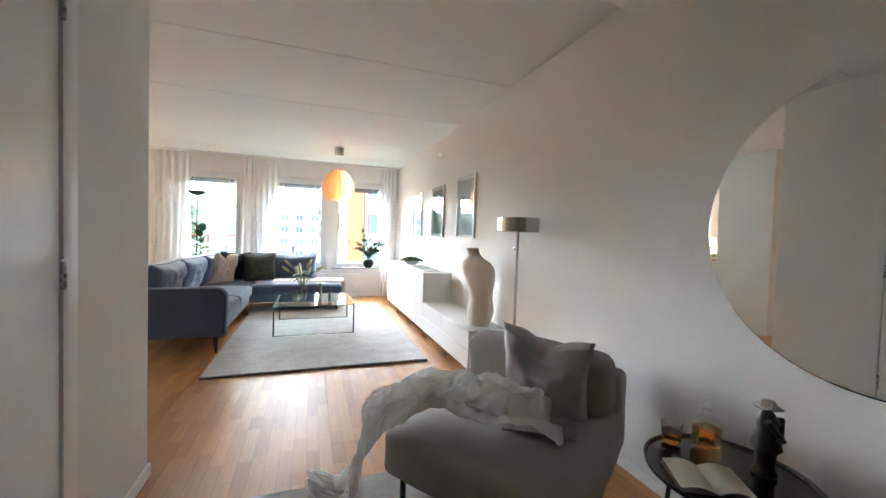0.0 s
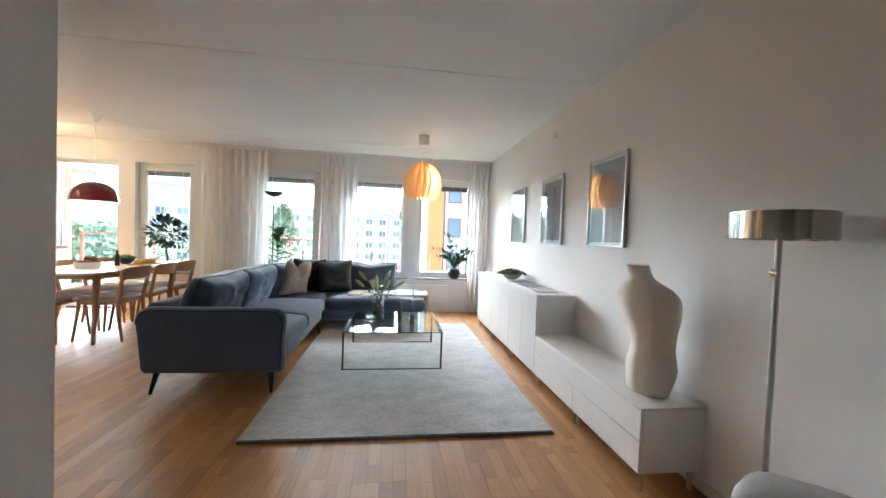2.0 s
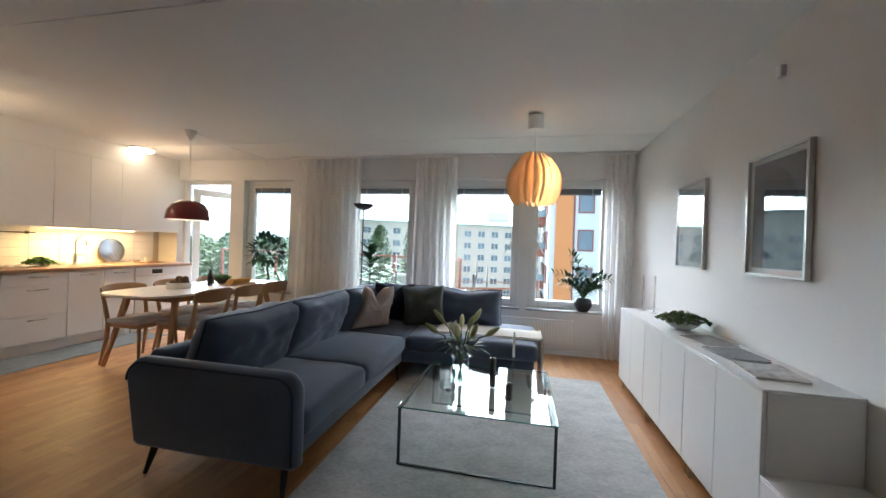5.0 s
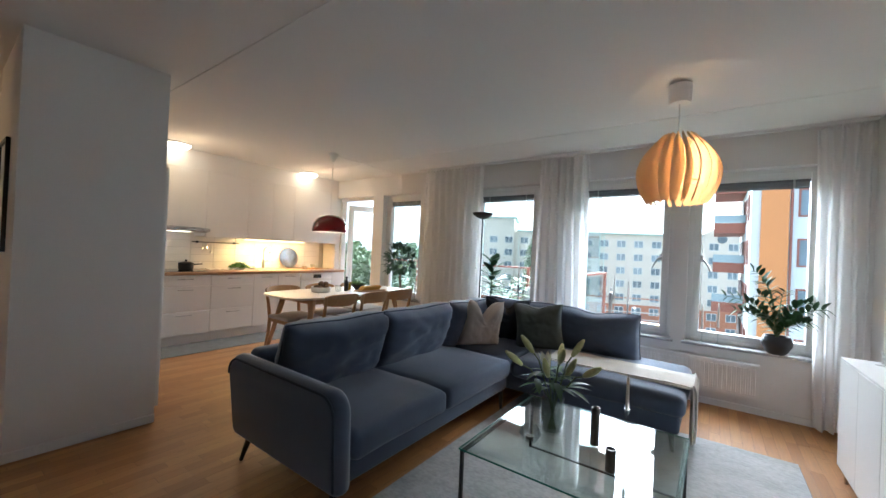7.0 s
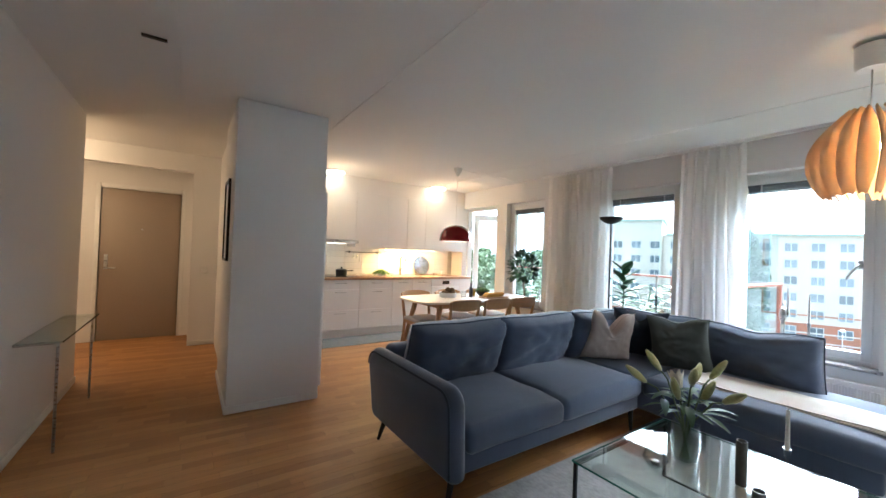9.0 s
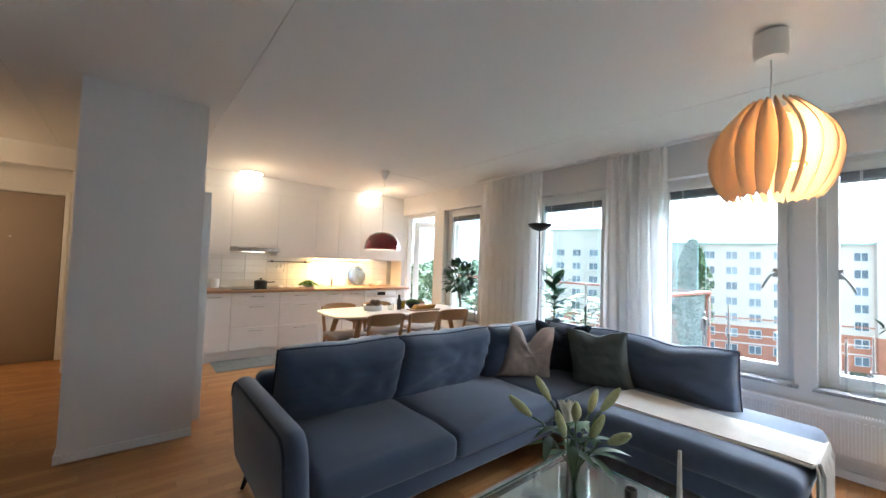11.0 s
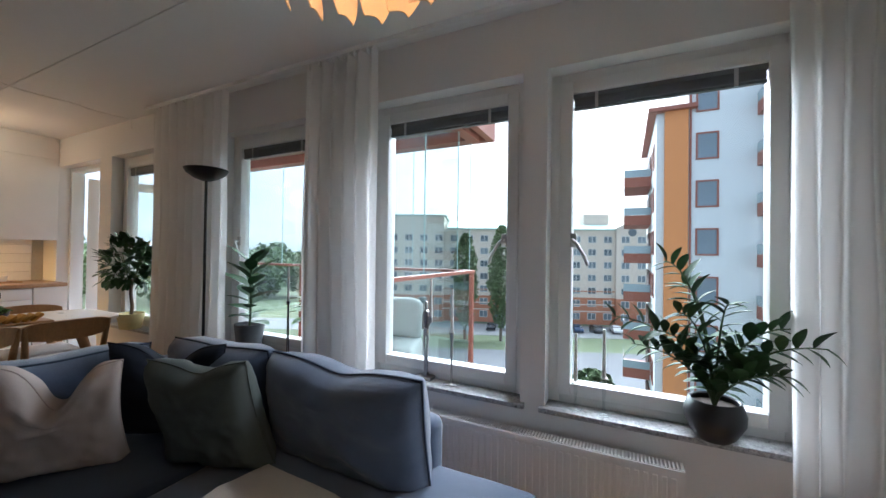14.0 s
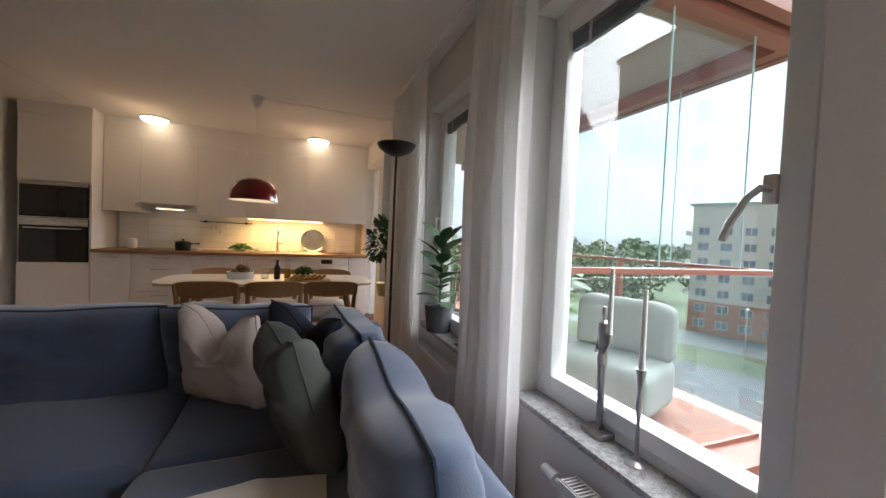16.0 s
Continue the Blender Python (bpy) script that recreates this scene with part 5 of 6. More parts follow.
part("fleece", sheet(throw, 190, 100), FLEECE, th, smooth=80)
r2 = thing("small_rug", DAY @ pose(0.15, 1.45, 0), "pale grey flat-woven rug under the lounge chair", "rug")
part("weave", sheet(lambda u, v: Vector((-0.65 + 1.35 * u, -0.9 + 1.4 * v, 0.008 + 0.0015 * noise.noise(Vector((u * 20, v * 20, 0))))), 24, 24, -0.007), mat("pale_weave", (0.36, 0.345, 0.32), 0.95, var=0.25, scale=20, grain=150, stretch=(1, 6, 1), bump=0.6), r2)
stb = thing("side_table", DAY @ pose(1.375, 0.83, 0), "round black side table beside the lounge chair", "side table")
part("top", lathe([(0, 0.50), (0.24, 0.50), (0.252, 0.506), (0.255, 0.52), (0.248, 0.52), (0.243, 0.511), (0, 0.511)], seg=64), mat("black_lacquer", (0.02, 0.021, 0.024), 0.25, var=0.2), stb)
for k in range(3):
    a = 2.1 * k
    part("leg", rods(((0.20 * math.cos(a), 0.20 * math.sin(a), 0), (0.16 * math.cos(a), 0.16 * math.sin(a), 0.50), 0.008)), BLACK, stb)
SZ = 0.5115
ob = thing("open_book", DAY @ pose(1.27, 0.83, SZ, 0, 0, -32), "open book with cream pages on the side table", "book")


def page(sign):
    return lambda u, v: Vector((sign * (0.002 + 0.105 * u), -0.08 + 0.16 * v, 0.004 + 0.020 * math.sin(min(1, u * 1.15) * math.pi * 0.75) * (1 - 0.45 * u)))


PAGE = mat("book_paper", (0.66, 0.60, 0.50), 0.85, var=0.05, scale=20, grain=200)
part("cover", boxes((-0.112, 0.112, -0.083, 0.083, 0, 0.003)), mat("book_cover", (0.2, 0.17, 0.13), 0.6), ob)
for sgn in (-1, 1):
    part("page_block", sheet(page(sgn), 14, 6, 0.003), PAGE, ob)
wg = thing("whisky_glass", DAY @ pose(1.36, 1.03, SZ), "tumbler half filled with amber drink on the side table", "glass")
part("wall", lathe([(0, 0), (0.033, 0), (0.038, 0.09), (0.0355, 0.09), (0.031, 0.01), (0, 0.01)], seg=32), DRINKGLASS, wg)
AMBER = thick_glass("amber_drink", (0.75, 0.26, 0.05), 1.33)
part("drink", lathe([(0, 0.0115), (0.0305, 0.0115), (0.0335, 0.055), (0, 0.055)], seg=28), AMBER, wg, "amber drink")
dc = thing("decanter", DAY @ pose(1.47, 0.97, SZ), "square glass decanter of amber spirit with a round stopper", "decanter")
part("bottle", boxes((-0.04, 0.04, -0.04, 0.04, 0, 0.115), bev=0.008), DRINKGLASS, dc)
part("spirit", boxes((-0.035, 0.035, -0.035, 0.035, 0.006, 0.085), bev=0.005), AMBER, dc, "amber spirit")
part("neck", lathe([(0.04, 0.112), (0.018, 0.13), (0.016, 0.145), (0.022, 0.148), (0, 0.148)], seg=24), DRINKGLASS, dc)
part("stopper", lathe([(0, 0.148), (0.012, 0.15), (0.022, 0.168), (0.014, 0.186), (0, 0.19)], seg=24), DRINKGLASS, dc)
sf = bmesh.new()
lathe([(0, 0), (0.032, 0), (0.036, 0.012), (0.026, 0.03), (0.03, 0.08), (0.045, 0.10), (0.03, 0.16), (0.034, 0.19), (0.02, 0.215), (0.012, 0.225), (0.02, 0.24), (0, 0.25)], seg=28, bm=sf)
for sx in (-1, 1):
    rod(sf, (sx * 0.036, -0.02, 0.20), (-sx * 0.01, -0.045, 0.135), 0.011, 0.009)
solid("figurine", sf, mat("figurine_black", (0.015, 0.014, 0.014), 0.35, var=0.3), "small black and silver figurine on the side table", "figurine", DAY @ pose(1.50, 0.79, SZ))
cap = thing("figurine_hat", DAY @ pose(1.50, 0.79, SZ + 0.236), "silver hat on the small figurine", "hat")
part("brim", lathe([(0, 0.03), (0.018, 0.026), (0.026, 0.012), (0.045, 0.004), (0.044, 0.001), (0.02, 0.004), (0, 0.008)], seg=28), CHROME, cap)

# ---- plants ----


def leaf_mesh(name, length, width, material, curl=0.25, fold=0.25, n=6):
    """One leaf along +y with a midrib fold and a drooping tip."""
    bm = bmesh.new()
    rows = []
    for i in range(n + 1):
        t = i / n
        w = width * math.sin(math.pi * min(0.97, t * 0.92 + 0.05)) ** 0.8
        y, z = length * t, -curl * length * t * t
        rows.append([bm.verts.new((-w, y, z + fold * w)), bm.verts.new((0, y, z)), bm.verts.new((w, y, z + fold * w))])
    for a, b in zip(rows, rows[1:]):
        for k in (0, 1):
            bm.faces.new((a[k], a[k + 1], b[k + 1], b[k]))
    return mesh_of(name, bm, material, 80)


ZZ = leaf_mesh("zz_leaf", 0.095, 0.023, LEAF, 0.25, 0.3)
zz = thing("zz_plant", pose(1.17, 7.40, ZS + 0.025), "glossy dark green plant in a round black pot on sill", "potted plant")
part("pot", lathe([(0, 0), (0.055, 0), (0.075, 0.02), (0.104, 0.075), (0.106, 0.11), (0.092, 0.155), (0.085, 0.16), (0.08, 0.155), (0.09, 0.11), (0.06, 0.10), (0, 0.10)], seg=40), POTBLACK, zz, "round black glazed pot")
part("soil", lathe([(0, 0.135), (0.084, 0.135)], seg=24), SOIL, zz)
rnd = random.Random(5)
for k, (dx, dy, h) in enumerate(((-0.18, -0.02, 0.58), (-0.10, 0.03, 0.48), (-0.38, -0.06, 0.34), (-0.30, -0.02, 0.22), (0.28, -0.17, 0.30), (0.22, -0.05, 0.34), (0.10, 0.03, 0.26), (0.03, -0.08, 0.42), (-0.04, -0.06, 0.20), (0.20, -0.12, 0.18), (-0.22, -0.09, 0.30), (0.14, -0.10, 0.20), (-0.14, -0.10, 0.38))):
    pts = []
    for i in range(10):
        t = i / 9
        pts.append(Vector((dx * t ** 1.4, dy * t, 0.13 + h * math.sin(t * math.pi / 2) ** 0.9)))
    st = part("stem", sweep(pts, 0.006, 6, taper=lambda t: 1 - 0.6 * t), STEM, zz)
    for i in range(3, 19):
        t = i / 18.5
        p = Vector((dx * t ** 1.4, dy * t, 0.13 + h * math.sin(t * math.pi / 2) ** 0.9))
        d = Vector((dx, dy, h * math.cos(t * math.pi / 2) + 0.05)).normalized()
        side = d.cross(Vector((0, 1, 0.3))).normalized() * (1 if i % 2 else -1)
        v = (side * 0.9 + d * 0.75 + Vector((rnd.uniform(-0.2, 0.2), rnd.uniform(-0.35, 0.35), rnd.uniform(-0.1, 0.2)))).normalized()
        q = v.to_track_quat("Y", "Z").to_matrix().to_4x4()
        s2 = rnd.uniform(0.75, 1.15) * (1 - 0.35 * abs(t - 0.55))
        part("leaf", ZZ, LEAF, st, m=Matrix.Translation(p) @ q @ Matrix.Diagonal((s2, s2, s2, 1)))

RUB = leaf_mesh("rubber_leaf", 0.18, 0.052, LEAF, 0.12, 0.2)
rp = thing("rubber_plant", pose(-1.655, 7.42, ZS + 0.025) @ Matrix.Scale(1.18, 4), "young rubber plant in a grey pot on the windowsill", "potted plant")
part("pot", lathe([(0, 0), (0.07, 0), (0.088, 0.16), (0.082, 0.16), (0.07, 0.13), (0, 0.13)], seg=36), POTGREY, rp, "matt grey pot")
part("soil", lathe([(0, 0.14), (0.076, 0.14)], seg=24), SOIL, rp)
part("stem", sweep([(0, 0, 0.13), (0.01, 0, 0.3), (0.0, 0.0, 0.45), (0.02, 0, 0.56)], 0.007, 6), STEM, rp)
for i in range(22):
    a, z = 2.4 * i, 0.17 + 0.018 * i
    v = Vector((math.cos(a), math.sin(a) * 0.75, 0.1 + 0.04 * i)).normalized()
    s2 = 0.92 + 0.25 * math.sin(i * 1.7)
    part("leaf", RUB, LEAF, rp, m=Matrix.Translation((0.005, 0, z)) @ v.to_track_quat("Y", "Z").to_matrix().to_4x4() @ Matrix.Diagonal((s2, s2, s2, 1)))

BAY = leaf_mesh("bay_leaf", 0.088, 0.026, LEAF, 0.2, 0.2, 4)
bt = thing("small_tree", pose(-3.23, 7.38, ZS + 0.025), "small round-crowned potted tree on the windowsill", "potted plant")
part("pot", lathe([(0, 0), (0.08, 0), (0.105, 0.14), (0.098, 0.14), (0.085, 0.12), (0, 0.12)], seg=36), mat("yellow_ceramic", (0.55, 0.47, 0.22), 0.5), bt, "pale yellow pot")
part("trunk", sweep([(0, 0, 0.10), (0.012, 0.005, 0.2), (-0.01, 0, 0.32), (0.005, 0, 0.45)], 0.014, 8), mat("bark", (0.12, 0.08, 0.05), 0.9, var=0.3, scale=20, bump=0.5), bt)
rnd = random.Random(9)
cb = bmesh.new()
for _ in range(11):
    a, e = rnd.uniform(0, 6.28), rnd.uniform(0.1, 1.3)
    sweep([(0.0, 0, 0.38), (0.1 * math.cos(a) * math.cos(e), 0.09 * math.sin(a) * math.cos(e), 0.43 + 0.12 * math.sin(e)), (0.19 * math.cos(a) * math.cos(e), 0.14 * math.sin(a) * math.cos(e), 0.48 + 0.24 * math.sin(e))], 0.004, 5, bm=cb)
part("branches", cb, STEM, bt)
for _ in range(300):
    a, e, r = rnd.uniform(0, 6.28), math.asin(rnd.uniform(-0.75, 1)), rnd.uniform(0.45, 1.0) ** 0.5
    p = Vector((0.27 * r * math.cos(a) * math.cos(e), 0.17 * r * math.sin(a) * math.cos(e) - 0.03, 0.58 + 0.25 * r * math.sin(e)))
    v = (p - Vector((0, 0, 0.5)) + Vector((rnd.uniform(-0.15, 0.15), rnd.uniform(-0.15, 0.15), rnd.uniform(-0.2, 0.1)))).normalized()
    s2 = rnd.uniform(0.7, 1.2)
    part("leaf", BAY, LEAF, bt, m=Matrix.Translation(p) @ v.to_track_quat("Y", "Z").to_matrix().to_4x4() @ Matrix.Diagonal((s2, s2, s2, 1)))

# trailing plant in a bowl on the sideboard
tb2 = thing("bowl_plant", pose(1.545, 5.50, 0.769), "pale green trailing plant in a grey bowl on the sideboard", "potted plant")
part("bowl", lathe([(0, 0), (0.05, 0), (0.10, 0.035), (0.125, 0.075), (0.118, 0.075), (0.09, 0.035), (0, 0.012)], seg=36), mat("pale_stoneware", (0.38, 0.39, 0.37), 0.5), tb2)
part("foliage", tuft(420, 0.17, 0.07, 0.018, 21, 0.06), mat("sage_leaf", (0.13, 0.19, 0.07), 0.6, var=0.4, scale=30), tb2, "small pale green leaves", smooth=0)
for i, (x, y, w, l, rz, c, lab) in enumerate(((1.55, 5.14, 0.20, 0.24, 14, (0.12, 0.11, 0.10), "dark covered magazine lying on the white sideboard"), (1.54, 4.83, 0.20, 0.25, 4, (0.10, 0.10, 0.105), "glossy dark magazine lying on the white sideboard"), (1.53, 4.53, 0.20, 0.25, -6, (0.42, 0.40, 0.37), "pale grey magazine lying on the white sideboard"))):
    m = thing("magazine", pose(x, y, 0.769, 0, 0, rz), lab, "magazine", "magazines on the sideboard")
    part("pages", boxes((-w / 2, w / 2, -l / 2, l / 2, 0, 0.008), bev=0.001, seg=1), PAPER, m)
    part("cover", sheet(lambda u, v: Vector((-w / 2 + w * u, -l / 2 + l * v, 0.0085 + 0.004 * u * u)), 8, 8, 0.0008), mat("magazine_cover", c, 0.3, var=0.6, scale=14, grain=30), m)


def candlestick(x, y, z, h, candle, material, label, name="candlestick", wax=WAX):
    c = thing(name, pose(x, y, z), label, "candlestick")
    part("stick", lathe([(0, 0), (0.034, 0.001), (0.034, 0.004), (0.012, 0.012), (0.006, 0.03), (0.005, h * 0.45), (0.011, h * 0.6), (0.006, h * 0.75), (0.012, h - 0.02), (0.016, h), (0, h)], seg=28), material, c)
    part("candle", rods(((0, 0, h - 0.006), (0, 0, h + candle), 0.0095, 0.006)), wax, c, "white taper candle")
    part("wick", rods(((0, 0, h + candle), (0, 0, h + candle + 0.008), 0.001), seg=5), BLACK, c)


candlestick(-0.02, 7.455, ZS + 0.025, 0.29, 0.24, PEWTER, "pewter candlestick with a white candle on the granite sill")
candlestick(0.637, 7.43, ZS + 0.025, 0.14, 0.22, DRINKGLASS, "clear glass candlestick with a white candle on the sill", "glass_candlestick")
candlestick(0.76, 7.43, ZS + 0.025, 0.17, 0.22, DRINKGLASS, "clear glass candlestick with a white candle on the sill", "glass_candlestick")
candlestick(1.52, 6.32, 0.769, 0.08, 0.24, WHITE, "white candlestick with a thin candle on the sideboard")
candlestick(1.58, 6.19, 0.769, 0.07, 0.26, WHITE, "white candlestick with a thin candle on the sideboard")
candlestick(0.374, 5.155, 0.3635, 0.20, 0.16, DRINKGLASS, "clear glass candlestick with a white candle on the coffee table", "glass_candlestick")
candlestick(-2.95, 7.42, ZS + 0.025, 0.10, 0.18, PEWTER, "small metal candlestick with a candle on the sill")
bs = thing("iron_candlestick", pose(-1.27, 7.43, ZS + 0.025), "thin black iron candlestick with a tall candle", "candlestick")
part("foot", boxes((-0.05, 0.05, -0.03, 0.03, 0, 0.006), bev=0.001, seg=1), BLACK, bs)
part("rod", rods(((-0.006, 0, 0.005), (-0.003, 0, 0.36), 0.004), ((0.012, 0, 0.005), (0.004, 0, 0.36), 0.004)), BLACK, bs)
part("cup", lathe([(0, 0.355), (0.012, 0.355), (0.013, 0.38), (0, 0.38)], seg=16), BLACK, bs)
part("candle", rods(((0, 0, 0.38), (0, 0, 0.62), 0.0095, 0.006)), WAX, bs)
fg = bmesh.new()
box(fg, -0.05, 0.05, -0.035, 0.035, 0, 0.02, 0.003, 1)
box(fg, -0.015, 0.015, -0.012, 0.012, 0.02, 0.035)
for sx in (-1, 1):
    sweep([(sx * 0.005, 0, 0.03), (sx * 0.007, 0.004, 0.12), (sx * 0.011, 0, 0.20), (sx * 0.010, 0, 0.26)], 0.007, 8, bm=fg)
    sweep([(sx * 0.018, 0, 0.385), (sx * 0.026, 0.004, 0.33), (sx * 0.016, -0.012, 0.285), (sx * 0.004, -0.018, 0.30)], 0.005, 8, bm=fg)
lathe([(0, 0.245), (0.017, 0.25), (0.014, 0.30), (0.021, 0.37), (0.018, 0.39), (0.006, 0.40), (0.006, 0.41), (0.011, 0.425), (0.008, 0.445), (0, 0.45)], seg=16, bm=fg)
rod(fg, (0.035, -0.01, 0.33), (0.035, -0.01, 0.36), 0.012)
rod(fg, (0.02, -0.008, 0.335), (0.035, -0.01, 0.335), 0.004)
solid("metal_figurine", fg, PEWTER, "slender pewter figurine holding a candle on the sill", "figurine", pose(-0.195, 7.475, ZS + 0.025))
fc = thing("candle", pose(-0.16, 7.465, ZS + 0.025 + 0.36), "white taper candle held by the pewter figurine", "candle")
part("wax", rods(((0, 0, 0), (0, 0, 0.22), 0.0095, 0.006)), WAX, fc)

# things on the coffee table
CT = 0.3635
va = thing("lily_vase", pose(0.02, 5.08, CT), "clear glass vase of white lilies on the coffee table", "vase")
part("vase", lathe([(0, 0), (0.045, 0), (0.05, 0.006), (0.064, 0.09), (0.058, 0.17), (0.062, 0.19), (0.059, 0.19), (0.055, 0.17), (0.060, 0.09), (0.046, 0.012), (0, 0.012)], seg=40), DRINKGLASS, va)
part("water", lathe([(0, 0.0135), (0.0455, 0.0135), (0.0585, 0.09), (0.0575, 0.11), (0, 0.11)], seg=32), clear_glass("water", (0.88, 0.93, 0.91), 0.05), va)
LILYLEAF = leaf_mesh("lily_leaf", 0.19, 0.022, LEAF, 0.35, 0.3)
BUDM = mat("lily_bud", (0.46, 0.47, 0.22), 0.55, var=0.2, scale=30)
LILYW = mat("lily_white", (0.74, 0.71, 0.60), 0.6, var=0.06, scale=30)
rnd = random.Random(2)
bud_me = mesh_of("bud", lathe([(0, 0), (0.010, 0.008), (0.019, 0.05), (0.017, 0.085), (0.008, 0.118), (0, 0.125)], seg=10), BUDM, 60)
petal = leaf_mesh("petal", 0.12, 0.020, LILYW, -0.05, 0.5)
for k in range(9):
    a = 0.7 * k + 0.3
    lean = 0.06 + 0.06 * (k % 3)
    tip = Vector((lean * math.cos(a), lean * 0.85 * math.sin(a), 0.30 + 0.05 * ((k * 2) % 3)))
    st = part("stem", sweep([(0.02 * math.cos(a + 3), 0.02 * math.sin(a + 3), 0.015), (0.02 * math.cos(a), 0.02 * math.sin(a), 0.18), tip * 0.75 + Vector((0, 0, 0.07)), tip], 0.004, 6), STEM, va)
    for j in range(3):
        v = Vector((math.cos(a + 1.4 * j), math.sin(a + 1.4 * j), rnd.uniform(-0.1, 0.5))).normalized()
        part("leaf", LILYLEAF, LEAF, st, m=Matrix.Translation(tip * (0.45 + 0.11 * j) + Vector((0, 0, 0.10 - 0.015 * j))) @ v.to_track_quat("Y", "Z").to_matrix().to_4x4() @ Matrix.Scale(rnd.uniform(0.55, 0.85), 4))
    v = (Vector((tip.x, tip.y, 0.13))).normalized()
    q = Matrix.Translation(tip) @ v.to_track_quat("Z", "Y").to_matrix().to_4x4()
    if k == 3:
        for j in range(6):
            part("petal", petal, LILYW, st, "white lily petal", m=q @ pose(0, 0, 0, 0, 0, 60 * j) @ pose(0, 0.006, 0, 72, 0, 0))
    else:
        part("bud", bud_me, BUDM, st, "pale green lily bud", m=q)
for x, y, r, h in ((0.24, 5.09, 0.021, 0.19), (0.356, 4.89, 0.022, 0.10)):
    c = thing("bronze_holder", pose(x, y, CT), "dark bronze cylinder candle holder on the coffee table", "candle holder", "bronze candle holders")
    part("tube", lathe([(0, 0), (r, 0), (r, h), (r - 0.003, h), (r - 0.003, h - 0.02), (0, h - 0.02)], seg=32), BRONZE, c)
tl = thing("tealight_bowl", pose(-0.037, 4.914, CT), "small clear glass tealight bowl on the coffee table", "candle holder")
part("bowl", lathe([(0, 0), (0.035, 0), (0.055, 0.035), (0.042, 0.07), (0.039, 0.07), (0.050, 0.035), (0.032, 0.006), (0, 0.006)], seg=32), DRINKGLASS, tl)
part("tealight", lathe([(0, 0.0065), (0.019, 0.0065), (0.019, 0.022), (0, 0.022)], seg=20), BRONZE, tl)

# ---- the balcony ----
REDPAINT = mat("red_brown_paint", (0.27, 0.09, 0.055), 0.55, var=0.12, scale=6)
SOFFIT = mat("soffit_grey", (0.30, 0.25, 0.22), 0.8, var=0.08)
BALGLASS = clear_glass("balcony_glass", (0.95, 0.98, 0.975), 0.035)
EDGEGLASS = mat("pane_edge", (0.35, 0.5, 0.48), 0.3)
YB0, YB1, BXE = YN + T, 9.45, -0.70
bal = thing("balcony", pose(0, 0, 0), "glazed balcony with red-brown posts and glass rails", "balcony", kind="structure")
part("slab", boxes((-5.9, -0.52, YB0, YB1 + 0.22, -0.25, -0.03)), REDPAINT, bal)
part("deck", boxes((-5.9, BXE - 0.03, YB0, YB1 - 0.03, -0.029, -0.005)), mat("red_deck", (0.27, 0.11, 0.07), 0.8, var=0.2, scale=8), bal)
part("roof_slab", boxes((-5.9, -0.60, YB0, YB1 + 0.15, 2.66, 2.88)), SOFFIT, bal)
part("roof_edge", boxes((-5.95, -0.52, YB1 + 0.15, YB1 + 0.22, 2.58, 2.93), (-0.60, -0.52, YB0, YB1 + 0.15, 2.58, 2.93)), REDPAINT, bal)
part("roof_beam", boxes((-5.9, BXE + 0.06, YB1 - 0.08, YB1 + 0.02, 2.54, 2.655), (BXE - 0.06, BXE + 0.06, YB0, YB1 - 0.08, 2.54, 2.655)), REDPAINT, bal)
part("parapet_above", boxes((-5.9, -0.56, YB1 + 0.10, YB1 + 0.13, 2.94, 3.88), (-0.59, -0.56, YB0, YB1 + 0.10, 2.94, 3.88)), mat("perforated_panel", (0.42, 0.33, 0.30), 0.6, var=0.2, scale=200), bal)
part("handrail", boxes((-5.9, BXE + 0.03, YB1 - 0.03, YB1 + 0.03, 1.07, 1.10), (BXE - 0.03, BXE + 0.03, YB0, YB1 - 0.03, 1.07, 1.10)), REDPAINT, bal)
for x, y in [(BXE, YB1), (BXE, YB0 + 0.03)] + [(BXE - 1.3 * k, YB1) for k in range(1, 5)]:
    part("post", boxes((x - 0.022, x + 0.022, y - 0.022, y + 0.022, -0.03, 1.069)), REDPAINT, bal)
for k in range(4):
    part("rail_pane", boxes((BXE - 1.3 * k - 1.27, BXE - 1.3 * k - 0.03, YB1 - 0.006, YB1 + 0.002, 0.03, 1.05)), BALGLASS, bal, smooth=0).visible_shadow = False
part("rail_pane", boxes((BXE - 0.004, BXE + 0.004, YB0 + 0.06, YB1 - 0.03, 0.03, 1.05)), BALGLASS, bal, smooth=0).visible_shadow = False
for k in range(7):
    a = BXE - 0.02 - 0.74 * k
    part("upper_pane", boxes((a - 0.735, a - 0.005, YB1 - 0.02, YB1 - 0.013, 1.105, 2.535)), BALGLASS, bal, smooth=0).visible_shadow = False
    part("pane_edge", boxes((a - 0.005, a, YB1 - 0.021, YB1 - 0.012, 1.105, 2.535)), EDGEGLASS, bal)
for k in range(2):
    a = YB0 + 0.02 + 0.70 * k
    part("upper_pane", boxes((BXE - 0.004, BXE + 0.003, a, a + 0.695, 1.105, 2.535)), BALGLASS, bal, smooth=0).visible_shadow = False
    part("pane_edge", boxes((BXE - 0.005, BXE + 0.004, a + 0.695, a + 0.70, 1.105, 2.535)), EDGEGLASS, bal)
so2 = thing("outdoor_sofa", pose(-1.40, 8.75, -0.005, 0, 0, 20), "white cushioned outdoor seat on the balcony", "outdoor sofa")
OUTW = mat("outdoor_canvas", (0.34, 0.35, 0.33), 0.9, var=0.06, bump=0.2)
part("seat", soft_box(-0.38, 0.38, -0.30, 0.30, 0.05, 0.38, 0.06, 0.02, 0.01, 1), OUTW, so2)
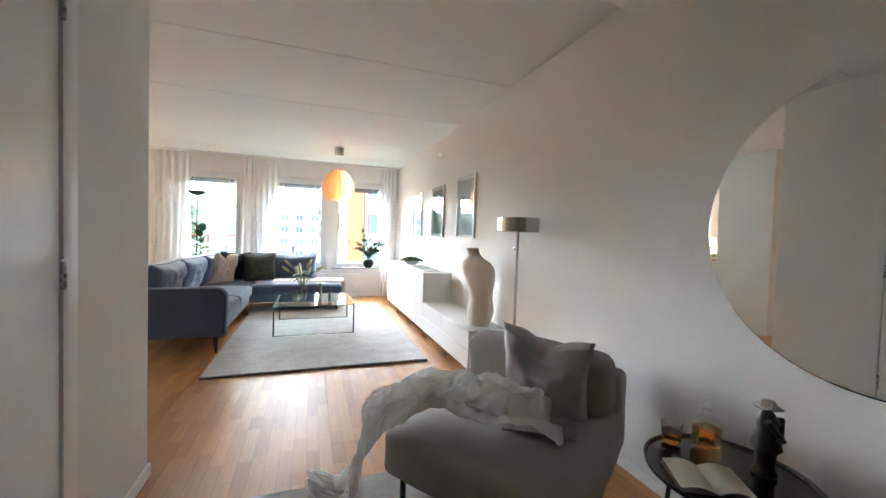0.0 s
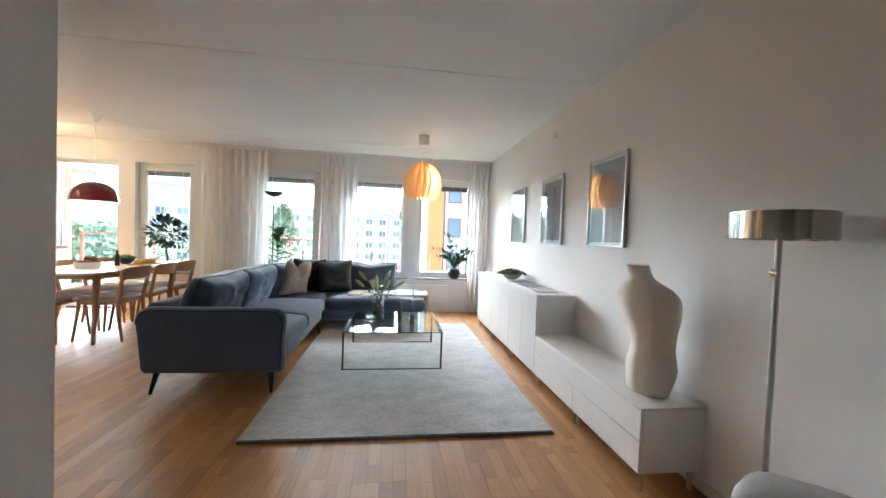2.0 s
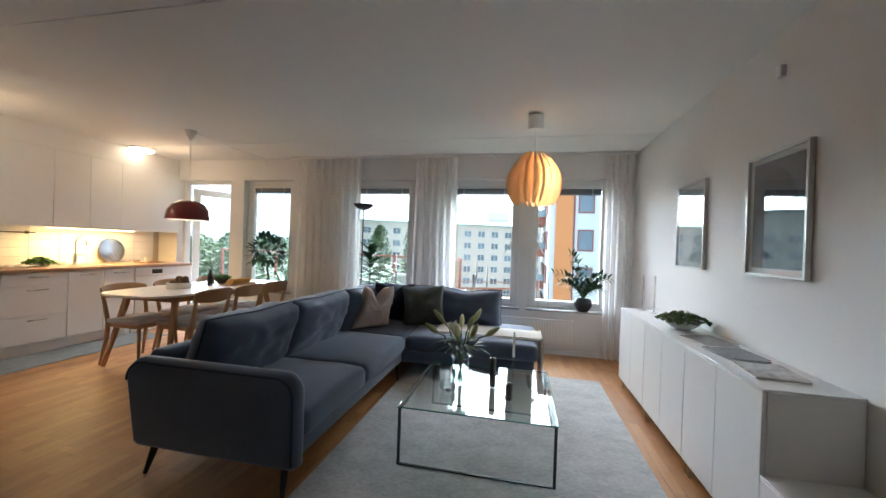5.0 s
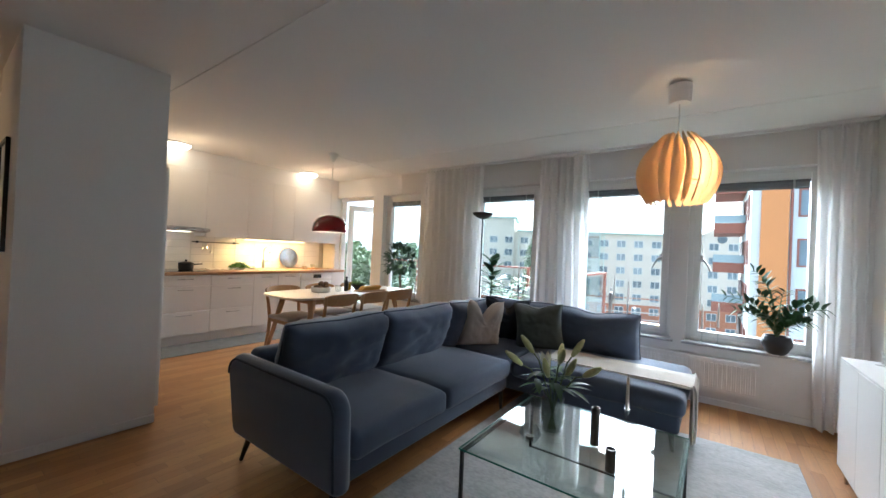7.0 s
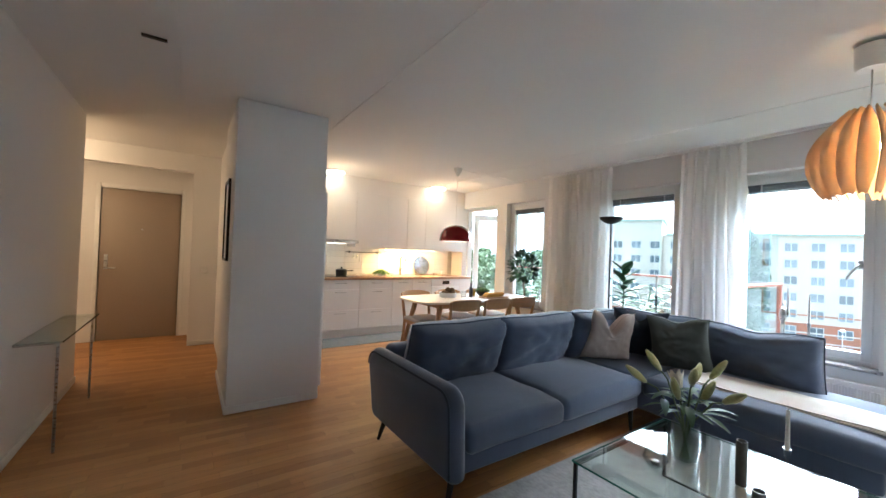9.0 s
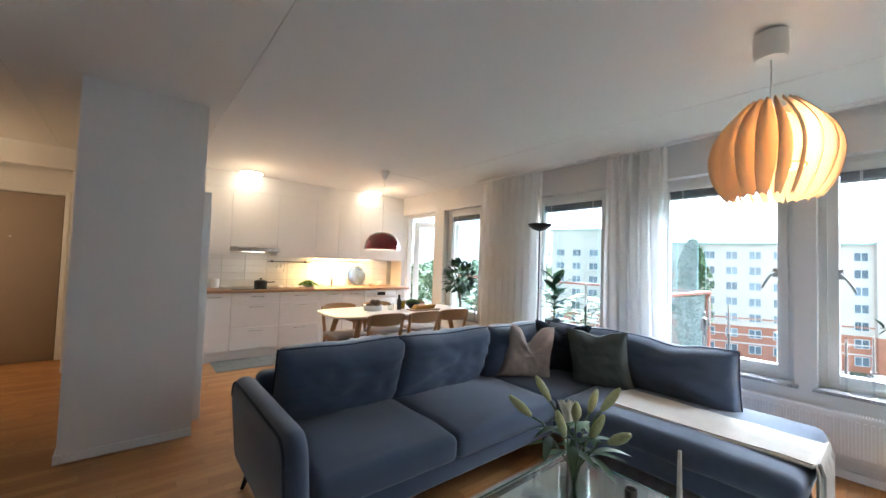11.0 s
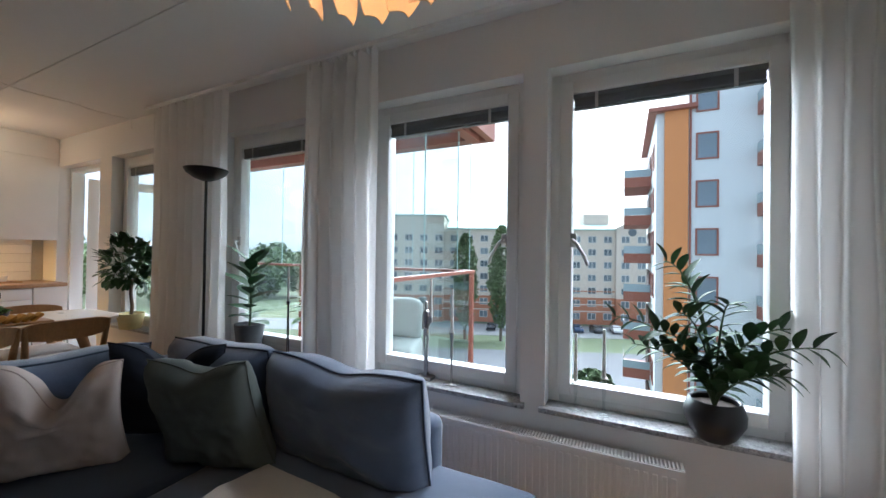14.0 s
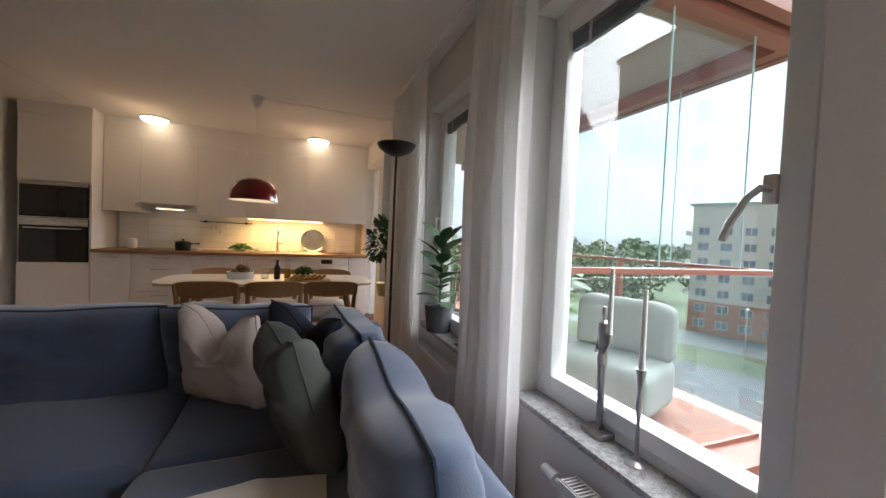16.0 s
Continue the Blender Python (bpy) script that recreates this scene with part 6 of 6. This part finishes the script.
part("backrest", soft_box(-0.38, 0.38, 0.14, 0.34, 0.36, 0.78, 0.07, 0.03, 0.015, 2), OUTW, so2)


def palm(x, y, n, h, spread, label, size=0.26, seed=1):
    p = thing("balcony_plant", pose(x, y, -0.005), label, "potted plant")
    part("pot", lathe([(0, 0), (0.14, 0), (0.17, 0.30), (0.155, 0.30), (0.14, 0.26), (0, 0.26)], seg=28), POTGREY, p)
    me = leaf_mesh("palm_leaf", size, size * 0.24, mat("outdoor_leaf", (0.10, 0.19, 0.05), 0.5, var=0.4, scale=12), 0.3, 0.2)
    r = random.Random(seed)
    for k in range(n):
        a = 2.4 * k
        t = Vector((spread * math.cos(a) * r.uniform(0.4, 1), spread * math.sin(a) * r.uniform(0.4, 1), h * r.uniform(0.6, 1.05)))
        s = part("stem", sweep([(0, 0, 0.25), (t.x * 0.3, t.y * 0.3, t.z * 0.7), t], 0.006, 5), STEM, p)
        for j in range(3):
            v = Vector((math.cos(a + 1.6 * (j - 1)), math.sin(a + 1.6 * (j - 1)), 0.25)).normalized()
            part("leaf", me, None, s, m=Matrix.Translation(t * (1 - 0.08 * j)) @ v.to_track_quat("Y", "Z").to_matrix().to_4x4())


palm(-1.95, 8.55, 12, 0.95, 0.28, "broad-leaved green plant in a pot on the balcony", 0.26, 3)
palm(-3.6, 8.35, 16, 1.05, 0.38, "feathery green plant in a pot on the balcony", 0.22, 6)

# ---- the street ----
GZ = -15.0
solid("ground", boxes((-900, 900, 7.6, 1800, GZ - 1, GZ)), mat("grass_ground", (0.09, 0.11, 0.055), 0.95, var=0.35, scale=0.05, grain=2, bump=0.2), "wide grassy ground of the neighbourhood", "ground", kind="structure")
ROT = pose(-20, 94, GZ, 0, 0, 22)
solid("road", boxes((-160, 160, -46, -26, 0.01, 0.04)), mat("asphalt", (0.11, 0.11, 0.115), 0.9, var=0.15, scale=0.4, grain=20, bump=0.3), "grey asphalt street", "road", m=ROT, kind="structure")
solid("parking", boxes((-70, 80, -15, -3, 0.01, 0.05)), mat("pale_asphalt", (0.17, 0.17, 0.17), 0.9, var=0.15, scale=0.4, grain=20), "grey asphalt parking strip before the houses", "parking", m=ROT, kind="structure")
for k in range(16):
    part("lane_mark", boxes((-0.9 + 0 * k, 0.9, -0.07, 0.07, 0, 0.012)), mat("road_paint", (0.6, 0.6, 0.58), 0.8), None, m=ROT @ pose(-60 + 7 * k, -36, 0.042))
for o in [x for x in bpy.data.objects if x.name.startswith("lane_mark")]:
    tagged(o, "white painted dash on the street", "road marking", "road markings", "structure")

WINGLASS = mat("facade_window", (0.13, 0.155, 0.175), 0.15, var=0.3, scale=0.6, by_object=0.4)
WFRAME = mat("facade_frame", (0.5, 0.5, 0.48), 0.6)
BEIGEF = mat("beige_facade", (0.55, 0.475, 0.40), 0.9, var=0.08, scale=0.4, grain=6, bump=0.2)
REDF = mat("red_brick_facade", (0.36, 0.15, 0.085), 0.9, var=0.15, scale=0.6, grain=9, bump=0.2)
ROOFG = mat("green_metal_roof", (0.34, 0.43, 0.38), 0.6, var=0.06, scale=1)
fb = thing("apartment_building", ROT, "long beige apartment building with a red brick base and green roof", "building")
part("wall", boxes((-20, 66, 0, 14, 6.2, 22.0), (-34, -20.01, -1.5, 14, 6.2, 25.0), (20, 27, -1.0, 0, 6.2, 22.6)), BEIGEF, fb)
part("base_wall", boxes((-20, 66, -0.05, 14, 0, 6.19), (-34, -20.01, -1.55, 14, 0, 6.19), (20, 27, -1.05, -0.05, 0, 6.19)), REDF, fb)
for z in (2.9, 4.5, 6.0, 7.6):
    part("band", boxes((-20, 66, -0.12, -0.051, z, z + 0.25)), BEIGEF if z < 6 else REDF, fb)
part("roof", boxes((-19.3, 67, -0.8, 14.5, 22.0, 22.35), (-34.6, -19.4, -2.1, 14.5, 25.0, 25.35)), ROOFG, fb)
rb = bmesh.new()
q = [rb.verts.new(c) for c in ((-19.3, -0.8, 22.36), (67, -0.8, 22.36), (67, 7, 24.6), (-19.3, 7, 24.6), (67, 14.5, 22.36), (-19.3, 14.5, 22.36))]
rb.faces.new(q[:4]), rb.faces.new((q[3], q[2], q[4], q[5])), rb.faces.new((q[0], q[3], q[5])), rb.faces.new((q[1], q[4], q[2]))
part("pitched_roof", rb, ROOFG, fb, smooth=0)
for x0 in (19.5, 50):
    gb = bmesh.new()
    q = [gb.verts.new(c) for c in ((x0, -1.2, 22.4), (x0 + 8, -1.2, 22.4), (x0 + 4, -1.2, 24.4), (x0, 3, 22.4), (x0 + 8, 3, 22.4), (x0 + 4, 5, 24.4))]
    gb.faces.new(q[:3]), gb.faces.new((q[0], q[2], q[5], q[3])), gb.faces.new((q[1], q[4], q[5], q[2])), gb.faces.new((q[3], q[5], q[4]))
    part("gable", gb, BEIGEF, fb, smooth=0)
    part("round_window", lathe([(0, 0), (0.9, 0), (0.9, 0.2), (0, 0.2)], seg=24), WINGLASS, fb, m=pose(x0 + 4, -1.05, 21.6, 90, 0, 0))
part("roof_box", boxes((14, 20, 4, 9, 23.5, 26.2), (40, 46, 4, 9, 23.5, 26.0)), BEIGEF, fb)
wf_me = mesh_of("window_frame", boxes((-0.95, -0.85, -0.08, 0, -0.8, 0.8), (0.85, 0.95, -0.08, 0, -0.8, 0.8), (-0.85, 0.85, -0.08, 0, 0.7, 0.8), (-0.85, 0.85, -0.08, 0, -0.8, -0.7), (-0.06, 0.06, -0.08, 0, -0.7, 0.7)), WFRAME, 0)
wp_me = mesh_of("pane", boxes((-0.85, 0.85, -0.03, 0, -0.7, 0.7)), WINGLASS, 0)
for f in range(7):
    for c in range(27):
        x = -32.0 + 3.6 * c
        y = -1.56 if x < -20.5 else (-1.06 if 20 < x < 27 else -0.06)
        w = part("window", wf_me, WFRAME, fb, m=pose(x, y, 1.9 + 3.0 * f))
        part("pane", wp_me, WINGLASS, w)
for f in range(5):
    part("balcony", boxes((-35.6, -34.01, 0.5, 4.5, 7.0 + 3 * f, 7.2 + 3 * f), (-35.6, -35.5, 0.5, 4.5, 7.2 + 3 * f, 8.1 + 3 * f)), WFRAME, fb)

# tall white and orange house with balconies
WHITEF = mat("white_render", (0.66, 0.66, 0.65), 0.9, var=0.05, scale=0.5, grain=8, bump=0.15)
ORANGEF = mat("orange_render", (0.62, 0.25, 0.09), 0.9, var=0.06, scale=0.5, grain=8)
DARKF = mat("dark_recess", (0.10, 0.07, 0.06), 0.8, var=0.2)
nb = thing("apartment_tower", pose(2.6, 33.5, GZ), "tall white and orange apartment house with red-brown balconies", "building")
part("wall", boxes((1.75, 22, 0, 16, 0, 33)), WHITEF, nb, "white rendered wall")
part("orange_wall", boxes((0.45, 1.749, -0.15, 12, 0, 25.6)), ORANGEF, nb, "orange rendered wall")
part("side_wall", boxes((0, 0.449, 0.1, 12, 0, 25.6)), WHITEF, nb)
part("roof", boxes((-0.5, 2.2, -0.5, 12.3, 25.6, 25.85), (1.6, 22.3, -0.3, 16.3, 33, 33.3)), REDPAINT, nb)
part("downpipe", rods(((1.86, -0.1, 0), (1.86, -0.1, 33), 0.06)), REDPAINT, nb)
tf = mesh_of("tower_frame", boxes((-0.6, -0.5, -0.06, 0, -0.85, 0.85), (0.5, 0.6, -0.06, 0, -0.85, 0.85), (-0.5, 0.5, -0.06, 0, 0.75, 0.85), (-0.5, 0.5, -0.06, 0, -0.85, -0.75)), REDPAINT, 0)
tpn = mesh_of("tower_pane", boxes((-0.5, 0.5, -0.02, 0, -0.75, 0.75)), mat("tower_window", (0.17, 0.205, 0.235), 0.15, var=0.3, scale=0.6), 0)
for f in range(10):
    for x in (2.75, 14.0):
        w = part("window", tf, REDPAINT, nb, m=pose(x, -0.002, 2.2 + 3.0 * f))
        part("pane", tpn, None, w)
    for y in (2.0, 4.5):
        if f < 8:
            w = part("window", tf, REDPAINT, nb, m=pose(-0.002, y + 0.2, 2.2 + 3.0 * f, 0, 0, -90))
            part("pane", tpn, None, w)
for f in range(10):
    for x0, x1, y0, y1 in ((-1.9, -0.02, 5.0, 10.0), (5.2, 9.5, -1.7, -0.02)):
        if f > 7 and x0 < 0:
            continue
        z = 0.9 + 3.0 * f
        b = part("balcony", boxes((x0, x1, y0, y1, z - 0.2, z), (x0, x0 + 0.06, y0, y1, z, z + 0.55), (x0 + 0.06, x1, y0, y0 + 0.06, z, z + 0.55)), REDPAINT, nb, "red-brown balcony")
        part("glass_rail", boxes((x0, x0 + 0.03, y0, y1, z + 0.56, z + 1.15), (x0 + 0.03, x1, y0, y0 + 0.03, z + 0.56, z + 1.15)), mat("rail_glass", (0.30, 0.36, 0.38), 0.15), b)
        # dark panel behind each balcony: the recess's shade is put into its colour
        part("balcony_door", boxes((x1 - 0.1, x1 + 0.0, y0 + 0.5, y1 - 0.5, z, z + 2.2)) if x0 < 0 else boxes((x0 + 0.4, x1 - 0.4, y1 - 0.1, y1, z, z + 2.2)), DARKF, b)

# parked cars


def car(x, y, rz, color, label):
    c = thing("parked_car", ROT @ pose(x, y, 0.05, 0, 0, rz), label, "car", "parked cars")
    paint = mat("car_paint", color, 0.25, 0.2, var=0.03, coat=0.5)
    b = bmesh.new()
    prof = ((-2.1, 0.35), (-2.15, 0.75), (-1.95, 0.95), (-1.35, 1.0), (-0.75, 1.42), (0.85, 1.45), (1.75, 1.0), (2.1, 0.9), (2.12, 0.35))
    A = [b.verts.new((px, -0.85 + (0.15 if pz > 1.1 else 0), pz)) for px, pz in prof]
    B2 = [b.verts.new((px, 0.85 - (0.15 if pz > 1.1 else 0), pz)) for px, pz in prof]
    b.faces.new(A), b.faces.new(B2[::-1])
    for k in range(len(prof)):
        j = (k + 1) % len(prof)
        b.faces.new((A[k], A[j], B2[j], B2[k]))
    part("body", b, paint, c)
    part("side_window", boxes((-1.0, 1.2, -0.80, 0.80, 1.03, 1.36)), OVENBLACK, c)
    wheel = mesh_of("wheel", rods(((0, -0.1, 0), (0, 0.1, 0), 0.32), seg=16), BLACK, 40)
    for wx in (-1.3, 1.35):
        for wy in (-0.82, 0.82):
            part("wheel", wheel, BLACK, c, m=pose(wx, wy, 0.32))


for i, (x, col, lab) in enumerate(((-9, (0.03, 0.03, 0.035), "black parked car before the houses"), (-5.5, (0.55, 0.55, 0.55), "white parked car before the houses"), (-2, (0.25, 0.26, 0.27), "silver parked car before the houses"), (3, (0.05, 0.05, 0.06), "dark grey parked car before the houses"), (9, (0.03, 0.05, 0.10), "dark blue parked car before the houses"), (13, (0.06, 0.06, 0.065), "dark grey parked car before the houses"), (17, (0.6, 0.6, 0.6), "white parked car before the houses"), (21, (0.04, 0.04, 0.045), "black parked car before the houses"), (26, (0.2, 0.2, 0.21), "silver parked car before the houses"))):
    car(x, -9, 82 + 5 * (i % 3), col, lab)
for x, y in ((-22, -22), (2, -22), (24, -22)):
    sl2 = thing("street_lamp", ROT @ pose(x, y, 0), "thin grey street lamp by the road", "street lamp")
    part("pole", rods(((0, 0, 0), (0, 0, 8), 0.09, 0.06)), METAL, sl2)
    part("head", lathe([(0, 8), (0.25, 8.05), (0.25, 8.2), (0, 8.35)], seg=16), TRIM, sl2)


def crown(n, rx, rz, seed, size, gaps=0.25):
    """A crown of many small leaf clumps with an uneven outline."""
    r = random.Random(seed)
    vs, fs = [], []
    for _ in range(n):
        a, t, z = r.uniform(0, 6.283), r.random() ** 0.4, r.uniform(-1, 1)
        w = max(0.05, (1 - abs(z) ** 2.2)) ** 0.55 * (1 + 0.28 * noise.noise(Vector((math.cos(a) * 1.5, math.sin(a) * 1.5, z * 4 + seed))))
        if noise.noise(Vector((a * 1.2, z * 3.5, seed * 1.3))) > gaps:
            continue
        p = Vector((rx * t * w * math.cos(a), rx * t * w * math.sin(a), rz * z))
        m = Euler((r.uniform(-1.2, 1.2), r.uniform(-1.2, 1.2), r.uniform(0, 6.28))).to_matrix()
        s, k = size * r.uniform(0.6, 1.4), len(vs)
        vs += [p + m @ Vector(c) * s for c in ((-1, -0.3, 0), (0, -0.6, 0.2), (1, 0, 0), (0.1, 0.7, 0.2))]
        fs.append((k, k + 1, k + 2, k + 3))
    me = bpy.data.meshes.new("crown")
    me.from_pydata(vs, [], fs)
    return me


TREELEAF = mat("tree_leaf", (0.085, 0.125, 0.045), 0.7, var=0.45, scale=0.9, grain=6)
BARK = mat("tree_bark", (0.10, 0.08, 0.06), 0.95, var=0.3, scale=3, bump=0.5)


def tree(x, y, h, rx, trunk, seed, label, size=0.3, n=2600):
    t = thing("tree", pose(x, y, GZ), label, "tree")
    part("trunk", sweep([(0, 0, 0), (0.1, 0, h * 0.3), (0, 0.1, h * 0.6), (0, 0, h * 0.92)], 0.012 * h + 0.05, 8, taper=lambda u: 1 - 0.85 * u), BARK, t)
    lb = bmesh.new()
    for k in range(9):
        a, z = 2.4 * k, h * (0.25 + 0.06 * k)
        sweep([(0, 0, z), (rx * 0.4 * math.cos(a), rx * 0.4 * math.sin(a), z + h * 0.07), (rx * 0.75 * math.cos(a), rx * 0.75 * math.sin(a), z + h * 0.16)], 0.08, 5, bm=lb, taper=lambda u: 1 - 0.7 * u)
    part("limbs", lb, BARK, t)
    me = crown(n, rx, (h - trunk) / 2, seed, size)
    me.materials.append(TREELEAF)
    part("crown", me, TREELEAF, t, m=pose(0, 0, (h + trunk) / 2))


tree(-20, 73, 21.5, 2.6, 2.5, 3, "tall slim poplar tree by the parking", 0.32, 4200)
tree(-26.5, 71, 20, 2.5, 2.5, 5, "tall slim poplar tree by the parking", 0.32, 4000)
tree(-2.0, 45, 5.0, 2.3, 0.6, 8, "low round green street tree", 0.22, 2600)
tree(-7.5, 40, 4.5, 2.0, 0.5, 9, "low round green street tree", 0.22, 2400)
tree(-52, 62, 15, 5.0, 3.0, 11, "broad green tree beside the street", 0.45, 3000)
tree(-44, 55, 12, 4.2, 2.5, 12, "broad green tree beside the street", 0.42, 2800)
# far woods, uncountable
vs, fs = [], []
rnd = random.Random(31)
for k in range(230):
    ang = radians(rnd.uniform(92, 172))
    d = rnd.uniform(130, 320)
    bx, by, hh = d * math.cos(ang), d * math.sin(ang), rnd.uniform(13, 20)
    for _ in range(150):
        a, e, r = rnd.uniform(0, 6.28), rnd.uniform(-1, 1), rnd.random() ** 0.4
        c = math.sqrt(max(0, 1 - e * e)) * r
        p = Vector((bx + 7.5 * c * math.cos(a), by + 7.5 * c * math.sin(a), GZ + hh * 0.55 + hh * 0.45 * e))
        m = Euler((rnd.uniform(-1.2, 1.2), rnd.uniform(-1.2, 1.2), rnd.uniform(0, 6.28))).to_matrix()
        s, i = rnd.uniform(0.7, 1.7), len(vs)
        vs += [p + m @ Vector(cc) * s for cc in ((-1, -0.4, 0), (0, -0.7, 0.2), (1, 0, 0), (0.1, 0.8, 0.2))]
        fs.append((i, i + 1, i + 2, i + 3))
wm = bpy.data.meshes.new("woods")
wm.from_pydata(vs, [], fs)
wm.materials.append(TREELEAF)
tagged(new("far_woods", wm), "distant dark green woods along the horizon", "woods", kind="stuff")

# ---- tiles behind the worktop ----
tile_me = mesh_of("tile", boxes((0, 0.008, 0.0015, 0.2985, 0.0015, 0.0985), bev=0.0015, seg=1), TILE, 0)
tiles = solid("wall_tiles", boxes((KXK, KXK + 0.003, 4.085, KYN - 0.001, 0.914, 1.42)), GROUT, "white glazed tiles behind the worktop", "tiles", kind="structure", m=KIT)
for r in range(5):
    for c in range(10):
        part("tile", tile_me, TILE, tiles, m=pose(KXK + 0.003, 4.115 + 0.30 * c, 0.915 + 0.10 * r))

# ---- oak floor boards: three strips of staves in each board ----
floor_mat = bpy.data.materials.new("oak_parquet")
floor_mat.use_nodes = True
n = floor_mat.node_tree.nodes
p = n["Principled BSDF"]
co, info, add, sc = n.new("ShaderNodeTexCoord"), n.new("ShaderNodeObjectInfo"), n.new("ShaderNodeVectorMath"), n.new("ShaderNodeVectorMath")
add.operation, sc.operation = "ADD", "MULTIPLY"
sc.inputs[1].default_value = (0, 37.0, 0)
link(info.outputs["Random"], sc.inputs[0])
link(co.outputs["Object"], add.inputs[0])
link(sc.outputs[0], add.inputs[1])
swap = n.new("ShaderNodeMapping")
swap.inputs["Rotation"].default_value = (0, 0, radians(90))
link(add.outputs[0], swap.inputs[0])
brick = n.new("ShaderNodeTexBrick")
brick.offset, brick.offset_frequency, brick.squash = 0.37, 2, 1.0
for key, v in (("Scale", 1.0), ("Mortar Size", 0.0006), ("Brick Width", 0.42), ("Row Height", 0.0665), ("Bias", 0.0)):
    brick.inputs[key].default_value = v
brick.inputs["Color1"].default_value, brick.inputs["Color2"].default_value, brick.inputs["Mortar"].default_value = (0.50, 0.255, 0.088, 1), (0.36, 0.165, 0.052, 1), (0.14, 0.06, 0.02, 1)
link(swap.outputs[0], brick.inputs["Vector"])
gm = n.new("ShaderNodeMapping")
gm.inputs["Scale"].default_value = (26, 1.6, 26)
link(add.outputs[0], gm.inputs[0])
grain = n.new("ShaderNodeTexNoise")
grain.inputs["Scale"].default_value, grain.inputs["Detail"].default_value, grain.inputs["Distortion"].default_value = 3.0, 6, 0.6
link(gm.outputs[0], grain.inputs["Vector"])
gr = n.new("ShaderNodeMapRange")
gr.inputs["To Min"].default_value, gr.inputs["To Max"].default_value = 0.72, 1.28
link(grain.outputs["Fac"], gr.inputs[0])
mul = n.new("ShaderNodeVectorMath")
mul.operation = "SCALE"
link(brick.outputs["Color"], mul.inputs[0])
link(gr.outputs[0], mul.inputs["Scale"])
link(mul.outputs[0], p.inputs["Base Color"])
rr = n.new("ShaderNodeMapRange")
rr.inputs["To Min"].default_value, rr.inputs["To Max"].default_value = 0.36, 0.52
link(grain.outputs["Fac"], rr.inputs[0])
link(rr.outputs[0], p.inputs["Roughness"])
bmp = n.new("ShaderNodeBump")
bmp.inputs["Strength"].default_value, bmp.inputs["Distance"].default_value = 0.08, 0.001
link(grain.outputs["Fac"], bmp.inputs["Height"])
link(bmp.outputs[0], p.inputs["Normal"])
boards = thing("oak_floor", pose(0, 0, 0), "warm oiled oak parquet boards, lightly worn", "floor", kind="structure")
BW, BL = 0.1995, 2.2
board_me = mesh_of("board", boxes((0.0003, BW - 0.0003, 0.0003, BL - 0.0003, -0.014, 0.0), bev=0.0006, seg=1), floor_mat, 0)
cut_me = {}
for i in range(39):
    x = -5.93 + BW * i
    if x > XR:
        continue
    y = -2.8 - (i * 0.83) % BL
    while y < YN:
        a, b = max(y, -2.7), min(y + BL, YN + 0.02)
        if b - a > 0.05:
            full = b - a > BL - 0.001
            me = board_me if full else mesh_of("board", boxes((0.0003, BW - 0.0003, 0.0003, b - a - 0.0003, -0.014, 0.0), bev=0.0006, seg=1), floor_mat, 0)
            part("board", me, floor_mat, boards, m=pose(x, a, 0))
        y += BL
